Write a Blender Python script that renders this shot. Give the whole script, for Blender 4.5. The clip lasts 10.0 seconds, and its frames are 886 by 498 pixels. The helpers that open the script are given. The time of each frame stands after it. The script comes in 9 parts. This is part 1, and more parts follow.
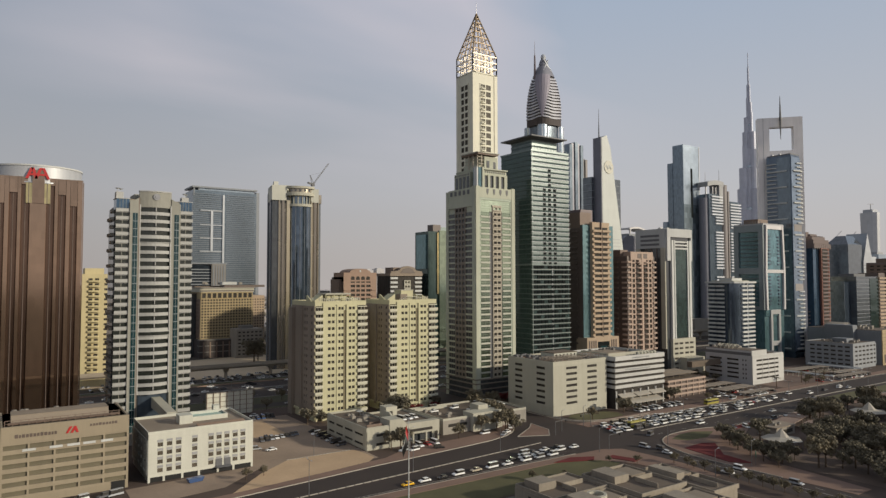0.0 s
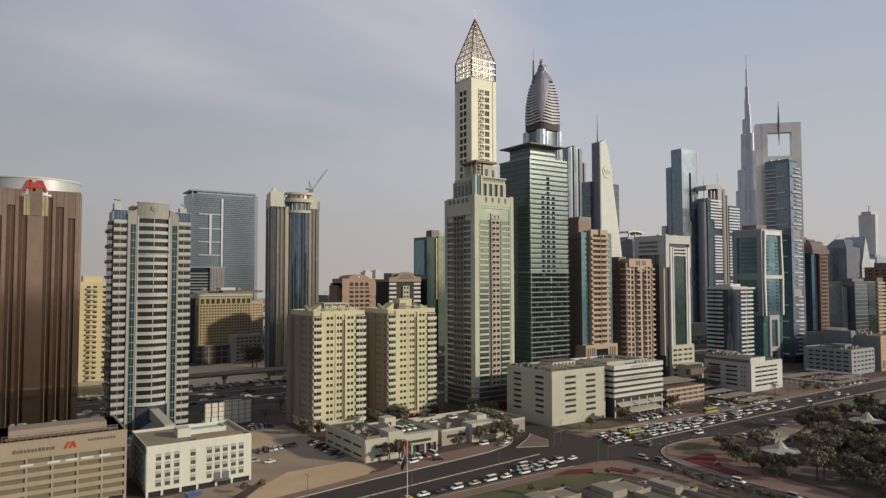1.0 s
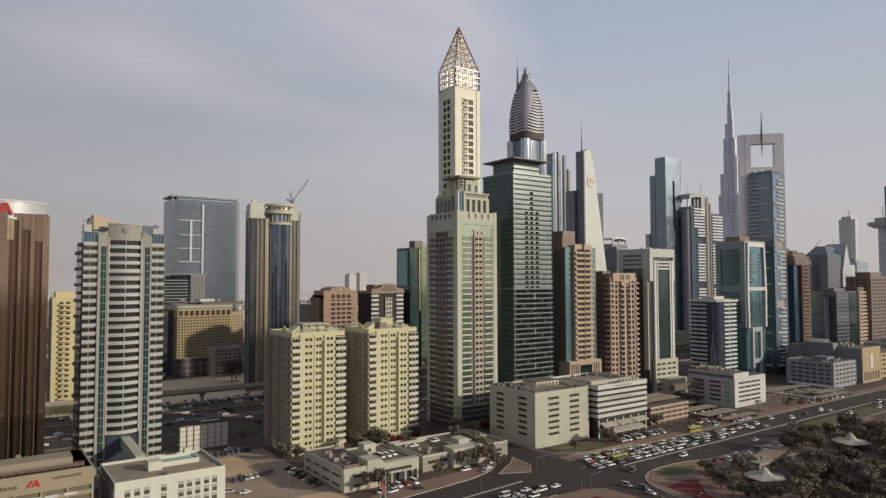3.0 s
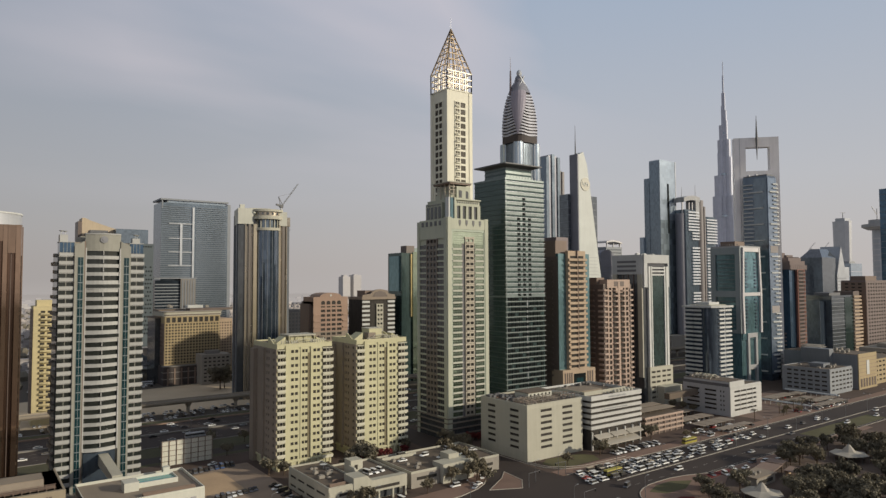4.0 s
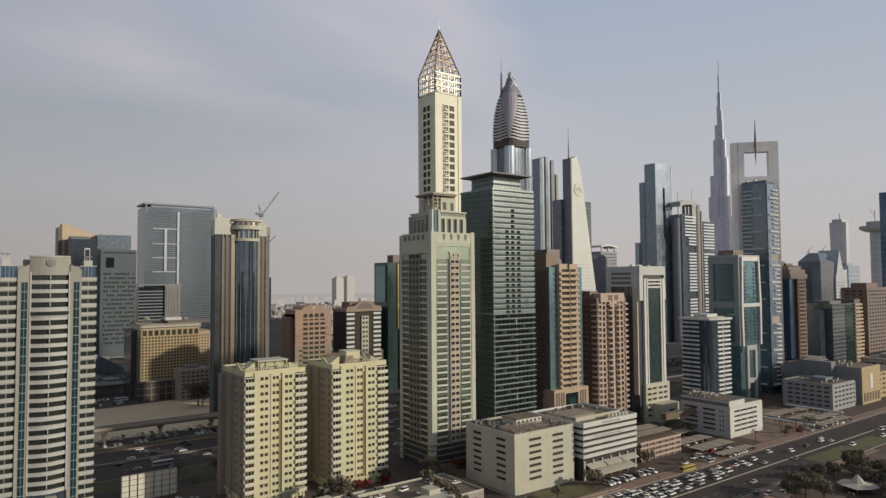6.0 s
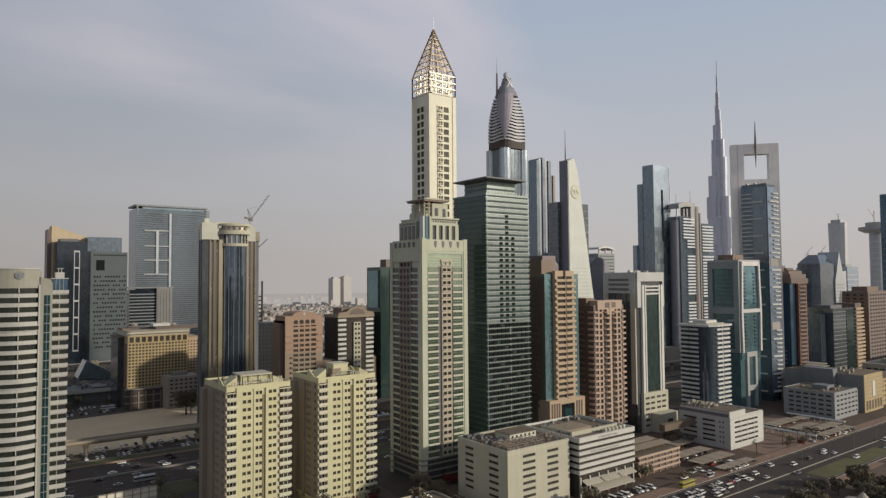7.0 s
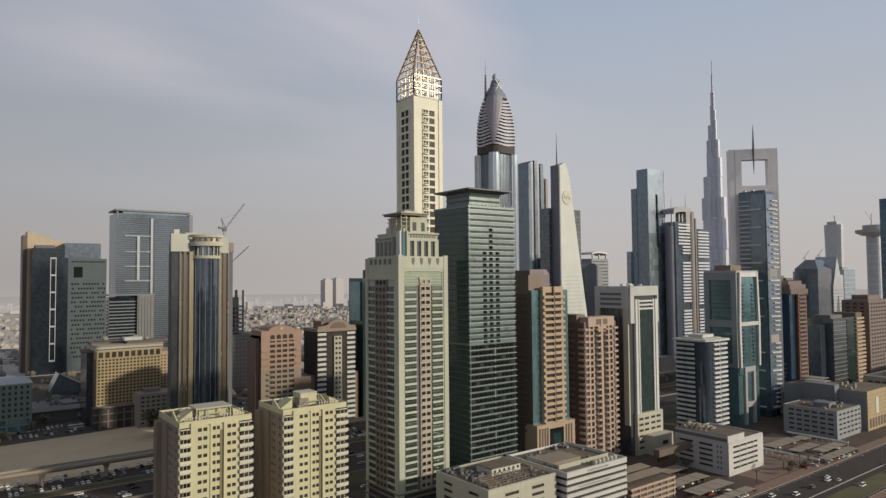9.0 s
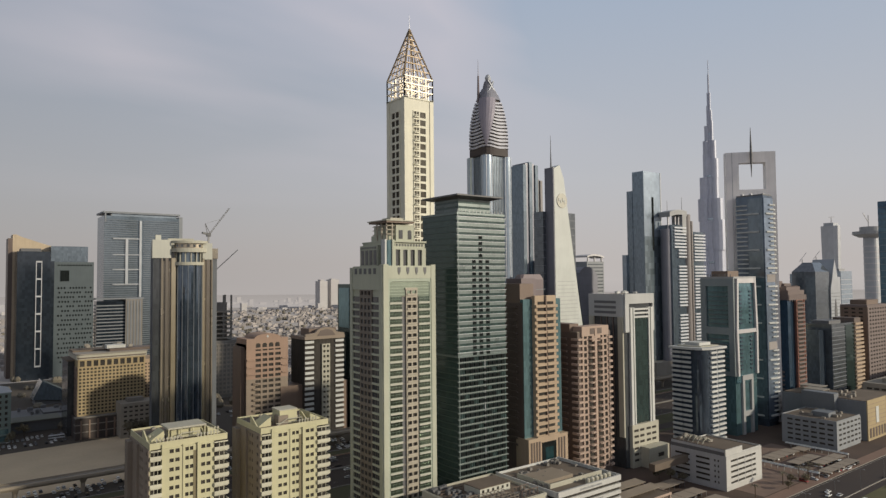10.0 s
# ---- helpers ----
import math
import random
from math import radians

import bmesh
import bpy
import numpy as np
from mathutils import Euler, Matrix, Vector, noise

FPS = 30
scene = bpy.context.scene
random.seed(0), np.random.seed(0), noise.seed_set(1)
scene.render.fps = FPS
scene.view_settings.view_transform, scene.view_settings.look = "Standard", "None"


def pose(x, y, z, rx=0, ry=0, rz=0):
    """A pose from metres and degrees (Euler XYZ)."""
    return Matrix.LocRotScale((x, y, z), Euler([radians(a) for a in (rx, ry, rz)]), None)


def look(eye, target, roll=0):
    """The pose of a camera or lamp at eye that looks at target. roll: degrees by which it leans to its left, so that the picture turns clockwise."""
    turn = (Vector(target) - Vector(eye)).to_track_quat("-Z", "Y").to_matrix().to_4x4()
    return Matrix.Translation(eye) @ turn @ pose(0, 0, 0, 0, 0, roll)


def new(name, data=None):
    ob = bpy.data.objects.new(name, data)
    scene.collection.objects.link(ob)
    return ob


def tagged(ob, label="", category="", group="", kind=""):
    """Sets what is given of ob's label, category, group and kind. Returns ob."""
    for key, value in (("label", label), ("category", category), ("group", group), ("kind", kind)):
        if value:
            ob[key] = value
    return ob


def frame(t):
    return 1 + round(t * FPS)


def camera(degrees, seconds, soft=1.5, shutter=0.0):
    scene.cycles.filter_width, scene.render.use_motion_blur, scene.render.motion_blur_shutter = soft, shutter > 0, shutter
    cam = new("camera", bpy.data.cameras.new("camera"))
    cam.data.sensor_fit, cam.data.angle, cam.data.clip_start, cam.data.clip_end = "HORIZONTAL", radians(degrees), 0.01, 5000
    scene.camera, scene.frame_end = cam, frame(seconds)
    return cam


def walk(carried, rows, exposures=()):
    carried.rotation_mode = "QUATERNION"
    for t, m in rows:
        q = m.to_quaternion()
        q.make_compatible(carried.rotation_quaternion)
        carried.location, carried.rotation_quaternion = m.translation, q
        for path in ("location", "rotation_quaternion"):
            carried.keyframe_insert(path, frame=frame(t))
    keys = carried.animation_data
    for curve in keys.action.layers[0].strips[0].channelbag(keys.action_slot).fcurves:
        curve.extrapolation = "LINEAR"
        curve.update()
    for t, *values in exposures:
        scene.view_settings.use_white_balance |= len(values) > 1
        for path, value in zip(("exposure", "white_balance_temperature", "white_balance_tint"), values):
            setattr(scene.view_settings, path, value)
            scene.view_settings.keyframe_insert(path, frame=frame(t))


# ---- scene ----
cam = camera(67.7, 10.0, soft=1.4)
METRES, EYE, TILT, LEAN, TURN = 110.0, 74.0, 0.0, 0.0, -34.2
ROWS = [
    (0.0, 0.0, 0.0, 0.0, 0.0, 2.61, 0.1),
    (0.5, 0.0012, -0.0006, 0.0235, -0.05, 2.62, 0.11),
    (1.0, 0.0013, -0.0006, 0.0445, -0.1, 2.65, 0.14),
    (1.5, 0.0023, 0.0007, 0.0682, -0.19, 2.67, 0.17),
    (2.0, 0.0022, 0.0096, 0.0914, -0.51, 2.67, 0.14),
    (2.5, 0.0086, 0.0275, 0.1165, -0.99, 2.66, 0.13),
    (4.0, 0.0445, 0.1289, 0.1807, -1.84, 2.73, 0.24),
    (4.5, 0.0626, 0.1768, 0.2046, -1.92, 2.72, 0.31),
    (5.0, 0.0792, 0.2241, 0.2272, -2.01, 2.7, 0.35),
    (5.5, 0.0986, 0.2769, 0.2522, -2.1, 2.67, 0.38),
    (7.0, 0.154, 0.4387, 0.3265, -2.36, 2.52, 0.41),
    (7.5, 0.1752, 0.4949, 0.3511, -2.46, 2.5, 0.43),
    (8.0, 0.1967, 0.548, 0.3732, -2.55, 2.49, 0.45),
    (8.5, 0.2207, 0.6061, 0.3986, -2.63, 2.46, 0.48),
    (9.0, 0.2438, 0.6604, 0.4213, -2.75, 2.43, 0.49),
    (9.5, 0.2688, 0.7198, 0.4456, -2.9, 2.41, 0.48),
    (10.0, 0.2926, 0.7749, 0.468, -3.04, 2.4, 0.51),
]
walk(cam, [(t, pose(0, 0, EYE, TILT, LEAN, TURN) @ pose(METRES * x, METRES * y, METRES * z, 90 + pitch, roll, yaw)) for t, x, y, z, yaw, pitch, roll in ROWS])

# ---- sky, sun, exposure ----
SUN_AZ, SUN_EL = 142.0, 17.5      # degrees: clockwise from +y, above the horizon
sun_way = Vector((math.sin(radians(SUN_AZ)) * math.cos(radians(SUN_EL)), math.cos(radians(SUN_AZ)) * math.cos(radians(SUN_EL)), math.sin(radians(SUN_EL))))
sun = new("sun", bpy.data.lights.new("sun", "SUN"))
sun.data.energy, sun.data.angle, sun.data.color = 3.4, radians(2.0), (1.0, 0.90, 0.72)
sun.matrix_world = look(sun_way * 900, (0, 0, 0))
scene.view_settings.exposure = 0.0


def make_world():
    w = bpy.data.worlds.new("hazy_sky")
    w.use_nodes = True
    scene.world = w
    t = w.node_tree
    t.nodes.clear()
    N, L = t.nodes.new, t.links.new

    def math_node(op, a, b=None, clamp=False):
        n = N("ShaderNodeMath")
        n.operation, n.use_clamp = op, clamp
        for k, v in enumerate((a, b)):
            if v is None:
                continue
            if isinstance(v, (int, float)):
                n.inputs[k].default_value = v
            else:
                L(v, n.inputs[k])
        return n.outputs[0]

    tc = N("ShaderNodeTexCoord")
    sp = N("ShaderNodeSeparateXYZ")
    L(tc.outputs["Generated"], sp.inputs[0])
    zz = math_node("MAXIMUM", sp.outputs[2], 0.02)
    cb = N("ShaderNodeCombineXYZ")
    L(sp.outputs[0], cb.inputs[0]), L(sp.outputs[1], cb.inputs[1]), L(zz, cb.inputs[2])
    sky = N("ShaderNodeTexSky")
    sky.sky_type, sky.sun_disc = "NISHITA", False
    sky.sun_elevation, sky.sun_rotation = radians(SUN_EL), radians(SUN_AZ)
    sky.dust_density, sky.air_density, sky.ozone_density, sky.altitude = 3.0, 1.2, 1.5, 60
    L(cb.outputs[0], sky.inputs[0])
    dim = N("ShaderNodeVectorMath")
    dim.operation = "SCALE"
    dim.inputs[3].default_value = 0.07
    L(sky.outputs[0], dim.inputs[0])
    # dust veil, paler and warmer towards the horizon
    veil = N("ShaderNodeValToRGB")
    veil.color_ramp.elements[0].position, veil.color_ramp.elements[0].color = 0.0, (0.52, 0.478, 0.458, 1)
    veil.color_ramp.elements[1].position, veil.color_ramp.elements[1].color = 0.42, (0.36, 0.433, 0.548, 1)
    e = veil.color_ramp.elements.new(0.14)
    e.color = (0.495, 0.498, 0.525, 1)
    e = veil.color_ramp.elements.new(1.0)
    e.color = (0.19, 0.21, 0.25, 1)
    e = veil.color_ramp.elements.new(0.62)
    e.color = (0.275, 0.315, 0.375, 1)
    L(zz, veil.inputs[0])
    # brighter towards the sun's side, dimmer away from it
    side = math_node("ADD", math_node("MULTIPLY", sp.outputs[0], sun_way.x), math_node("MULTIPLY", sp.outputs[1], sun_way.y))
    low, high_side = math_node("MINIMUM", side, -0.1), math_node("MAXIMUM", math_node("SUBTRACT", side, 0.35), 0.0)
    glow = math_node("ADD", math_node("ADD", math_node("MULTIPLY", low, 0.42), 1.105), math_node("MULTIPLY", high_side, 0.5))
    lit = N("ShaderNodeVectorMath")
    lit.operation = "SCALE"
    L(veil.outputs[0], lit.inputs[0]), L(glow, lit.inputs[3])
    mix = N("ShaderNodeMix")
    mix.data_type = "RGBA"
    mix.inputs[0].default_value = 0.90
    L(dim.outputs[0], mix.inputs[6]), L(lit.outputs[0], mix.inputs[7])
    # thin high cloud, drawn out into sheets
    px = math_node("DIVIDE", sp.outputs[0], math_node("ADD", zz, 0.18))
    py = math_node("DIVIDE", sp.outputs[1], math_node("ADD", zz, 0.18))
    cp = N("ShaderNodeCombineXYZ")
    L(px, cp.inputs[0]), L(py, cp.inputs[1])
    mp = N("ShaderNodeMapping")
    mp.inputs["Rotation"].default_value = (0, 0, radians(-25))
    mp.inputs["Location"].default_value = (0.62, 0.35, 0)
    mp.inputs["Scale"].default_value = (0.55, 1.25, 1)
    L(cp.outputs[0], mp.inputs[0])
    nz = N("ShaderNodeTexNoise")
    nz.inputs["Scale"].default_value, nz.inputs["Detail"].default_value, nz.inputs["Roughness"].default_value = 1.1, 4.0, 0.42
    L(mp.outputs[0], nz.inputs[0])
    rp = N("ShaderNodeValToRGB")
    rp.color_ramp.elements[0].position, rp.color_ramp.elements[1].position = 0.34, 0.62
    L(nz.outputs[0], rp.inputs[0])
    high = math_node("MULTIPLY", math_node("SUBTRACT", zz, 0.10), 4.0, True)
    cover = math_node("MULTIPLY", math_node("MULTIPLY", rp.outputs[0], high), math_node("SUBTRACT", 0.95, math_node("MULTIPLY", zz, 0.7)))
    # the sheet of cloud ends along a line across the sky
    across = math_node("SUBTRACT", math_node("MULTIPLY", sp.outputs[0], 0.81), math_node("MULTIPLY", sp.outputs[1], 0.59))
    edge = math_node("ADD", across, math_node("MULTIPLY", math_node("SUBTRACT", nz.outputs[0], 0.5), 0.9))
    bank = math_node("MULTIPLY", math_node("SUBTRACT", 0.26, edge), 5.0, True)
    west = math_node("MULTIPLY", math_node("ADD", across, 0.62), 5.0, True)
    cover = math_node("MULTIPLY", math_node("MULTIPLY", cover, bank), west)
    mx2 = N("ShaderNodeMix")
    mx2.data_type = "RGBA"
    L(cover, mx2.inputs[0]), L(mix.outputs[2], mx2.inputs[6])
    mx2.inputs[7].default_value = (0.66, 0.60, 0.635, 1)
    bg = N("ShaderNodeBackground")
    bg.inputs[1].default_value = 1.0
    L(mx2.outputs[2], bg.inputs[0])
    out = N("ShaderNodeOutputWorld")
    L(bg.outputs[0], out.inputs[0])


make_world()


# ---- materials ----
def material(name, color, rough=0.7, metal=0.0, var=0.14, streak=0.12, scale=0.08, fine=2.2, bump=0.12, spec=0.4, per_object=0.05, cell=None, cell_var=0.0):
    """A surface with broad stains, fine grain, rain streaks and a slight change from piece to piece.
    cell: the size in metres of the panels that differ in tone."""
    m = bpy.data.materials.new(name)
    m.use_nodes = True
    t = m.node_tree
    N, L = t.nodes.new, t.links.new
    b = t.nodes["Principled BSDF"]
    b.inputs["Metallic"].default_value = metal
    b.inputs["Specular IOR Level"].default_value = spec
    tc = N("ShaderNodeTexCoord")
    geo = N("ShaderNodeNewGeometry")

    def noise_node(sc, detail, stretch=(1, 1, 1)):
        mp = N("ShaderNodeMapping")
        mp.inputs["Scale"].default_value = stretch
        L(geo.outputs["Position"], mp.inputs[0])
        n = N("ShaderNodeTexNoise")
        n.inputs["Scale"].default_value, n.inputs["Detail"].default_value = sc, detail
        L(mp.outputs[0], n.inputs[0])
        return n.outputs[0]

    def mathn(op, a, c):
        n = N("ShaderNodeMath")
        n.operation = op
        for k, v in enumerate((a, c)):
            if isinstance(v, (int, float)):
                n.inputs[k].default_value = v
            else:
                L(v, n.inputs[k])
        return n.outputs[0]

    broad = noise_node(scale, 3)
    grain = noise_node(fine, 2)
    val = mathn("ADD", mathn("MULTIPLY", mathn("SUBTRACT", broad, 0.5), var * 2.2), mathn("MULTIPLY", mathn("SUBTRACT", grain, 0.5), var * 0.9))
    if streak:
        st = noise_node(0.7, 3, (1, 1, 0.06))
        val = mathn("ADD", val, mathn("MULTIPLY", mathn("SUBTRACT", st, 0.5), streak * 1.6))
    if per_object:
        oi = N("ShaderNodeObjectInfo")
        val = mathn("ADD", val, mathn("MULTIPLY", mathn("SUBTRACT", oi.outputs["Random"], 0.5), per_object * 2))
    rgh = rough
    if cell:
        mp = N("ShaderNodeVectorMath")
        mp.operation = "SNAP"
        mp.inputs[1].default_value = cell
        L(geo.outputs["Position"], mp.inputs[0])
        wn = N("ShaderNodeTexWhiteNoise")
        L(mp.outputs[0], wn.inputs[0])
        val = mathn("ADD", val, mathn("MULTIPLY", mathn("SUBTRACT", wn.outputs[0], 0.5), cell_var * 2))
    fac = mathn("ADD", val, 1.0)
    mul = N("ShaderNodeVectorMath")
    mul.operation = "SCALE"
    mul.inputs[0].default_value = color
    L(fac, mul.inputs[3])
    L(mul.outputs[0], b.inputs["Base Color"])
    rr = mathn("ADD", mathn("MULTIPLY", mathn("SUBTRACT", broad, 0.5), 0.18), rgh)
    L(rr, b.inputs["Roughness"])
    if bump:
        bp = N("ShaderNodeBump")
        bp.inputs["Strength"].default_value, bp.inputs["Distance"].default_value = bump, 0.06
        L(grain, bp.inputs["Height"])
        L(bp.outputs[0], b.inputs["Normal"])
    return m


def glazing(name, color, rough=0.09, metal=0.55, cell=(1.5, 1.5, 3.5), cell_var=0.16, var=0.10, spec=0.8):
    """Coated facade glass, pane by pane a little different."""
    return material(name, color, rough, metal, var=var, streak=0.05, scale=0.03, fine=0.35, bump=0.05, spec=spec, per_object=0.10, cell=cell, cell_var=cell_var)


MAT = {}
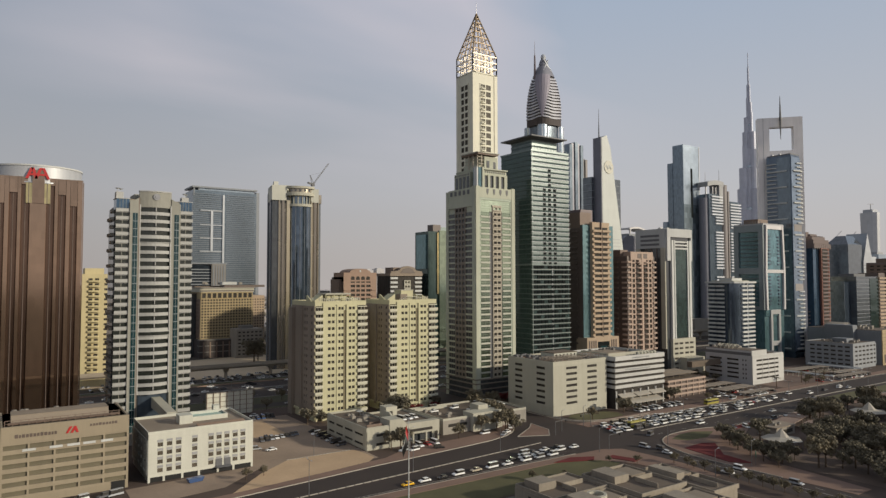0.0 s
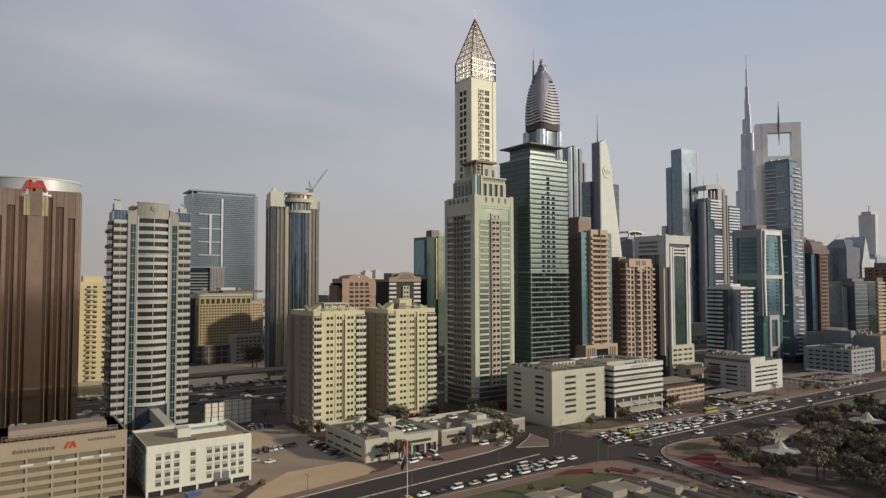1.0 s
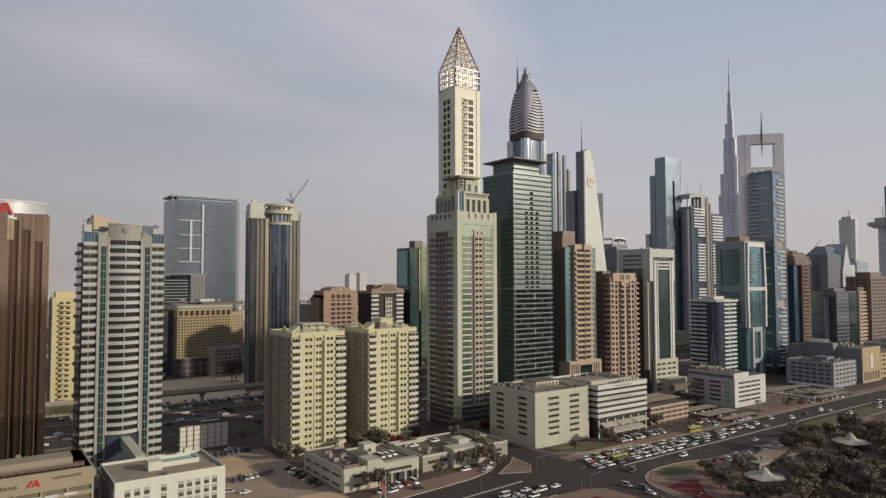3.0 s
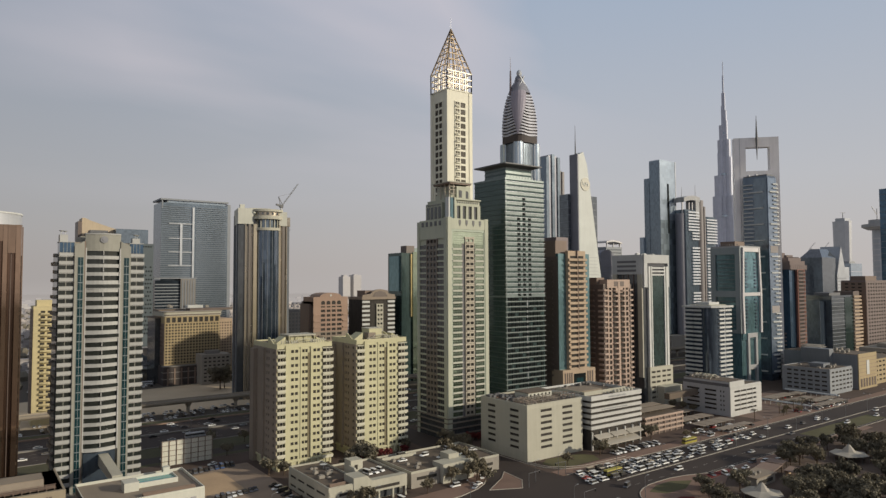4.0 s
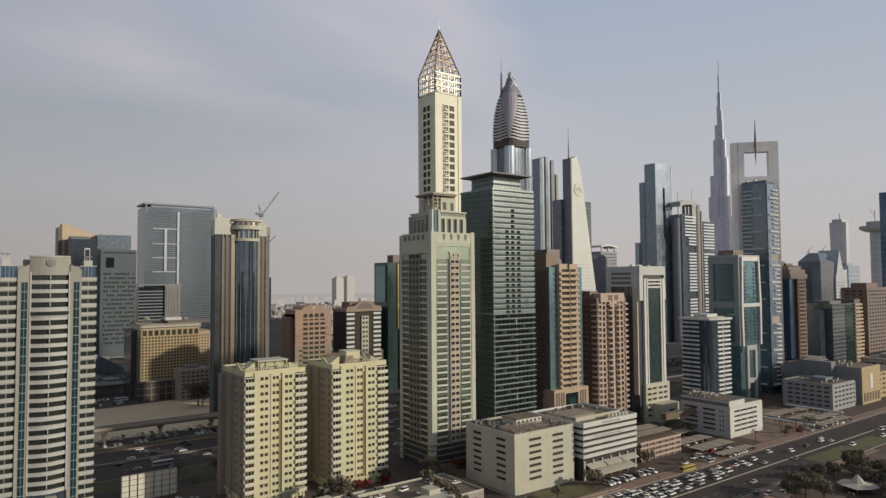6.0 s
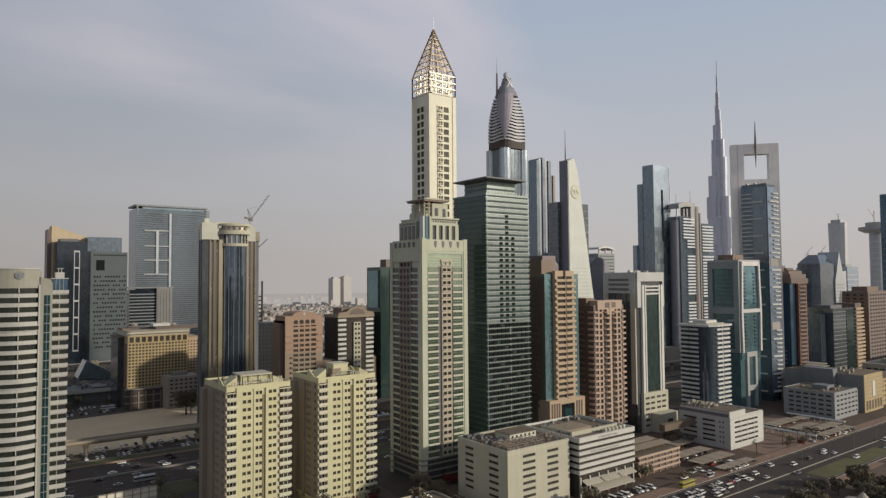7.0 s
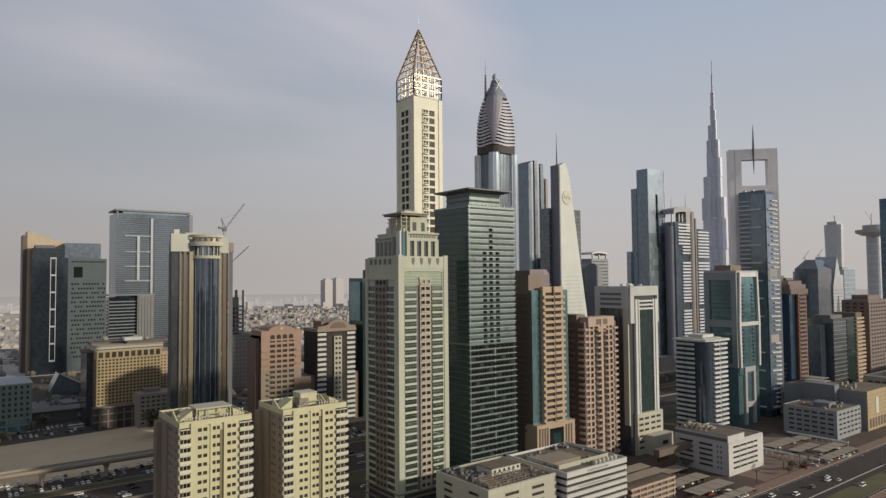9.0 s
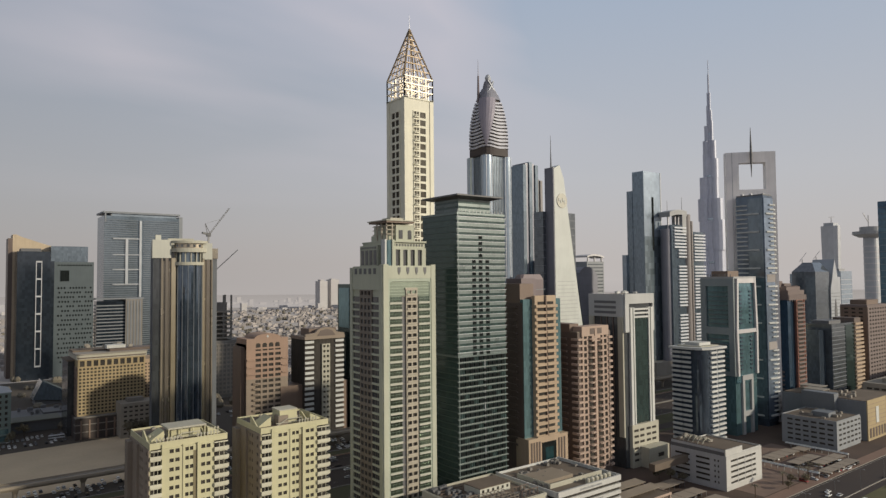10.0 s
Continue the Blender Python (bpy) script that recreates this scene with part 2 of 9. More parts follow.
for key, args, kw in (
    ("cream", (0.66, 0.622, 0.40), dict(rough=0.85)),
    # darker copy of cream for the sides, shade put into the colour
    ("cream_shaded", (0.325, 0.27, 0.215), dict(rough=0.85)),
    ("pale_stone", (0.56, 0.572, 0.45), dict(rough=0.7)),
    ("ivory", (0.70, 0.72, 0.67), dict(rough=0.55)),
    ("gold_stone", (0.93, 0.89, 0.715), dict(rough=0.6)),
    ("gold_metal", (0.98, 0.86, 0.68), dict(rough=0.45, metal=0.15)),
    ("sandstone", (0.39, 0.325, 0.23), dict(rough=0.85)),
    ("rail_white", (0.63, 0.62, 0.585), dict(rough=0.6)),
    ("slate_panel", (0.265, 0.265, 0.305), dict(rough=0.45, metal=0.2)),
    ("shoulder_dark", (0.40, 0.35, 0.29), dict(rough=0.2, metal=0.65, streak=0.25)),
    ("yard_sand", (0.68, 0.54, 0.37), dict(rough=1.0, var=0.2, streak=0, scale=0.03, fine=0.5)),
    ("carport_tan", (0.37, 0.31, 0.25), dict(rough=0.9, streak=0)),
    ("brick_brown", (0.33, 0.235, 0.185), dict(rough=0.8)),
    ("shoulder_tan", (0.54, 0.47, 0.37), dict(rough=0.25, metal=0.6)),
    ("screen_olive", (0.19, 0.165, 0.11), dict(rough=0.8)),
    ("portal_grey", (0.64, 0.62, 0.62), dict(rough=0.5, metal=0.15)),
    ("gl_panel", (0.20, 0.245, 0.238), dict(rough=0.3, metal=0.25, cell=(3, 3, 3.3), cell_var=0.06)),
    ("dull_white", (0.56, 0.565, 0.55), dict(rough=0.6)),
    ("lot_dust", (0.39, 0.295, 0.22), dict(rough=1.0, var=0.28, streak=0, scale=0.05, fine=0.8, bump=0.3)),
    ("slab_grey", (0.20, 0.20, 0.165), dict(rough=0.9, var=0.15, streak=0)),
    ("white", (0.68, 0.685, 0.655), dict(rough=0.7)),
    ("office_cream", (0.73, 0.72, 0.62), dict(rough=0.75)),
    ("terracotta", (0.43, 0.295, 0.22), dict(rough=0.8)),
    # far trees' leaf colour, paled to carry the haze
    ("leaf_hazed", (0.22, 0.195, 0.15), dict(rough=1.0, streak=0)),
    ("offwhite", (0.555, 0.53, 0.43), dict(rough=0.8)),
    ("grey_panel", (0.42, 0.42, 0.42), dict(rough=0.5, cell=(2.0, 2.0, 3.5), cell_var=0.05)),
    ("silver", (0.52, 0.54, 0.57), dict(rough=0.42, metal=0.35)),
    ("silver_pale", (0.60, 0.61, 0.63), dict(rough=0.45, metal=0.2)),
    ("dark_grey", (0.17, 0.17, 0.175), dict(rough=0.6)),
    ("concrete", (0.28, 0.26, 0.235), dict(rough=0.9, var=0.2)),
    ("concrete_pale", (0.38, 0.345, 0.295), dict(rough=0.9, var=0.18)),
    ("roof_felt", (0.19, 0.15, 0.115), dict(rough=0.95, var=0.28, streak=0)),
    ("roof_pale", (0.34, 0.28, 0.215), dict(rough=0.95, var=0.22, streak=0)),
    ("tan", (0.53, 0.40, 0.28), dict(rough=0.75)),
    ("tan_pink", (0.53, 0.395, 0.315), dict(rough=0.75)),
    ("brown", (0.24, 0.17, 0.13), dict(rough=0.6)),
    ("dark_brown", (0.165, 0.125, 0.105), dict(rough=0.45)),
    ("petal_metal", (0.34, 0.31, 0.365), dict(rough=0.5, metal=0.1)),
    ("bud_band", (0.56, 0.56, 0.62), dict(rough=0.5)),
    ("mauve", (0.21, 0.165, 0.17), dict(rough=0.5, metal=0.1)),
    ("rust", (0.33, 0.15, 0.11), dict(rough=0.7)),
    ("orange_panel", (0.62, 0.50, 0.35), dict(rough=0.6)),
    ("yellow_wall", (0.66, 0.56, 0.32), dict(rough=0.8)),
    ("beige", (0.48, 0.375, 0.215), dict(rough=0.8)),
    ("green_panel", (0.22, 0.28, 0.265), dict(rough=0.35, metal=0.2, cell=(3, 3, 3.3), cell_var=0.08)),
    ("mint", (0.52, 0.62, 0.49), dict(rough=0.12, metal=0.7, cell=(2.6, 2.6, 3.55), cell_var=0.07)),
    ("red_paint", (0.55, 0.03, 0.03), dict(rough=0.5, streak=0)),
    ("black", (0.02, 0.02, 0.02), dict(rough=0.5, streak=0)),
    ("steel", (0.30, 0.30, 0.31), dict(rough=0.4, metal=0.7, streak=0)),
    ("canvas", (0.52, 0.475, 0.40), dict(rough=0.9)),
    ("green_paint", (0.05, 0.30, 0.17), dict(rough=0.5, streak=0)),
    ("asphalt", (0.060, 0.044, 0.038), dict(rough=0.85, var=0.25, streak=0, scale=0.05)),
    ("asphalt_old", (0.118, 0.081, 0.064), dict(rough=0.95, var=0.32, streak=0, scale=0.04)),
    ("paving", (0.285, 0.185, 0.14), dict(rough=0.9, var=0.2, streak=0)),
    ("kerb", (0.50, 0.45, 0.38), dict(rough=0.9, streak=0)),
    ("road_paint", (0.52, 0.49, 0.43), dict(rough=0.8, streak=0, var=0.25)),
    ("sand", (0.62, 0.44, 0.275), dict(rough=1.0, var=0.22, streak=0, scale=0.06, fine=0.9, bump=0.3)),
    ("sand_grey", (0.105, 0.086, 0.068), dict(rough=1.0, var=0.25, streak=0, scale=0.035, fine=0.7, bump=0.3)),
    ("grass", (0.135, 0.125, 0.06), dict(rough=1.0, var=0.3, streak=0, fine=1.5, bump=0.4)),
    ("flowers", (0.17, 0.026, 0.026), dict(rough=1.0, var=0.35, streak=0, fine=1.5, bump=0.5)),
    ("bark", (0.13, 0.09, 0.06), dict(rough=1.0)),
    ("leaf", (0.20, 0.175, 0.12), dict(rough=0.85, var=0.35, streak=0, fine=1.2, per_object=0.25)),
    ("leaf_olive", (0.22, 0.185, 0.12), dict(rough=0.85, var=0.35, streak=0, fine=1.2, per_object=0.25)),
    ("leaf_red", (0.20, 0.035, 0.035), dict(rough=0.85, var=0.35, streak=0, fine=1.2)),
    ("park_soil", (0.16, 0.115, 0.09), dict(rough=1.0, var=0.3, streak=0, fine=0.8, bump=0.4)),
    # pale bluish tone that also carries the haze of distance
    ("needle_grey", (0.58, 0.60, 0.69), dict(rough=0.5, metal=0.2)),
    # far walls kept pale and even, haze put into their colours
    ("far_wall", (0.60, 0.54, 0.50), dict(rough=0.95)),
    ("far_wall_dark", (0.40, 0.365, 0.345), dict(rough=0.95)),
    ("umber", (0.075, 0.06, 0.055), dict(rough=0.7)),
    ("gold_dark", (0.46, 0.35, 0.23), dict(rough=0.5, metal=0.3)),
    ("viaduct_tan", (0.42, 0.36, 0.285), dict(rough=0.9)),
    # darker copy of the spine stone, shade put into the colour
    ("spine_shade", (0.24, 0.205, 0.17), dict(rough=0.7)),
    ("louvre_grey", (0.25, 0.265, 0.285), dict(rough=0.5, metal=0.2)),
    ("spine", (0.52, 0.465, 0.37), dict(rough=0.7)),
    ("far_stone", (0.10, 0.125, 0.135), dict(rough=0.5)),
    # sand tone lightened so that the plain fades as in haze
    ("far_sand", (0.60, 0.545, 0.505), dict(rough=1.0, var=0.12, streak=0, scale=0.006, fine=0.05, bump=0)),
    ("rubber", (0.02, 0.02, 0.02), dict(rough=0.8, streak=0)),
    ("gl_grid", (0.085, 0.125, 0.118), dict(rough=0.4, metal=0.2)),
    ("portal_stone", (1.08, 1.03, 1.0), dict(rough=0.5)),
    ("louvre_blue", (0.20, 0.225, 0.255), dict(rough=0.45, metal=0.2)),
    # flat pale tone: haze in place of the farthest blocks' own colours
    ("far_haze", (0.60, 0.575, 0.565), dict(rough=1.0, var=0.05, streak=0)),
    ("paving_red", (0.25, 0.175, 0.14), dict(rough=0.9, var=0.25, streak=0)),
    ("mint_stone", (0.49, 0.55, 0.44), dict(rough=0.6)),
    ("spandrel_pale", (0.57, 0.565, 0.475), dict(rough=0.65)),
    ("emblem_bronze", (0.47, 0.455, 0.39), dict(rough=0.5, metal=0.2)),
    ("slab_mauve", (0.28, 0.25, 0.24), dict(rough=0.5)),
    ("slate_teal", (0.29, 0.33, 0.34), dict(rough=0.4, metal=0.2)),
    ("band_stone", (0.355, 0.345, 0.295), dict(rough=0.7, cell=(1.2, 1.2, 1.78), cell_var=0.03)),
    ("band_rail", (0.495, 0.49, 0.465), dict(rough=0.6)),
    ("band_white", (0.74, 0.76, 0.80), dict(rough=0.55)),
    # dark tan that stands for the shade inside a groove
    ("groove_shade", (0.24, 0.205, 0.125), dict(rough=0.85)),
    ("shoulder_gold", (0.78, 0.67, 0.48), dict(rough=0.2, metal=0.7, streak=0.2)),
    ("plum_brown", (0.235, 0.185, 0.17), dict(rough=0.8)),
    ("verge_green", (0.105, 0.10, 0.055), dict(rough=1.0, var=0.35, streak=0, fine=1.2, bump=0.4)),
    ("office_slate", (0.33, 0.345, 0.36), dict(rough=0.6)),
    ("gl_line", (0.28, 0.32, 0.305), dict(rough=0.45, metal=0.1)),
    ("dust_brown", (0.34, 0.275, 0.215), dict(rough=0.85)),
    ("cream_rail", (0.69, 0.66, 0.52), dict(rough=0.8)),
    ("villa_plaster", (0.365, 0.315, 0.25), dict(rough=0.9, var=0.28, streak=0.25)),
    ("pool_water", (0.05, 0.33, 0.33), dict(rough=0.08, streak=0, spec=0.6)),
    ("lime", (0.42, 0.36, 0.06), dict(rough=0.5, streak=0)),
):
    MAT[key] = material(key, tuple(0.74 * c for c in args), **kw)      # all these base colours are scaled down by one factor
for key, color, kw in (
    ("glass_dark", (0.070, 0.075, 0.080), dict(metal=0.25)),
    ("glass_window", (0.052, 0.047, 0.042), dict(metal=0.0, rough=0.38, spec=0.06)),
    ("glass_teal", (0.155, 0.26, 0.28), dict(metal=0.6)),
    ("glass_green", (0.055, 0.088, 0.084), dict(metal=0.55, cell=(1.6, 1.6, 3.27))),
    ("glass_blue", (0.07, 0.125, 0.19), dict(metal=0.65)),
    # navy here and slate below have lightened tints, standing in for haze
    ("glass_navy", (0.108, 0.14, 0.185), dict(metal=0.65)),
    ("glass_grey", (0.16, 0.18, 0.20), dict(metal=0.6, cell=(3, 3, 3.6))),
    ("glass_strip", (0.013, 0.042, 0.048), dict(metal=0.2, spec=0.5)),
    ("glass_copper", (0.33, 0.23, 0.165), dict(metal=0.92, rough=0.07, cell=(1.6, 1.6, 3.5), cell_var=0.06, var=0.16)),
    ("glass_copper_dark", (0.155, 0.098, 0.07), dict(metal=0.88, rough=0.13, cell=(1.6, 1.6, 3.5), cell_var=0.06)),
    ("glass_gold", (0.50, 0.42, 0.22), dict(metal=0.9, rough=0.16)),
    ("glass_haze", (0.34, 0.40, 0.46), dict(metal=0.55, rough=0.2, cell=(4, 4, 4), cell_var=0.08)),
    ("glass_slate", (0.185, 0.228, 0.268), dict(metal=0.6, rough=0.14)),
    ("glass_bronze", (0.13, 0.11, 0.085), dict(metal=0.3, rough=0.2)),
    ("glass_sky", (0.24, 0.30, 0.38), dict(metal=0.6, rough=0.15, cell=(3, 3, 4.1))),
    ("glass_gl", (0.050, 0.080, 0.076), dict(metal=0.2, spec=0.5, cell=(1.6, 1.6, 3.27))),
    ("glass_olive", (0.030, 0.034, 0.030), dict(metal=0.15, rough=0.08, spec=0.5)),
    ("glass_aqua", (0.17, 0.31, 0.35), dict(metal=0.75, rough=0.07, cell=(2.2, 2.2, 3.6), cell_var=0.25)),
    ("glass_amber", (0.066, 0.056, 0.042), dict(metal=0.0, rough=0.38, spec=0.06)),
    ("glass_ink", (0.036, 0.047, 0.062), dict(metal=0.5, rough=0.1, cell=(3, 3, 3.8), cell_var=0.2)),
    ("glass_hole", (0.014, 0.017, 0.017), dict(metal=0.0, rough=0.6, spec=0.02)),
    ("glass_drum", (0.11, 0.145, 0.19), dict(metal=0.75, rough=0.05, cell=(1.6, 1.6, 3.6), cell_var=0.2)),
    ("glass_mottled", (0.20, 0.245, 0.27), dict(metal=0.6, rough=0.14, cell=(3, 3, 7), cell_var=0.32)),
    ("glass_mint", (0.25, 0.315, 0.25), dict(metal=0.92, rough=0.05, cell=(2.6, 2.6, 3.55), cell_var=0.12)),
):
    MAT[key] = glazing(key, color, **kw)
for key, color in (("car_white", (0.80, 0.80, 0.78)), ("car_silver", (0.42, 0.43, 0.44)), ("car_black", (0.02, 0.02, 0.022)), ("car_grey", (0.13, 0.13, 0.14)),
                   ("car_red", (0.33, 0.03, 0.03)), ("car_yellow", (0.75, 0.42, 0.02)), ("car_sand", (0.52, 0.45, 0.34)), ("car_blue", (0.05, 0.09, 0.2))):
    MAT[key] = material(key, color, 0.25, 0.0, var=0.04, streak=0, bump=0, spec=0.6, per_object=0.06)


# ---- building helpers ----
class Mesher:
    """Collects boxes, prisms and bars, to become one mesh."""

    def __init__(self):
        self.v, self.f = [], []

    def box(self, x0, x1, y0, y1, z0, z1):
        n = len(self.v)
        self.v += [(x0, y0, z0), (x1, y0, z0), (x1, y1, z0), (x0, y1, z0), (x0, y0, z1), (x1, y0, z1), (x1, y1, z1), (x0, y1, z1)]
        self.f += [tuple(n + k for k in q) for q in ((3, 2, 1, 0), (4, 5, 6, 7), (0, 1, 5, 4), (1, 2, 6, 5), (2, 3, 7, 6), (3, 0, 4, 7))]
        return self

    def prism(self, pts, z0, z1, top=None):
        """An upright prism on a counter-clockwise outline; top: the outline at z1, where it differs."""
        n, k = len(self.v), len(pts)
        self.v += [(x, y, z0) for x, y in pts] + [(x, y, z1) for x, y in (top or pts)]
        self.f += [tuple(range(n + k - 1, n - 1, -1)), tuple(range(n + k, n + 2 * k))]
        self.f += [(n + i, n + (i + 1) % k, n + k + (i + 1) % k, n + k + i) for i in range(k)]
        return self

    def loft(self, rings):
        """Closed rings of equal count, joined one to the next, with caps."""
        n, k = len(self.v), len(rings[0])
        for r in rings:
            self.v += list(r)
        for j in range(len(rings) - 1):
            a = n + j * k
            self.f += [(a + i, a + (i + 1) % k, a + k + (i + 1) % k, a + k + i) for i in range(k)]
        self.f += [tuple(range(n + k - 1, n - 1, -1)), tuple(range(n + (len(rings) - 1) * k, n + len(rings) * k))]
        return self

    def cyl(self, cx, cy, r, z0, z1, n=12, r1=None):
        ring = [(math.cos(2 * math.pi * i / n), math.sin(2 * math.pi * i / n)) for i in range(n)]
        r1 = r if r1 is None else r1
        return self.prism([(cx + r * a, cy + r * b) for a, b in ring], z0, z1, [(cx + r1 * a, cy + r1 * b) for a, b in ring])

    def bar(self, p, q, w, w1=None):
        p, q = Vector(p), Vector(q)
        d = (q - p).normalized()
        a = d.cross(Vector((0, 0, 1)) if abs(d.z) < 0.9 else Vector((1, 0, 0))).normalized()
        c = d.cross(a)
        n = len(self.v)
        for o, s in ((p, w / 2), (q, (w if w1 is None else w1) / 2)):
            self.v += [tuple(o + a * s * i + c * s * j) for i, j in ((-1, -1), (1, -1), (1, 1), (-1, 1))]
        self.f += [tuple(n + k for k in f) for f in ((0, 1, 2, 3), (7, 6, 5, 4), (1, 0, 4, 5), (2, 1, 5, 6), (3, 2, 6, 7), (0, 3, 7, 4))]
        return self

    def wedge(self, pts, y0, y1):
        """A slab whose outline lies in x and z, from y0 to y1."""
        n, k = len(self.v), len(pts)
        self.v += [(x, y0, z) for x, z in pts] + [(x, y1, z) for x, z in pts]
        self.f += [tuple(range(n, n + k)), tuple(range(n + 2 * k - 1, n + k - 1, -1))]
        self.f += [(n + (i + 1) % k, n + i, n + k + i, n + k + (i + 1) % k) for i in range(k)]
        return self

    def wedge_x(self, pts, x0, x1):
        """A slab whose outline lies in y and z, from x0 to x1."""
        n, k = len(self.v), len(pts)
        self.v += [(x0, y, z) for y, z in pts] + [(x1, y, z) for y, z in pts]
        self.f += [tuple(range(n + k - 1, n - 1, -1)), tuple(range(n + k, n + 2 * k))]
        self.f += [(n + i, n + (i + 1) % k, n + k + (i + 1) % k, n + k + i) for i in range(k)]
        return self

    def mesh(self, name, mat):
        me = bpy.data.meshes.new(name)
        me.from_pydata(self.v, [], self.f)
        me.materials.append(MAT[mat])
        return me


def box(*a):
    return Mesher().box(*a)


def thing(name, label, category, x, y, z=0.0, rz=0.0, group="", kind=""):
    ob = new(name)
    ob.empty_display_size = 0.5
    ob.matrix_basis = pose(x, y, z, 0, 0, rz)
    return tagged(ob, label, category, group, kind)


def part(name, m, mat, parent, label="", loc=(0, 0, 0), rz=0.0):
    """Links a mesher, or a mesh that is shared, as one part of a thing."""
    me = m.mesh(name, mat) if isinstance(m, Mesher) else m
    ob = new(name, me)
    ob.parent = parent
    ob.matrix_basis = pose(*loc, 0, 0, rz)
    if label:
        ob["label"] = label
    return ob


def solo(name, m, mat, label, category, x=0, y=0, z=0, rz=0, group="", kind=""):
    """A thing that is one mesh."""
    ob = new(name, m.mesh(name, mat) if isinstance(m, Mesher) else m)
    ob.matrix_basis = pose(x, y, z, 0, 0, rz)
    return tagged(ob, label, category, group, kind)


def lay(side):
    """A function that turns (u0, u1, out0, out1, z0, z1) on the front (f) or the flank (l) of a block into a box."""
    return {"f": lambda u0, u1, a, b, z0, z1: (u0, u1, -b, -a, z0, z1),
            "l": lambda u0, u1, a, b, z0, z1: (-b, -a, u0, u1, z0, z1)}[side]


def bisect(row, v):
    """How many numbers of a sorted row lie below v."""
    return sum(1 for e in row if e < v)


def pierced(side, us, zs, opened, d):
    """One connected wall skin of thickness d on a grid of cells, with the opened cells left out."""
    m, at = Mesher(), {}

    def corner(i, j, out):
        if (i, j, out) not in at:
            at[i, j, out] = len(m.v)
            o = -d if out else 0.0
            m.v.append((us[i], o, zs[j]) if side == "f" else (o, us[i], zs[j]))
        return at[i, j, out]

    def quad(*c):
        q = [corner(*e) for e in c]
        m.f.append(tuple(q if side == "f" else reversed(q)))
    nu, nz = len(us) - 1, len(zs) - 1
    solid = lambda i, j: 0 <= i < nu and 0 <= j < nz and (i, j) not in opened
    for i in range(nu):
        for j in range(nz):
            if not solid(i, j):
                continue
            quad((i, j, 1), (i + 1, j, 1), (i + 1, j + 1, 1), (i, j + 1, 1))
            if not solid(i - 1, j):
                quad((i, j, 0), (i, j, 1), (i, j + 1, 1), (i, j + 1, 0))
            if not solid(i + 1, j):
                quad((i + 1, j, 1), (i + 1, j, 0), (i + 1, j + 1, 0), (i + 1, j + 1, 1))
            if not solid(i, j - 1):
                quad((i, j, 0), (i + 1, j, 0), (i + 1, j, 1), (i, j, 1))
            if not solid(i, j + 1):
                quad((i, j + 1, 1), (i + 1, j + 1, 1), (i + 1, j + 1, 0), (i, j + 1, 0))
    return m


def facade(parent, side, span, cols, z0, n, pitch, sill, head, wall="white", glass="glass_window", d=0.4, pane="window", panes=True, shift=0.0, split=False):
    """A wall skin in front of a block, with an opening for every column and storey, and a pane in each."""
    at = lay(side)
    top = z0 + n * pitch
    if split:
        skin = Mesher()
        edges = [span[0]] + [e for c in cols for e in c] + [span[1]]
        for a, b in zip(edges[::2], edges[1::2]):
            if b > a:
                skin.box(*at(a, b, 0, d, z0, top))
        for a, b in cols:
            for k in range(n + 1):
                lo = z0 if k == 0 else z0 + (k - 1) * pitch + head
                hi = top if k == n else z0 + k * pitch + sill
                skin.box(*at(a, b, 0, d - 0.003, lo, hi))
        for k in range(len(skin.v) // 8):
            piece = Mesher()
            piece.v, piece.f = skin.v[8 * k:8 * k + 8], skin.f[:6]
            part("wall_panel", piece, wall, parent, loc=(0, shift, 0))
    else:
        us = sorted({round(e, 3) for c in cols for e in c} | {span[0], span[1]})
        zs = sorted({z0, top} | {round(z0 + k * pitch + q, 3) for k in range(n) for q in (sill, head)})
        mids = [((a + b) / 2, (c + e) / 2) for a, b in cols for c, e in ((z0 + k * pitch + sill, z0 + k * pitch + head) for k in range(n))]
        opened = {(bisect(us, u) - 1, bisect(zs, z) - 1) for u, z in mids}
        part("facade_wall", pierced(side, us, zs, opened, d), wall, parent, loc=(0, shift, 0))
    if not panes:
        part("glazing", Mesher().box(*at(span[0] + .1, span[1] - .1, 0.01, 0.08, z0 + .1, top - .1)), glass, parent)
        return
    for a, b in cols:
        me = box(*at(-(b - a) / 2, (b - a) / 2, 0.02, 0.10, 0, head - sill)).mesh(pane, glass)
        mid = (a + b) / 2
        loc = (mid, shift) if side == "f" else (0, mid)
        for k in range(n):
            part(pane, me, glass, parent, loc=(*loc, z0 + k * pitch + sill))


def repeat(name, m, mat, parent, locs, label=""):
    """The same part at each place, on one mesh."""
    me = m.mesh(name, mat)
    return [part(name, me, mat, parent, label, loc=l) for l in locs]


def parapet(parent, x0, x1, y0, y1, z, h=1.1, w=0.3, mat="white"):
    m = Mesher()
    m.box(x0, x1, y0, y0 + w, z, z + h).box(x0, x1, y1 - w, y1, z, z + h)
    m.box(x0, x0 + w, y0 + w, y1 - w, z, z + h).box(x1 - w, x1, y0 + w, y1 - w, z, z + h)
    return part("parapet", m, mat, parent)


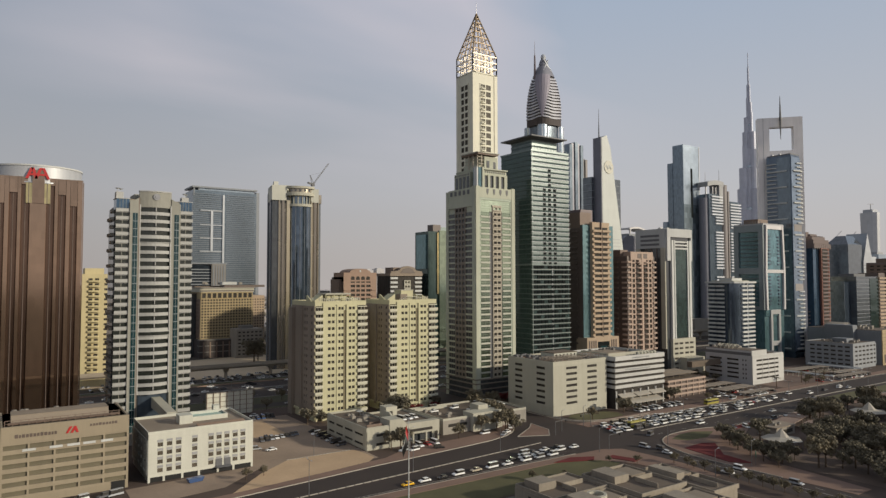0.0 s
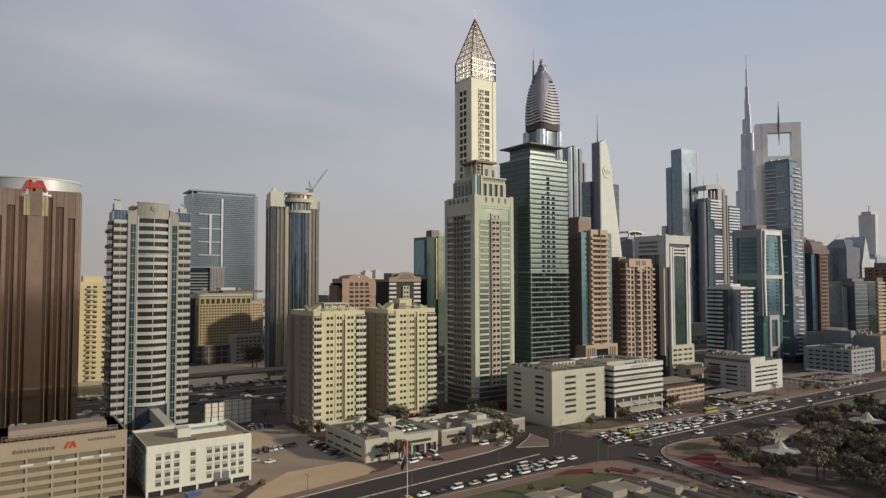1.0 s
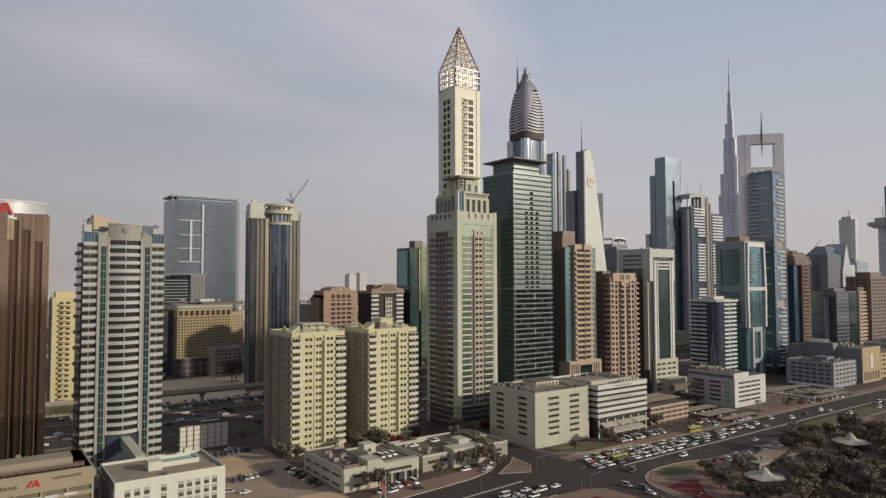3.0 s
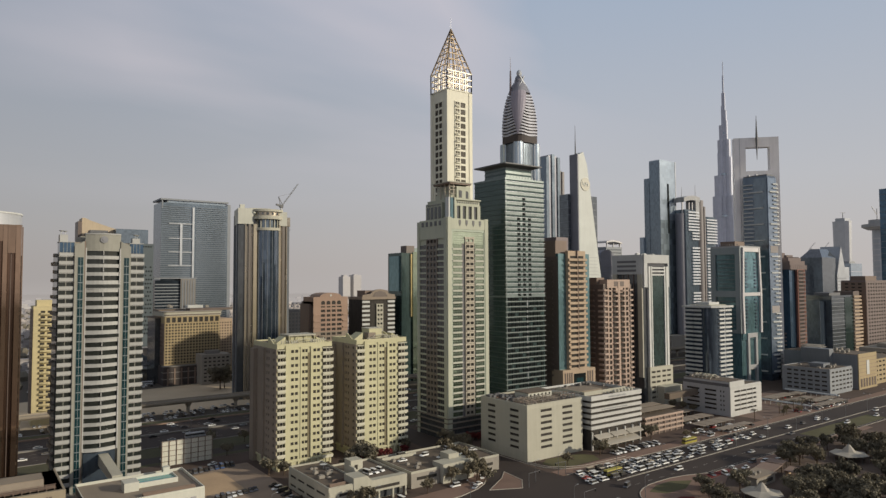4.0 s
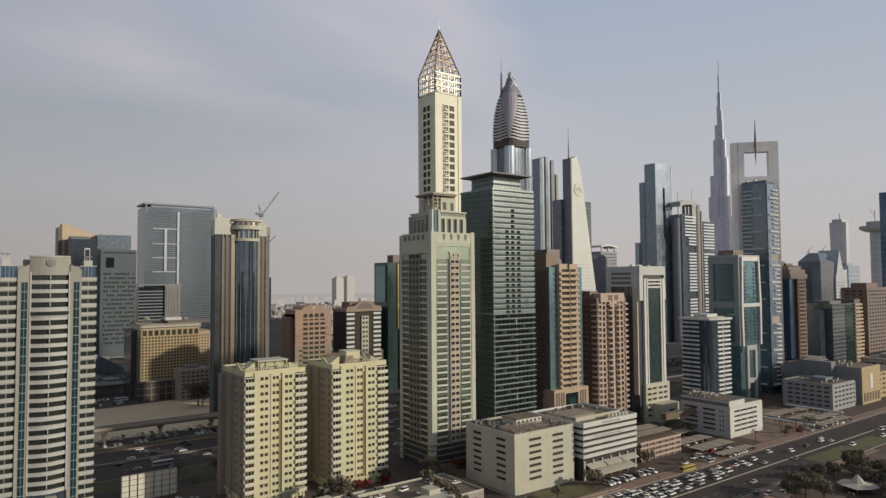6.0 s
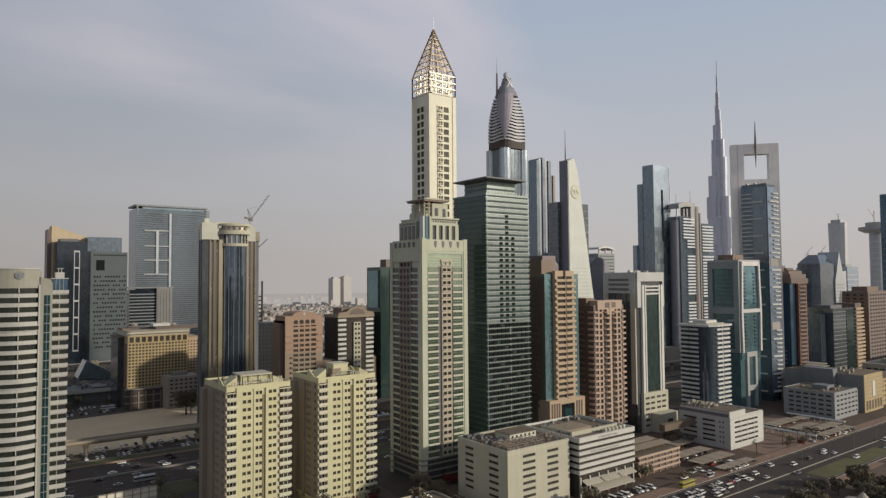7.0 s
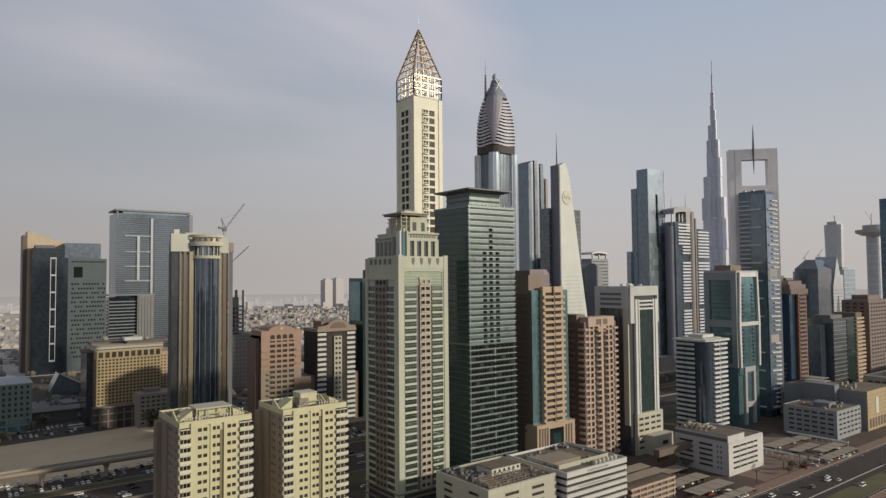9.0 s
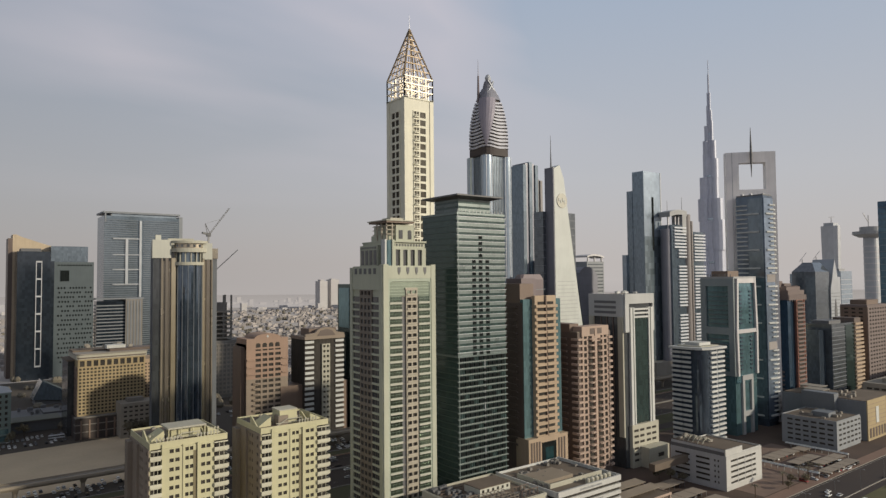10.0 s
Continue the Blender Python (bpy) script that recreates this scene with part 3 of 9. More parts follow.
def roof_units(parent, x0, x1, y0, y1, z, n, seed=1, big=1.0, mat="concrete_pale"):
    """Air handlers and ducts that stand on a roof."""
    r = random.Random(seed)
    kinds = []
    for _ in range(3):
        w, d, h = r.uniform(1.4, 3.2) * big, r.uniform(1.2, 2.4) * big, r.uniform(0.9, 1.9) * big
        m = Mesher().box(-w / 2, w / 2, -d / 2, d / 2, 0.25, h).cyl(0, 0, min(w, d) * 0.3, h, h + 0.25, 10)
        for sx in (-1, 1):
            m.box(sx * w * 0.35 - .1, sx * w * 0.35 + .1, -d / 2, d / 2, 0, 0.25)
        kinds.append(m.mesh("roof_unit", mat))
    for _ in range(n):
        part("roof_unit", r.choice(kinds), mat, parent, loc=(r.uniform(x0 + 2, x1 - 2), r.uniform(y0 + 2, y1 - 2), z), rz=r.choice((0, 90)))


def ring_band(W, D, out, z0, z1):
    """A floor edge that runs round a W x D block."""
    m = Mesher()
    m.box(-out, W + out, -out, 0.05, z0, z1).box(-out, W + out, D - 0.05, D + out, z0, z1)
    m.box(-out, 0.05, 0.05, D - 0.05, z0, z1).box(W - 0.05, W + out, 0.05, D - 0.05, z0, z1)
    return m


# ---- ground, roads ----
def sheet(name, pts, z, mat, label, category="ground", kind="structure", thick=0.0):
    m = Mesher()
    if thick:
        m.prism(pts, z - thick, z)
    else:
        m.v, m.f = [(x, y, z) for x, y in pts], [tuple(range(len(pts)))]
    return solo(name, m, mat, label, category, kind=kind)


def rect(x0, x1, y0, y1):
    return [(x0, y0), (x1, y0), (x1, y1), (x0, y1)]


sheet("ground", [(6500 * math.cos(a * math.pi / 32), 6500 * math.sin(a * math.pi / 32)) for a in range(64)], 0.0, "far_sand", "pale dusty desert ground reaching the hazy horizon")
sheet("ground_city", rect(-420, 1500, -160, 372), 0.05, "asphalt_old", "worn grey-brown asphalt and packed dust between buildings", "pavement")
# added dark sheet, out of view, that dims what the glass reflects
sheet("ground_south", rect(-2600, 2600, -2600, -160), 0.05, "sand_grey", "unseen grey-brown plain behind the villas, added to darken reflections", "ground")
sheet("ground_far_side", rect(-420, 1500, 486, 1020), 0.05, "sand_grey", "grey-brown dusty plots beyond the highway", "ground")
sheet("road_main", [(-420, 202.6), (205, 202.6), (226, 196), (1400, 196), (1400, 235), (243, 235), (228, 242), (202, 244.2), (190, 240.7), (170, 238.4), (127, 234.4), (76, 228), (20, 222.4), (-420, 222.4)], 0.09, "asphalt", "dark asphalt city road with two carriageways", "road")
sheet("road_cross", [(226, -160), (248, -160), (246, 120), (243, 160), (244, 173), (246.5, 185), (252, 194), (261, 200), (262, 200.2), (226, 200.2), (229.5, 184), (230, 168), (228, 127)], 0.085, "asphalt", "dark asphalt side road", "road")
sheet("road_side_street", [(206, 236), (246, 231.1), (246, 300), (245, 372), (229, 372), (222, 300), (222, 272), (220.6, 264), (218, 258), (214, 252.5), (209, 248), (202, 244)], 0.085, "asphalt", "narrow dark asphalt street between the towers", "road")
sheet("road_highway", rect(-420, 1500, 411, 473), 0.08, "asphalt", "broad dark asphalt highway of many lanes", "road")
sheet("verge_highway", rect(-420, 1500, 372, 411), 0.07, "verge_green", "dark green planted verge along the highway", "verge")
sheet("verge_far", rect(-420, 1500, 473, 486), 0.07, "verge_green", "dark green grass strip beyond the highway", "verge")
sheet("service_road", rect(-420, 1500, 377, 389), 0.085, "asphalt", "narrow asphalt service road beside the verge", "road")
sheet("pavement_corner", [(20, 222.3), (76, 227.9), (127, 234.3), (170, 238.3), (190, 240.6), (202, 244.1), (209, 248.1), (214, 252.6), (218, 258.1), (220.6, 264.1), (222, 274), (222, 300), (217, 300), (216, 268), (204, 254), (150, 250), (136, 242.5), (112, 238.5), (76, 233), (20, 228)], 0.20, "paving", "brown paved footway along the road", "pavement", thick=0.16)
sheet("pavement_island", [(205, 239.5), (219, 233), (227, 242), (229, 257), (221.5, 250)], 0.21, "paving", "paved traffic island with pale kerb", "pavement", thick=0.16)
sheet("pavement_south", [(60, 197.0), (196, 197.0), (206, 190), (214, 178), (222, 150), (228, 150), (230.5, 168), (229.5, 184), (228, 197), (220, 201.4), (198, 202.4), (60, 202.4)], 0.20, "paving", "brown paved footway round the lawn corner", "pavement", thick=0.16)
sheet("pavement_park", [(246, 110), (256, 110), (262, 150), (285, 176), (310, 188), (480, 191), (480, 195.8), (312, 195.8), (302, 198), (294, 200.6), (285, 202.2), (276, 202.4), (268, 201.8), (261, 199.9), (256, 197.4), (252, 194), (248.6, 189.6), (246.5, 185), (244.4, 178), (243.2, 172), (243, 160), (244, 135)], 0.20, "paving", "brown paved footway round the park corner", "pavement", thick=0.16)
sheet("lawn_corner", [(260, 195.4), (264, 189.6), (277, 188.6), (290, 194), (281, 199.4), (270, 199.2)], 0.23, "grass", "small rounded lawn at the park corner", "lawn")
sheet("pavement_offices", rect(247, 640, 235.3, 243), 0.20, "paving", "brown footway before the office blocks", "pavement", thick=0.15)
sheet("lawn", [(60, 177), (150, 177), (196, 177), (214, 184), (206, 191), (196, 196.7), (60, 196.7)], 0.16, "grass", "dull green lawn strip beside the road", "lawn")
sheet("lawn_office", [(256, 244), (284, 244), (288, 252), (284, 258), (262, 261), (254, 256)], 0.14, "grass", "small green lawn before the office block", "lawn")
m = Mesher()
for k in range(24):
    m.box(101 + 1.45 * k, 102.1 + 1.45 * k, 262.4, 262.9, 0.06, 0.24)
solo("kerb", m, "kerb", "row of pale boulders between sand and parking lot", "kerb", kind="structure")
sheet("lot_surface", [(88, 241.5), (134, 245), (134, 350), (90, 350)], 0.08, "lot_dust", "dusty grey-brown open parking lot", "ground")
sheet("plain_slab", rect(100, 166, 150, 175.5), 0.15, "slab_grey", "plain pale paved yard beside the lawn", "pavement")
sheet("verge", [(40, 236), (70, 241), (98, 266), (98, 300), (88, 300), (87, 262), (40, 258)], 0.11, "lot_dust", "packed tan dirt verge before the white block", "ground")
sheet("sand_lot", [(70, 232.4), (112, 238.7), (128, 241.6), (132.5, 246), (132.5, 254), (131, 262), (101, 262.2), (86, 250)], 0.13, "sand", "patch of bare orange-brown sand", "sand")
sheet("sand_patch", rect(96, 118, 308, 342), 0.13, "sand", "rectangle of bare sand among parked cars", "sand")
sheet("sand_yard", [(40, 508), (214, 508), (222, 640), (150, 632), (40, 622)], 0.11, "yard_sand", "broad bare pale sand yard behind the viaduct", "sand")
sheet("park_ground", [(262, 40), (470, 40), (470, 190), (310, 187.5), (285, 175.5), (262, 149)], 0.11, "park_soil", "dusty shaded park ground under trees", "ground")
sheet("park_lawn", rect(425, 520, 198, 210), 0.13, "grass", "long narrow grass strip by the road", "lawn")
for nm, pts in (("flower_bed", [(188, 197.4), (204, 191), (208, 194.6), (199, 199.2)]), ("flower_bed", [(211.5, 190.5), (215.5, 180), (220, 181), (216, 191.8)]),
                ("flower_bed", [(246.8, 158), (253, 152), (255, 166), (269.5, 179.6), (265, 183), (251, 182)]), ("flower_bed", [(296, 190.4), (322, 191.4), (318, 194.6), (300, 194.8)])):
    m = Mesher().prism(pts, 0.1, 0.42)
    solo(nm, m, "flowers", "low bed packed with dark red flowers", "flower bed", group="flower beds")


def strip_marks(name, x0, x1, y, step, length, w, z, along="x"):
    m = Mesher()
    k = x0
    while k < x1:
        b = (k, min(k + length, x1), y - w / 2, y + w / 2, z, z + 0.006)
        m.box(*b) if along == "x" else m.box(b[2], b[3], b[0], b[1], z, z + 0.006)
        k += step
    return m


solo("lane_marking", strip_marks("m", -100, 205, 204.2, 300, 306, 0.22, 0.10), "road_paint", "worn white painted lane line on asphalt", "road marking", kind="structure")
for y, whole in ((206, 0), (197.5, 1), (233.6, 1)):
    solo("lane_marking", strip_marks("m", 264, 900, y, 700 if whole else 9, 700 if whole else 3.4, 0.22, 0.10), "road_paint", "worn white painted lane line on asphalt", "road marking", kind="structure")
for y in (420, 427.5, 435, 452, 458.5, 465):
    solo("lane_marking", strip_marks("m", -100, 900, y, 16, 3, 0.18, 0.09), "road_paint", "white dashed highway lane line", "road marking", kind="structure")
for x in (234.2, 238.2, 242.0):
    solo("lane_marking", strip_marks("m", 20, 176, x, 9 if x != 238.2 else 200, 3.2 if x != 238.2 else 156, 0.2, 0.10, "y"), "road_paint", "white lane line of the side road", "road marking", kind="structure")


med = Mesher()
n = 74
for k in range(n):      # slightly skewed median of the western arm
    xa = -60 + k * 3.6
    ya = 208.3 + 0.08 * xa
    med.prism([(xa, ya - .3), (xa + 3.15, ya - .05), (xa + 3.15, ya + .55), (xa, ya + .3)], 0.08, 0.30)
solo("kerb_median", med, "kerb", "pale kerb blocks along the road's median", "kerb", kind="structure")
med = Mesher()
for k in range(170):
    xa = 262 + k * 3.6
    med.box(xa, xa + 3.15, 214.6, 215.3, 0.08, 0.30)
solo("kerb_median", med, "kerb", "pale kerb blocks along the road's median", "kerb", kind="structure")
med = Mesher()
med.box(-420, 1500, 442.6, 444.6, 0.05, 0.9).box(-420, 1500, 410.4, 411.2, 0.05, 0.35).box(-420, 1500, 485.6, 486.6, 0.05, 0.4)
solo("kerb_median", med, "concrete", "concrete dividers along the highway", "kerb", kind="structure")
solo("crash_barrier", box(-420, 1500, 472.8, 473.4, 0.05, 0.9), "terracotta", "long reddish-brown barrier along the highway", "barrier", kind="structure")
med = Mesher()
for xa, xb, y in ((60, 205, 202.5), (312, 640, 195.6), (250, 640, 235.1)):
    x = xa
    while x < xb:
        med.box(x, min(x + 1.9, xb), y - 0.18, y + 0.18, 0.06, 0.26)
        x += 2.0
bend = [(20, 222.3), (48, 225.1), (76, 227.9), (102, 231.1), (127, 234.3), (150, 236.4), (170, 238.3), (190, 240.6), (202, 244.1), (209, 248.1), (214, 252.6), (218, 258.1), (220.6, 264.1), (222, 274), (222, 286), (222, 300)]
for p, q in zip(bend, bend[1:]):
    med.bar((*p, 0.17), (*q, 0.17), 0.36)
curve = [(308, 196), (302, 198), (294, 200.6), (285, 202.2), (276, 202.4), (268, 201.8), (261, 199.9), (256, 197.4), (252, 194), (248.6, 189.6), (246.5, 185), (244.4, 178), (243.2, 172), (243, 160), (244, 135)]
for p, q in zip(curve, curve[1:]):
    med.bar((*p, 0.17), (*q, 0.17), 0.36)
for off in (0.0, 2.6):
    rim = [(247.2 + off, 300), (247.6 + off, 262), (250 + off, 250), (256 + off, 242.6 + off), (268, 238.6 + off), (284, 237.4 + off), (300, 237.2 + off)]
    for p, q in zip(rim, rim[1:]):
        med.bar((*p, 0.24), (*q, 0.24), 0.34)
for p, q in (((205, 239.5), (219, 233)), ((219, 233), (227, 242)), ((227, 242), (229, 257)), ((229, 257), (221.5, 250)), ((221.5, 250), (205, 239.5))):
    med.bar((*p, 0.17), (*q, 0.17), 0.34)
solo("kerb", med, "kerb", "pale concrete kerb stones along the footways", "kerb", kind="structure")


# ---- towers of the near row ----
def copper_tower():
    W, D, H = 32.0, 34.0, 112.0
    b = thing("office_tower", "copper-brown mirrored glass office tower with pale drum top and red emblem", "tower", -1, 325)
    b.scale = (1, 1, 1.03)
    part("wall", box(0, W, 0, D, 0, H), "glass_copper_dark", b)
    # broad bright ribs with narrow dark grooves that end in steps
    for a, c in ((-0.4, 1.5), (3.5, 5.8), (8.0, 10.0), (12.3, 19.0), (21.3, 23.3), (25.5, 27.8), (29.8, W + .4)):
        top = H + 1.6 if not 8 < a < 20 else 103.0
        part("glass_rib", Mesher().prism([(a, 0.1), (a + .4, -1.2), (c - .4, -1.2), (c, 0.1)], 0, top), "glass_copper", b, "rib of copper-tinted mirror glass")
    for a, c, z in ((1.5, 3.5, 102.5), (5.8, 8.0, 107), (10.0, 12.3, 110.5), (19.0, 21.3, 110.5), (23.3, 25.5, 107), (27.8, 29.8, 102.5)):
        part("groove_head", box(a - .3, c + .3, -1.17, 0.1, z, H + 1.55), "glass_copper", b)
        part("groove_mullion", box((a + c) / 2 - .12, (a + c) / 2 + .12, -0.3, 0.05, 0, z), "dark_brown", b)
    for side in (0, 1):
        for k in range(4):
            x = -0.9 if side == 0 else W
            part("glass_rib", box(x, x + 0.9, 2 + k * 8, 8.5 + k * 8, 0, H + 1), "glass_copper", b)
    for a, c in ((11.2, 13.4), (17.8, 20.0)):
        w = part("gilt_window", box(a, c, -1.25, 0.1, 103, 111.5), "glass_gold", b, "gold mirror glazing")
        part("gilt_bar", box(a + .9, a + 1.15, -1.4, -1.2, 103, 111.5), "dark_brown", w)
    part("central_shaft", box(13.4, 17.8, -2.0, 0, 103, 116.5), "glass_copper", b)
    rim = lambda rx, ry: [(15.8 + rx * math.cos(math.radians(a)), 14 + ry * math.sin(math.radians(a))) for a in range(0, 360, 4)]
    drum = part("sign_drum", Mesher().prism(rim(17.2, 15.6), 111.8, 118.2), "silver_pale", b, "pale curved metal drum panel")
    part("drum_cap", Mesher().prism(rim(17.5, 15.9), 118.2, 118.8), "white", drum)
    part("drum_cap", Mesher().prism(rim(17.5, 15.9), 111.3, 111.8), "silver", drum)
    em = Mesher()
    for x0, x1 in ((11.4, 13.2), (14.8, 13.4), (14.6, 16.4), (19.2, 17.2)):      # slanted strokes, foot to head
        em.wedge([(x0 - .55, 112.9), (x0 + .55, 112.9), (x1 + .55, 117.4), (x1 - .55, 117.4)], -2.25, -1.85)
    em.wedge([(12.2, 114.2), (18.4, 114.2), (18.2, 115.0), (12.4, 115.0)], -2.27, -1.9)
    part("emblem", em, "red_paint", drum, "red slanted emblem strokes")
    part("roof", box(1, W - 1, 1, D - 1, H, H + .5), "roof_felt", b)


copper_tower()


def white_band_tower():
    """The pale residential tower with a bowed front and stacked corner balconies."""
    W, D, H = 34.0, 22.0, 110.5
    b = thing("apartment_tower", "pale apartment tower with bowed banded front and white corner balconies", "tower", 44.2, 328)
    part("wall", box(3, W - 3, 0.3, D, 0, H), "band_stone", b)
    part("wall", box(0.4, W - 0.4, 3, D - 2, 0, H - 5), "glass_dark", b)
    n, p, z0 = 27, 3.56, 12.0
    for a, c, h0, h1 in ((6.2, 10.3, 109.3, 111.6), (24.1, 28.2, 111.6, 109.3)):
        part("pier", Mesher().wedge([(a, 0), (c, 0), (c, h1), (a, h0)], -1.2, 0.3), "band_stone", b)
        strip = part("glass_strip", box(a + 1.3, a + 3.3, -1.35, -1.15, 4, 104.4), "glass_strip", b, "vertical strip of blue-green glass")
        repeat("strip_transom", box(a + 1.3, a + 3.3, -1.42, -1.3, 0, 0.3), "slate_teal", strip, [(0, 0, 8 + p * k) for k in range(27)])
        repeat("strip_transom", box(a + 2.24, a + 2.36, -1.4, -1.3, 4, 104.3), "slate_teal", strip, [(0, 0, 0)])
    bow = [(10.3 + 13.8 * k / 8, -0.6 - 2.0 * math.sin(math.pi * k / 8)) for k in range(9)]
    inner = [(x, y + 0.7) for x, y in bow]
    part("bowed_glazing", Mesher().prism(inner + [(24.1, 2), (10.3, 2)], 22.5, H - 2), "glass_olive", b, "dark recessed ribbon glazing")
    band = Mesher().prism(bow + [(24.1, 1), (10.3, 1)], 0, 1.5)
    repeat("floor_band", band, "band_rail", b, [(0, 0, z0 + k * p - 0.9) for k in range(3, n)])
    for a, c, ya in ((10.3, 10.8, -1.3), (23.6, 24.1, -1.3)):
        part("pier", box(a, c, ya, 0.5, 22, H - 2), "band_rail", b)
    deep = [(x + (-0.5 if k < 3 else 0.5 if k > 5 else 0), y - 0.35) for k, (x, y) in enumerate(bow)]
    repeat("deep_window", Mesher().prism(deep + [(24.5, 1), (9.9, 1)], 0, 1.5), "glass_olive", b, [(0, 0, z0 + k * p + 0.95) for k in (10, 16, 22)])
    repeat("deep_band", Mesher().prism(deep + [(24.5, 1), (9.9, 1)], 0, 0.3), "band_rail", b, [(0, 0, z0 + k * p + z) for k in (10, 16, 22) for z in (0.62, 2.5)])
    repeat("mullion", box(16.95, 17.25, -2.65, -1.5, 0, 1.7), "band_rail", b, [(0, 0, z0 + k * p + 0.9) for k in range(3, n)])
    part("edge_groove", box(9.95, 10.3, -1.25, 0.3, 5, H + 1), "brown", b, "brown recessed edge line")
    part("top_wall", Mesher().prism(bow + [(24.1, 1), (10.3, 1)], z0 + n * p - 0.9, H + 3.9), "band_stone", b)
    part("top_cap", Mesher().prism([(x, y - 0.25) for x, y in bow] + [(24.3, 1), (10.1, 1)], H + 3.9, H + 4.4), "band_rail", b)
    part("roof_disc", Mesher().cyl(0, 0, 1.5, 0, 0.35, 16).cyl(0, 0, 0.7, 0.35, 0.6, 12), "steel", b, "round grey vent rosette").matrix_basis = pose(17.2, -2.6, H + 1.6, 90)
    rail = Mesher().box(0, 5.6, -0.9, -0.6, 0.15, 1.5).box(0, 0.25, -0.6, 1.2, 0, 1.5).box(5.35, 5.6, -0.6, 1.2, 0, 1.5).box(0, 5.2, -0.6, 2.9, -0.2, 0).box(-.06, 5.66, -0.98, -0.58, 1.5, 1.6)
    me = rail.mesh("balcony", "band_rail")
    srail = Mesher().box(-0.9, -0.6, 0, 5.2, 0, 1.3).box(-0.6, 0.6, 0, 5.2, -0.2, 0).box(-0.6, 0.6, 0, 0.2, 0, 1.3).box(-0.6, 0.6, 5, 5.2, 0, 1.3).mesh("balcony", "band_stone")
    for k in range(28):
        z = 8.6 + k * p
        part("balcony", me, "white", b, loc=(0.6, 0.2, z))
        part("balcony", me, "white", b, loc=(28.2, 0.2, z))
        part("balcony", srail, "white", b, loc=(0.2, 4.4, z))
        if k % 2 == 0:
            part("balcony", srail, "white", b, loc=(0.2, 12.5, z))
    for a in (0.45, 27.9):
        part("loggia_glass", box(a, a + 5.65, 0.08, 0.3, 6, H - 4), "glass_olive", b, "dark glazing behind the corner balconies")
        repeat("loggia_post", box(a + 2.7, a + 2.95, -0.05, 0.1, 6, H - 4), "band_stone", b, [(0, 0, 0)])
    for a in (0.8, 28.0):
        pent = part("penthouse_glass", box(a, a + 5.4, 0.1, 8, H - 4.4, H + 0.2), "glass_blue", b, "blue glazed penthouse corner")
        repeat("penthouse_mullion", box(a, a + .15, -.02, .1, H - 4.4, H + .2), "band_stone", pent, [(1.3 * k, 0, 0) for k in range(1, 4)])
        part("penthouse_roof", box(a - .3, a + 5.7, -.2, 8.2, H + .2, H + .5), "band_rail", pent)
    part("roof_block", box(1.0, 4.0, 2.5, 7.5, H + .5, H + 3.6), "band_rail", b)
    part("roof_block", box(29.5, 32.6, 3.0, 7.0, H + .5, H + 2.8), "band_rail", b)
    part("podium", box(-1, W + 1, -3, D + 2, 0, 5.4), "concrete_pale", b)
    part("entrance_glass", box(11, 23.4, -3.6, -2.9, 0.4, 9.5), "glass_dark", b)
    part("roof", box(3.5, W - 3.5, 1, D - .5, H, H + .4), "roof_pale", b)
    part("roof_house", box(9, 25, 5, 17, H + .4, H + 3.2), "band_stone", b)
    part("portal_recess", box(11, 23.4, -0.2, 0.3, 0, 21.8), "glass_navy", b, "deep blue glass entrance recess")
    part("link_roof", Mesher().wedge_x([(-33, 15.5), (-0.4, 15.5), (-0.4, 20.2), (-33, 18.6)], 16.8, 20.6), "offwhite", b, "cream roofed link to the front block")
    for x, y in ((1.5, 3), (30.5, 3), (31.8, 5.2), (3.2, 5)):
        part("satellite_dish", Mesher().cyl(0, 0, 0.1, 0, 1.2, 8).cyl(0, 0, 0.3, 1.2, 1.7, 12, 1.0), "white", b, loc=(x, y, H + (3.6 if x < 5 else 2.8)), rz=40)


white_band_tower()


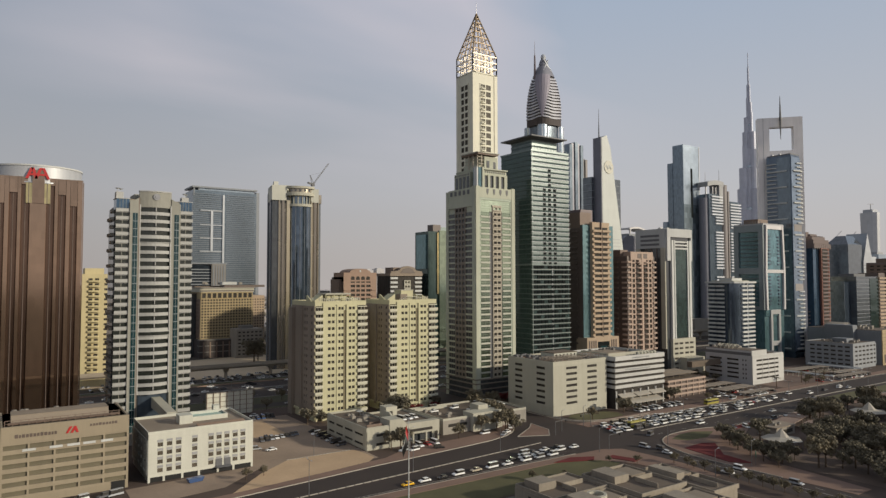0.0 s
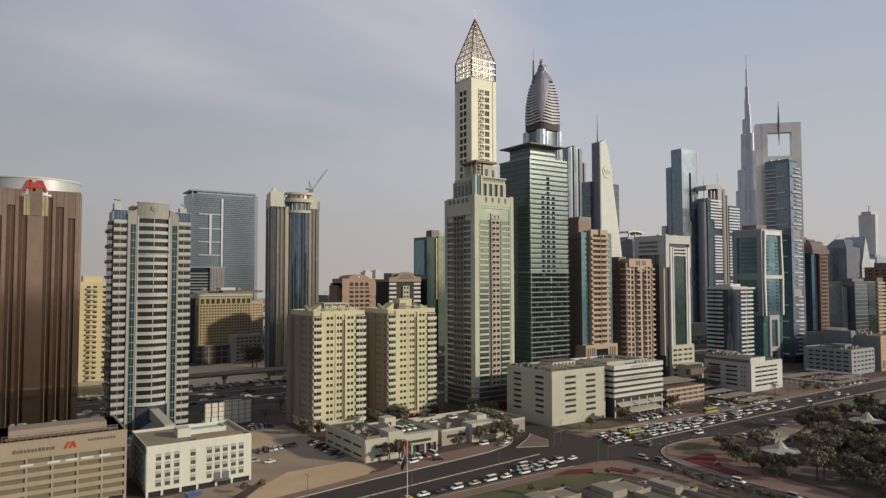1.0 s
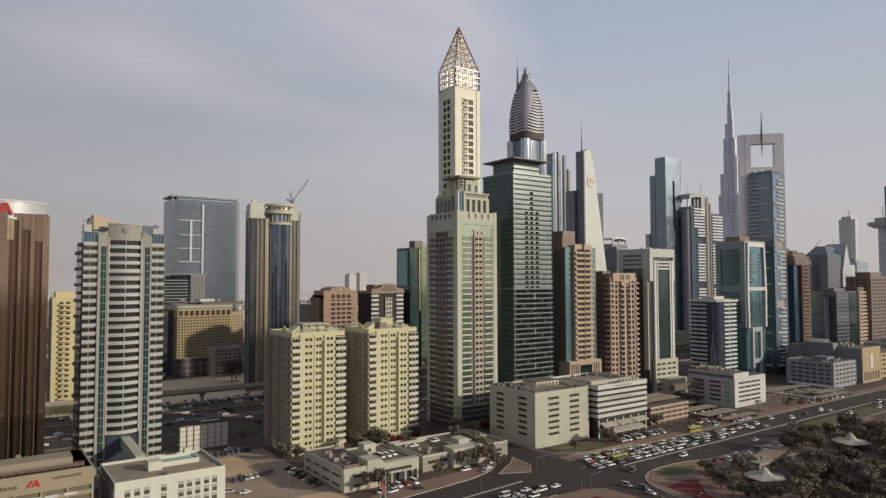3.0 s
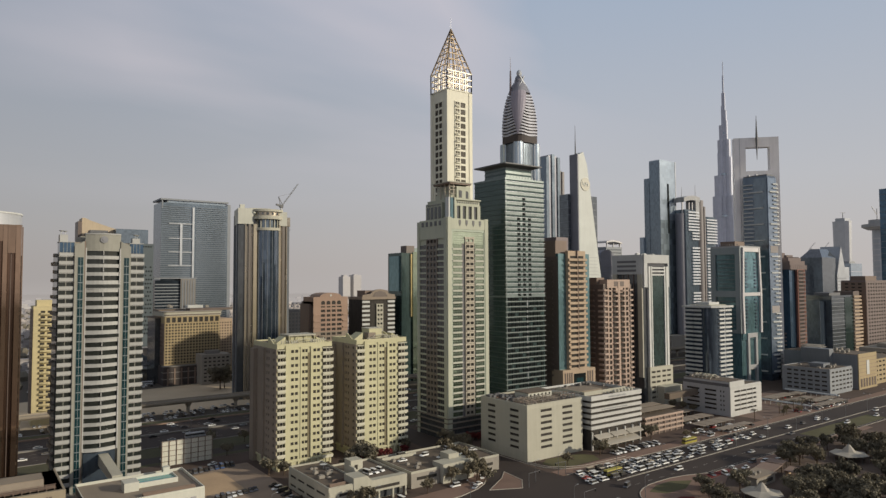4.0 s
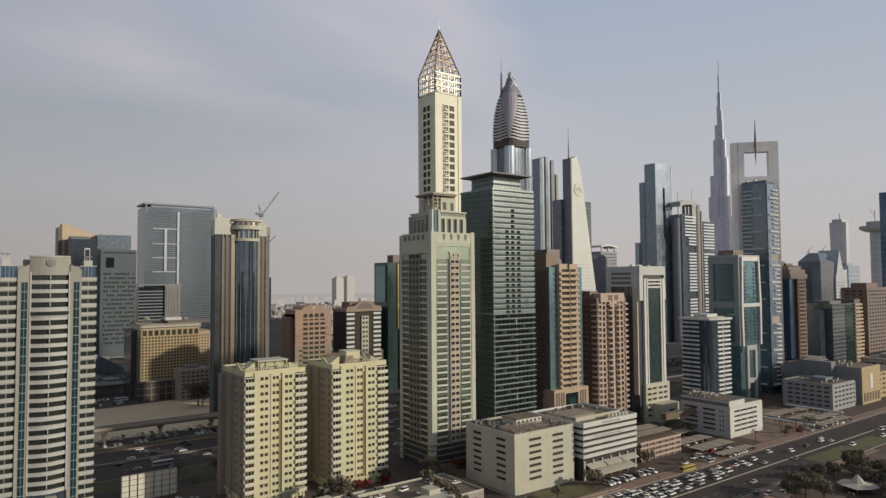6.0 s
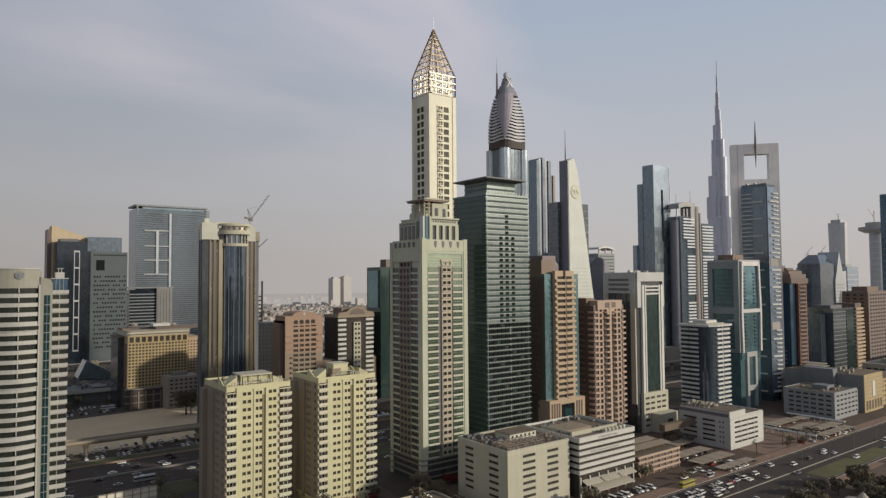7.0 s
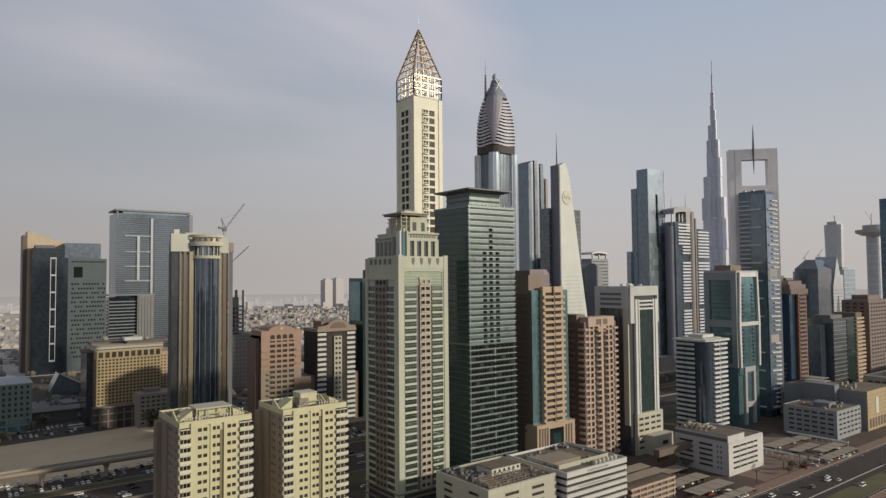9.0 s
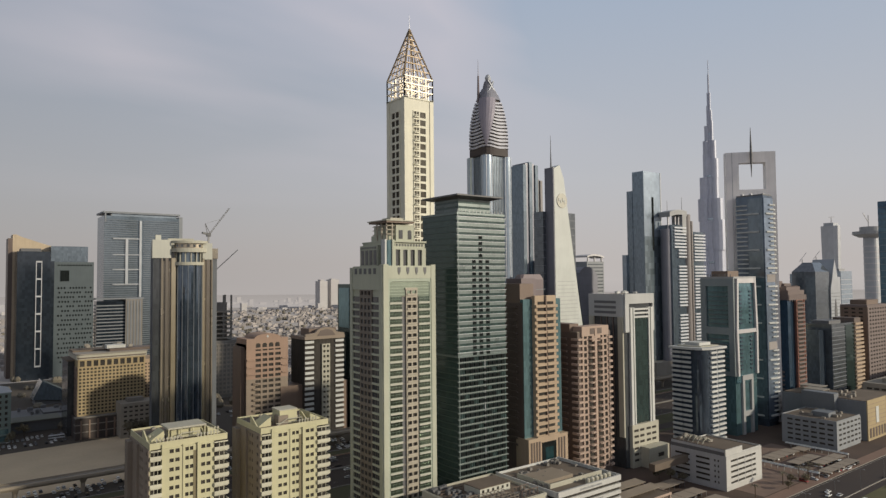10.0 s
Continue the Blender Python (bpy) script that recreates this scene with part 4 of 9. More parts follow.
def cream_block(x, y, W, D, tall_house, seed):
    H, n, p = 61.5, 16, 3.53
    b = thing("apartment_block", "cream sixteen-storey apartment block with stacked balconies and open rooftop arcade" if tall_house else "cream sixteen-storey apartment block with stacked balconies and flat-topped roof house", "apartment block", x, y, group="cream apartment blocks")
    z0 = H - 1.6 - n * p
    s = W / 30.0
    core = [(0, 2.0), (4.35 * s, 2.0), (4.35 * s, 0), (24.4 * s, 0), (24.4 * s, 2.0), (W, 2.0), (W, D), (0, D)]
    part("wall", Mesher().prism(core, 0, H), "cream", b)
    part("end_wall", box(0, 0.3, 0, 2.0, 0, H), "cream", b)
    part("end_wall", box(0.3, 4.35 * s, 0, 2.0, H - 1.6, H), "cream", b)
    part("end_wall", box(24.4 * s, W, 0, 2.0, H - 1.6, H), "cream", b)
    part("end_wall", box(0.3, 4.35 * s, 0, 2.0, 3.0, z0), "cream", b)
    part("end_wall", box(24.4 * s, W, 0, 2.0, 3.0, z0), "cream", b)
    cols = [(7.2 * s, 8.8 * s), (9.4 * s, 11.0 * s), (13.2 * s, 14.5 * s), (14.9 * s, 16.2 * s), (19.3 * s, 20.9 * s), (21.4 * s, 23.0 * s)]
    facade(b, "f", (4.9 * s, 24.4 * s), cols, z0, n, p, 1.35, 2.85, "cream", "glass_window", d=0.45)
    # flat strip, not cut in: the groove's shade is only its colour
    part("recess", box(16.25 * s, 17.7 * s, -0.52, -0.44, z0, H - 4), "groove_shade", b, "narrow flat strip coloured as a shaded groove")
    part("pier", box(17.7 * s, 18.6 * s, -1.1, -0.44, z0, H - 1), "cream", b)
    part("pier", box(12.2 * s, 12.8 * s, -0.75, -0.44, z0, H - 1), "cream", b)
    part("pier", box(4.35 * s, 4.9 * s, -0.6, 0, z0, H), "cream", b)
    part("loggia_glass", box(0.3, 4.35 * s, 1.85, 2.0, z0, H - 1.6), "glass_window", b, "dark glazing at the back of the loggias")
    part("loggia_glass", box(24.4 * s, W - .05, 1.85, 2.0, z0, H - 1.6), "glass_window", b, "dark glazing at the back of the loggias")
    lw = 4.3 * s
    bal = Mesher().box(0, lw, -1.0, -0.75, 0, 1.4).box(0.3, lw - .25, -0.6, -0.35, 3.0, 3.53).box(0.3, lw, -0.75, 1.85, 0, 0.2).box(0, 0.25, -0.75, 0, 0, 1.25).box(lw - .25, lw, -0.75, 0, 0, 1.25).box(lw * .32, lw * .35, -0.8, -0.65, 1.4, 3.4).box(lw * .64, lw * .67, -0.8, -0.65, 1.4, 3.4)
    rw = W - 24.4 * s + 0.25
    bar = Mesher().box(0, rw, -1.4, -1.15, 0, 1.45).box(0, rw - .3, -0.9, -0.65, 3.05, 3.53).box(0, rw - .3, -1.15, 1.85, 0, 0.22).box(0, 0.25, -1.15, 0, 0, 1.4).box(rw - .25, rw, -1.15, 1.6, 0, 1.4).box(rw * .32, rw * .35, -1.2, -1.05, 1.45, 3.4).box(rw * .64, rw * .67, -1.2, -1.05, 1.45, 3.4)
    ml, mr = bal.mesh("balcony", "cream_rail"), bar.mesh("balcony", "cream_rail")
    for k in range(n):
        part("balcony", ml, "cream", b, loc=(0, 0, z0 + k * p - 0.35))
        part("balcony", mr, "cream", b, loc=(24.4 * s, 0, z0 + k * p - 0.35))
    sc = [(2.5, 4.0), (9.0, 10.2), (12.0, 13.2), (18.5, 19.7), (26.0, 27.4)]
    sc = [(a * D / 32, c * D / 32) for a, c in sc]
    # flank and its piers in the darkened cream that carries their shade
    facade(b, "l", (0.1, D), sc, z0, n, p, 0.95, 2.4, "cream_shaded", "glass_window", d=0.4)
    part("pier", box(-1.3, -0.4, D * .47, D * .55, z0, H - 2), "cream_shaded", b)
    part("pier", box(-2.2, 0, D - 5.5, D - .2, 0, H - 3), "cream_shaded", b)
    part("ground_floor", box(-.8, W + .6, -.9, D, 3.6, 4.6), "cream", b)
    repeat("column", box(-.4, .4, -.4, .4, 0, 3.6), "cream", b, [(1.0 + k * (W - 2) / 8, -0.4, 0) for k in range(9)])
    # roof: sloping end pieces, small arches, roof house
    parapet(b, 0, W, 0, D, H, 0.9, 0.3, "cream")
    for x0, y0 in ((0.3, 4), (W * .72, 2)):
        m = Mesher().wedge_x([(y0, H), (y0 + 9, H), (y0 + 9, H + 3.8), (y0 + 7.5, H + 3.8)], x0, x0 + 0.5)
        part("sloped_gable", m, "cream", b)
    part("sloped_roof", Mesher().wedge([(0.3, H + .1), (6.5, H + .1), (6.5, H + 4.2)], 5, 13), "cream", b)
    part("sloped_roof", Mesher().wedge([(W - 6.5, H + .1), (W - .3, H + .1), (W - 6.5, H + 3.2)], 5, 13), "cream", b)
    arc = Mesher()
    for k in range(7):
        arc.box(k * 1.3, k * 1.3 + 0.35, -0.2, 0.2, 0.9, 1.9).wedge([(k * 1.3 - .3, 1.9), (k * 1.3 + .65, 1.9), (k * 1.3 + .175, 2.7)], -0.25, 0.25)
    repeat("roof_arcade", arc, "offwhite", b, [(2.4, 0.2, H), (W - 12, 0.2, H), (W - 9.5, 7.2, H), (1.8, 8.0, H)] if not tall_house else [(W - 14, 0.2, H), (15, 9, H)])
    part("roof_frame", Mesher().bar((8, 3, H), (13, 3, H + 2.6), 0.3).bar((13, 3, H + 2.6), (20, 3, H + 2.6), 0.3).bar((20, 3, H + 2.6), (20, 3, H), 0.3).bar((8, 3, H + 1.2), (20, 3, H + 1.2), 0.25), "offwhite", b, "thin pale pergola frame")
    if tall_house:
        part("roof_house", box(10.5, 18.5, 5, 13, H, H + 6.0), "cream", b)
        part("roof_house", box(9.5, 14, 4, 9, H, H + 4.0), "cream_shaded", b)
        part("roof_slab", box(10.2, 18.8, 4.7, 13.3, H + 6.0, H + 6.4), "offwhite", b)
    else:
        part("roof_house", box(9.5, 21, 6, 14, H, H + 4.2), "cream", b)
        part("roof_slab", box(7.8, 22.8, 4.2, 15.5, H + 4.2, H + 4.9), "offwhite", b)
        repeat("column", box(-.2, .2, -.2, .2, 0, 4.2), "cream", b, [(8.2 + k * 4.7, 4.7, H) for k in range(4)])
    part("roof", box(.3, W - .3, .3, D - .3, H, H + .12), "roof_felt", b)
    roof_units(b, 1, W, 2, D, H + .1, 14, seed, 0.8)


cream_block(139.5, 324.5, 30, 32, False, 3)
cream_block(183.0, 322.5, 31.4, 28.5, True, 4)


def mint_tower():
    """The hotel tower with a pale frame, mint glass bays and a tan window spine."""
    W, D, H = 30.2, 31.0, 130.5
    b = thing("hotel_tower", "pale stone hotel tower with mint glass bays and setback crown", "tower", 244.9, 324.3)
    part("wall", box(0, W, 0, D, 0, H), "pale_stone", b)
    n, p, z0 = 29, 3.56, 12.5
    top = z0 + n * p
    # stone frame, stepped inwards round the bays
    for a, c in ((-0.5, 2.4), (28.0, W + .5)):
        part("corner_pier", box(a, c, -1.0, 0.6, 0, H + 1.2), "pale_stone", b)
    for a, c in ((2.4, 3.2), (27.2, 28.0)):
        part("inner_jamb", box(a, c, -0.7, 0, z0, top + 8.2), "mint_stone", b)
    part("top_frame", box(2.4, 28.0, -0.85, 0, top + 9.0, H + .6), "pale_stone", b)
    part("inner_lintel", Mesher().wedge([(2.4, top + 9.0), (2.4, top + 7.0), (5.0, top + 7.6), (25.4, top + 7.6), (28.0, top + 7.0), (28.0, top + 9.0)], -0.65, 0), "mint_stone", b)
    part("top_glass", box(3.2, 27.2, -0.4, 0, top, top + 7.4), "mint", b)
    repeat("top_joint", box(3.2, 27.2, -0.46, -0.38, 0, 0.14), "mint_stone", b, [(0, 0, top + 1.2 + 1.5 * k) for k in range(4)])
    for a, c in ((3.2, 10.4), (20.4, 27.2)):
        part("glass_bay", box(a, c, -0.35, 0, z0, top), "glass_mint", b, "bay of pale mint glass")
        repeat("spandrel", Mesher().box(a, c, -1.0, -0.3, 0, 0.95).box(a, c, -1.05, -0.95, 0.95, 1.1), "spandrel_pale", b, [(0, 0, z0 + k * p) for k in range(n)])
        repeat("transom", box(a + .1, c - .1, -0.42, -0.34, 0, 0.16), "mint", b, [(0, 0, z0 + k * p + 2.3) for k in range(n)])
        repeat("mullion", box(-.07, .07, -0.44, -0.34, z0, top), "mint", b, [(a + (c - a) * j / 4, 0, 0) for j in (1, 2, 3)])
    for a, c in ((10.4, 12.6), (19.4, 20.4)):
        part("slot", box(a, c, -0.2, 0, z0, top + 3.6), "dark_grey", b, "dark vertical recess")
        # bars in the recess take the shade-darkened stone
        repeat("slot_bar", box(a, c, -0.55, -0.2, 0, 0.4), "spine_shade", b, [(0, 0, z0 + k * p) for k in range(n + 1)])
    facade(b, "f", (12.6, 19.4), [(13.2, 15.7), (16.3, 18.8)], z0, n + 1, p, 0.8, 3.1, "spine", "glass_window", d=1.0)
    repeat("spine_rail", box(13.2, 18.8, -1.45, -1.2, 0, 0.75), "spine", b, [(0, 0, z0 + k * p + 0.75) for k in range(n + 1)])
    part("spine_top", box(12.2, 19.6, -1.05, 0, top + p, top + p + 0.9), "spine", b)
    # shaded flank, with the shade also put into a darker stone colour
    part("corner_pier", box(-1.0, 0.3, -0.4, 2.6, 0, H + 1.2), "pale_stone", b)
    part("corner_pier", box(-1.0, 0.3, D - 2.6, D, 0, H), "pale_stone", b)
    part("glass_bay", box(-0.35, 0, 2.6, D - 2.6, z0, top), "glass_dark", b)
    for a, c in ((2.6, 9.6), (21.2, D - 2.6)):
        repeat("spandrel", box(-0.95, -0.3, a, c, 0, 1.0), "pale_stone", b, [(0, 0, z0 + k * p) for k in range(n)])
        repeat("mullion", box(-0.45, -0.34, a + 2.3, a + 2.5, z0, top), "spine_shade", b, [(0, 0, 0), (0, 2.3, 0)])
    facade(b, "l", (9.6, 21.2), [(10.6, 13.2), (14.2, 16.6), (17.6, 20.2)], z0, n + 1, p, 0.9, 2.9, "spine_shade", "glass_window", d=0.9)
    part("top_frame", box(-0.75, 0, 2.6, D - 2.6, top + p, H + .6), "pale_stone", b)
    # lower storeys with deep ledges, in the same darkened stone
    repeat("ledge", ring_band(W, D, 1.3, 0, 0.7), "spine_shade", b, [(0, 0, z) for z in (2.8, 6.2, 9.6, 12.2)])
    part("base_glass", box(-0.5, W + .5, -0.5, D, 0, 12), "glass_dark", b)
    # notches under the parapet
    notch = Mesher().prism([(-.8, -1.05), (.8, -1.05), (.8, -.84), (-.8, -.84)], 1.6, 3.6).prism([(-.15, -1.05), (.15, -1.05), (.15, -.84), (-.15, -.84)], 0, 1.6, [(-.8, -1.05), (.8, -1.05), (.8, -.84), (-.8, -.84)])
    repeat("notch", notch, "dark_grey", b, [(8.6 + k * 5.2, 0, H - 3.8) for k in range(4)])
    repeat("notch", box(-.95, -.77, -1.1, 1.1, 0.4, 3.2), "dark_grey", b, [(0, 6.6 + k * 4.6, H - 3.8) for k in range(5)])
    # crown
    part("crown", box(4.6, 26.4, 2.2, 27, H, H + 12.6), "pale_stone", b)
    part("crown", box(2.0, 8, 8.5, 25.5, H, H + 11), "pale_stone", b)
    facade(b, "f", (6.8, 26.4), [(8.2, 10.8), (12.6, 15.2), (17.0, 19.6), (21.4, 24.0)], H, 1, 9.6, 0.6, 8.6, "pale_stone", "glass_dark", d=0.9, shift=2.2)
    row = Mesher()
    for k in range(11):
        row.box(7.4 + k * 1.7, 8.1 + k * 1.7, 1.9, 2.25, 0, 1.1)
    part("slot_row", row, "dark_grey", b, loc=(0, 0, H + 10.4))
    part("crown_cornice", box(4.3, 26.7, 1.0, 27.2, H + 12.2, H + 13.0), "pale_stone", b)
    repeat("crown_window", box(1.8, 2.05, 0, 2.6, 0, 7.4), "glass_dark", b, [(0, 9.4 + k * 4.0, H + 1.2) for k in range(4)])
    repeat("crown_slot", box(1.85, 2.05, 0, 0.8, 0, 1.0), "dark_grey", b, [(0, 9.6 + k * 1.6, H + 9.3) for k in range(10)])
    part("corner_fin", box(1.6, 2.6, 0.9, 4.2, H - 6, H + 13.5), "white", b)
    part("corner_fin", box(5.4, 6.6, 0.1, 2.6, H - 6, H + 13.5), "pale_stone", b)
    part("corner_bay", Mesher().prism([(2.6, 3.4), (2.7, 2.0), (3.6, 1.0), (5.4, 0.8), (5.4, 6), (2.6, 6)], H, H + 13.2), "glass_teal", b, "curved grey-green glass corner bay")
    part("upper_block", box(9, 23, 7, 23, H + 12.6, H + 21.6), "pale_stone", b)
    part("upper_block", box(10.5, 17.5, 4.6, 9, H + 12.6, H + 21.2), "pale_stone", b)
    part("upper_window", Mesher().wedge([(19.0, H + 14.2), (21.4, H + 14.2), (21.4, H + 18), (20.8, H + 18.8), (19.6, H + 18.8), (19.0, H + 18)], 6.75, 7.05), "glass_dark", b)
    part("upper_window", box(12.2, 14.4, 4.4, 4.65, H + 14.2, H + 18.6), "glass_dark", b)
    part("step_block", box(5.5, 10, 6, 20, H + 12.6, H + 16), "pale_stone", b)
    # open frame under the canopy
    repeat("column", box(-.3, .3, -.3, .3, 0, 9.6), "spine", b, [(5.2, 5.0, H + 12.8), (5.2, 9.5, H + 12.8), (5.2, 14, H + 12.8), (8.0, 4.4, H + 12.8)])
    repeat("frame_rail", Mesher().box(5.0, 5.4, 4, 18, 0, .4).box(5.0, 9.5, 4.3, 4.7, 0, .4), "spine", b, [(0, 0, H + z) for z in (16.2, 18.4, 20.4)])
    part("canopy", box(4.0, 20.5, 3.0, 20, H + 22.0, H + 22.9), "brown", b, "broad projecting flat canopy")
    part("canopy", box(3.4, 21.1, 2.4, 20.6, H + 22.9, H + 23.4), "offwhite", b)
    part("lift_house", box(12, 20, 12, 20, H + 23.4, H + 25.4), "offwhite", b)
    part("roof", box(.6, W - .6, .6, D - .6, H, H + .3), "roof_pale", b)


mint_tower()


def green_glass_tower():
    W, D, H = 33.4, 31.0, 158.5
    b = thing("glass_tower", "green glass tower with pale floor edges and flat overhanging roof", "tower", 290.8, 324.3)
    part("wall", box(0, W, 0, D, 0, H), "glass_gl", b, "green tinted curtain glass")
    n, p = 47, 3.27
    z0 = H - n * p
    front = lambda out, a, c: Mesher().box(-out, W + out, -out, 0.05, a, c).box(W - 0.05, W + out, 0.05, D, a, c)
    thick, thin = front(0.4, 0, 1.7).mesh("floor_edge", "gl_panel"), front(0.75, 0, 0.5).mesh("floor_edge", "gl_line")
    # flank edges in a much darker green, shade put into their colour
    side = box(-0.3, 0.05, 0.05, D, 0, 0.7).mesh("floor_edge", "gl_grid")
    lip = front(0.75, 0, 0.22).mesh("floor_lip", "silver")
    for k in range(n):
        z = z0 + k * p
        up = k > 23
        part("floor_edge", thick if up else thin, "", b, loc=(0, 0, z + (0.3 if up else 0)))
        part("floor_edge", side, "", b, loc=(0, 0, z + 0.3))
        if up:
            part("floor_lip", lip, "", b, loc=(0, 0, z + 1.95))
    w = box(-1.2, 1.2, -0.66, 0.05, -0.2, 1.6).mesh("window", "glass_hole")
    for k in range(n - 3):
        z = z0 + k * p + (0.6 if k > 23 else 1.1)
        for u in ((11.0, 15.6, 20.4) if 23 < k < 40 else (15.6,) if k > 23 else [2.4 + 3.18 * j for j in range(10) if (k * 3 + j * 5) % 7]):
            part("window", w, "", b, loc=(u, 0, z))
    # fine uprights in the lower half
    repeat("mullion", box(-.06, .06, -0.4, 0, z0, z0 + 24 * p), "gl_grid", b, [(1.6 * k, 0, 0) for k in range(1, 21)])
    part("mullion", box(17.6, 18.0, -0.6, 0, 0, z0 + 24 * p), "silver", b)
    part("mullion", box(0.0, 0.5, -0.55, 0, 0, H), "gl_panel", b)
    part("mid_band", box(-0.6, W + .6, -0.62, D + .6, z0 + 24 * p - 0.4, z0 + 24 * p + 0.6), "gl_panel", b)
    parapet(b, -.45, W + .45, -.45, D + .45, H, 1.2, 0.3, "gl_panel")
    repeat("roof_post", box(-.12, .12, -.12, .12, 0, 1.4), "white", b, [(0.8 + 2.6 * k, 0.2, H + 1.2) for k in range(13)])
    part("penthouse", box(5, W - 6, 5, D - 5, H, H + 9), "glass_gl", b)
    repeat("penthouse_band", box(4.8, W - 5.8, 4.8, D - 4.8, 0, 1.6), "gl_panel", b, [(0, 0, H + z) for z in (2.2, 5.0, 7.8)])
    m = Mesher().prism(rect(4, W - 5, 4, D - 4), H + 9, H + 10, rect(-0.5, W - 1.5, -1, D))
    m.box(-0.5, W - 1.5, -1, D, H + 10, H + 10.8)
    part("roof_slab", m, "dark_grey", b, "thin dark overhanging roof slab")
    part("roof", box(0, W, 0, D, H, H + .2), "roof_felt", b)
    part("podium", box(-2, W + 2, -2, D, 0, 9), "dark_grey", b)


green_glass_tower()


def tan_balcony_tower():
    W, D, H = 31.0, 26.0, 114.0
    b = thing("apartment_tower", "tan apartment tower with central balconies between blue glass strips", "tower", 340.4, 327.2)
    part("wall", box(0, W, 0, D, 0, H - 4), "dark_brown", b)
    part("wall", box(0.05, W - 0.05, -0.4, 2.0, 22, H - 2), "glass_teal", b)
    part("balcony_core", box(7.3, 24.7, -2.6, 0, 23, H), "tan", b)
    n, p, z0 = 22, 3.74, 28.5
    rail = Mesher().box(7.1, 15.4, -4.0, -3.7, 0, 1.55).box(7.1, 15.4, -3.7, -2.6, 0, 0.25).box(16.2, 24.9, -4.0, -3.7, 0, 1.55).box(16.2, 24.9, -3.7, -2.6, 0, 0.25)
    rail.box(7.1, 7.4, -3.7, 0, 0, 1.55).box(24.6, 24.9, -3.7, -2.6, 0, 1.55)
    me = rail.mesh("balcony", "tan")
    gl = box(9.6, 22.6, -2.75, -2.58, 0, 1.7).mesh("window", "glass_window")
    for k in range(n):
        part("balcony", me, "", b, loc=(0, 0, z0 + k * p))
        part("window", gl, "", b, loc=(0, 0, z0 + k * p + 1.75))
    part("pier", box(15.4, 16.2, -3.6, -2.5, 26, H), "brown", b)
    part("raised_top", box(0, 11, 2, 18, H - 4, H + 7), "brown", b)
    part("raised_top", box(8, 20, 9, 22, H - 4, H + 10), "mauve", b)
    # base with a tall glazed entrance
    part("base", box(-0.6, W + .6, -4.2, 6, 0, 33), "tan", b)
    part("entrance_glass", box(10, 21.5, -4.5, -4.1, 0.2, 30), "glass_hole", b)
    part("entrance_panel", box(12.5, 19, -4.6, -4.45, 6, 27), "glass_strip", b)
    repeat("slit", box(-.55, .55, -4.45, -4.15, 0, 27), "dark_brown", b, [(x, 0, 4) for x in (1.6, 3.8, 6.0, 8.0, 24.0, 26.2, 28.6)])
    sr = Mesher().box(-1.4, -1.1, 0, 7, 0, 1.2).box(-1.1, 0, 0, 7, 0, .2).mesh("balcony", "dark_brown")
    for k in range(n):
        part("balcony", sr, "", b, loc=(0, 4, z0 + k * p))
        part("balcony", sr, "", b, loc=(0, 14, z0 + k * p))
    part("roof", box(.3, W - .3, 2, D - .3, H - 4, H - 3.6), "roof_pale", b)


tan_balcony_tower()


def rose_brick_tower():
    W, D, H = 31.0, 26.0, 92.5
    b = thing("apartment_tower", "pinkish-brown apartment tower with tiered curved balconies", "tower", 384.5, 325.3)
    part("wall", box(0, W, 0, D, 0, H - 2), "dark_brown", b)
    n, p, z0 = 22, 3.8, 6.0
    facade(b, "f", (3.6, 27.6), [(5.0, 7.6), (8.9, 14.2), (17.0, 22.3), (23.8, 26.4)], z0, n, p, 0.7, 3.3, "tan_pink", "glass_window", d=0.8)
    part("top_block", box(3.0, 28.2, -1.0, 8, H - 4.5, H + 1.5), "tan_pink", b)
    # flat dark panel in place of a recess, shade put into its colour
    part("top_recess", box(10.5, 21.5, -1.12, -0.98, H - 3.4, H + .2), "dark_brown", b)
    part("top_block", box(12, 20, -1.3, 6, H - 8, H - 4.5), "tan_pink", b)
    curve = Mesher().prism([(0, 0), (0.3, -1.3), (1.4, -2.0), (3.4, -2.0), (4.5, -1.3), (4.8, 0)], 0, 1.0)
    me = curve.mesh("balcony", "tan_pink")
    for k in range(n):
        for u in (9.1, 17.3):
            part("balcony", me, "", b, loc=(u, -0.75, z0 + k * p - 0.2))
    cor = Mesher().prism([(-1.4, 4), (-1.6, 0), (-0.8, -1.5), (3.4, -1.5), (3.4, 0.2), (0, 0.2), (0, 4)], 0, 1.3).mesh("balcony", "tan_pink")
    rig = Mesher().prism([(27.8, 0.2), (27.8, -1.5), (31.4, -1.5), (32.4, 0), (32.4, 4), (31, 4), (31, 0.2)], 0, 1.3).mesh("balcony", "tan_pink")
    sid = box(-1.3, 0, 0, 6, 0, 1.2).mesh("balcony", "brown")
    for k in range(n):
        z = z0 + k * p - 0.1
        part("balcony", cor, "", b, loc=(0, 0, z))
        part("balcony", rig, "", b, loc=(0, 0, z))
        part("balcony", sid, "", b, loc=(0, 8, z))
        part("balcony", sid, "", b, loc=(0, 17, z))
    part("pier", box(14.6, 16.6, -1.4, -0.7, z0, H), "tan_pink", b)
    part("roof_house", box(-0.2, 8, 6, 20, H - 2, H + 3), "brown", b)
    part("roof", box(.3, W - .3, .3, D - .3, H - 2, H - 1.6), "roof_pale", b)


rose_brick_tower()


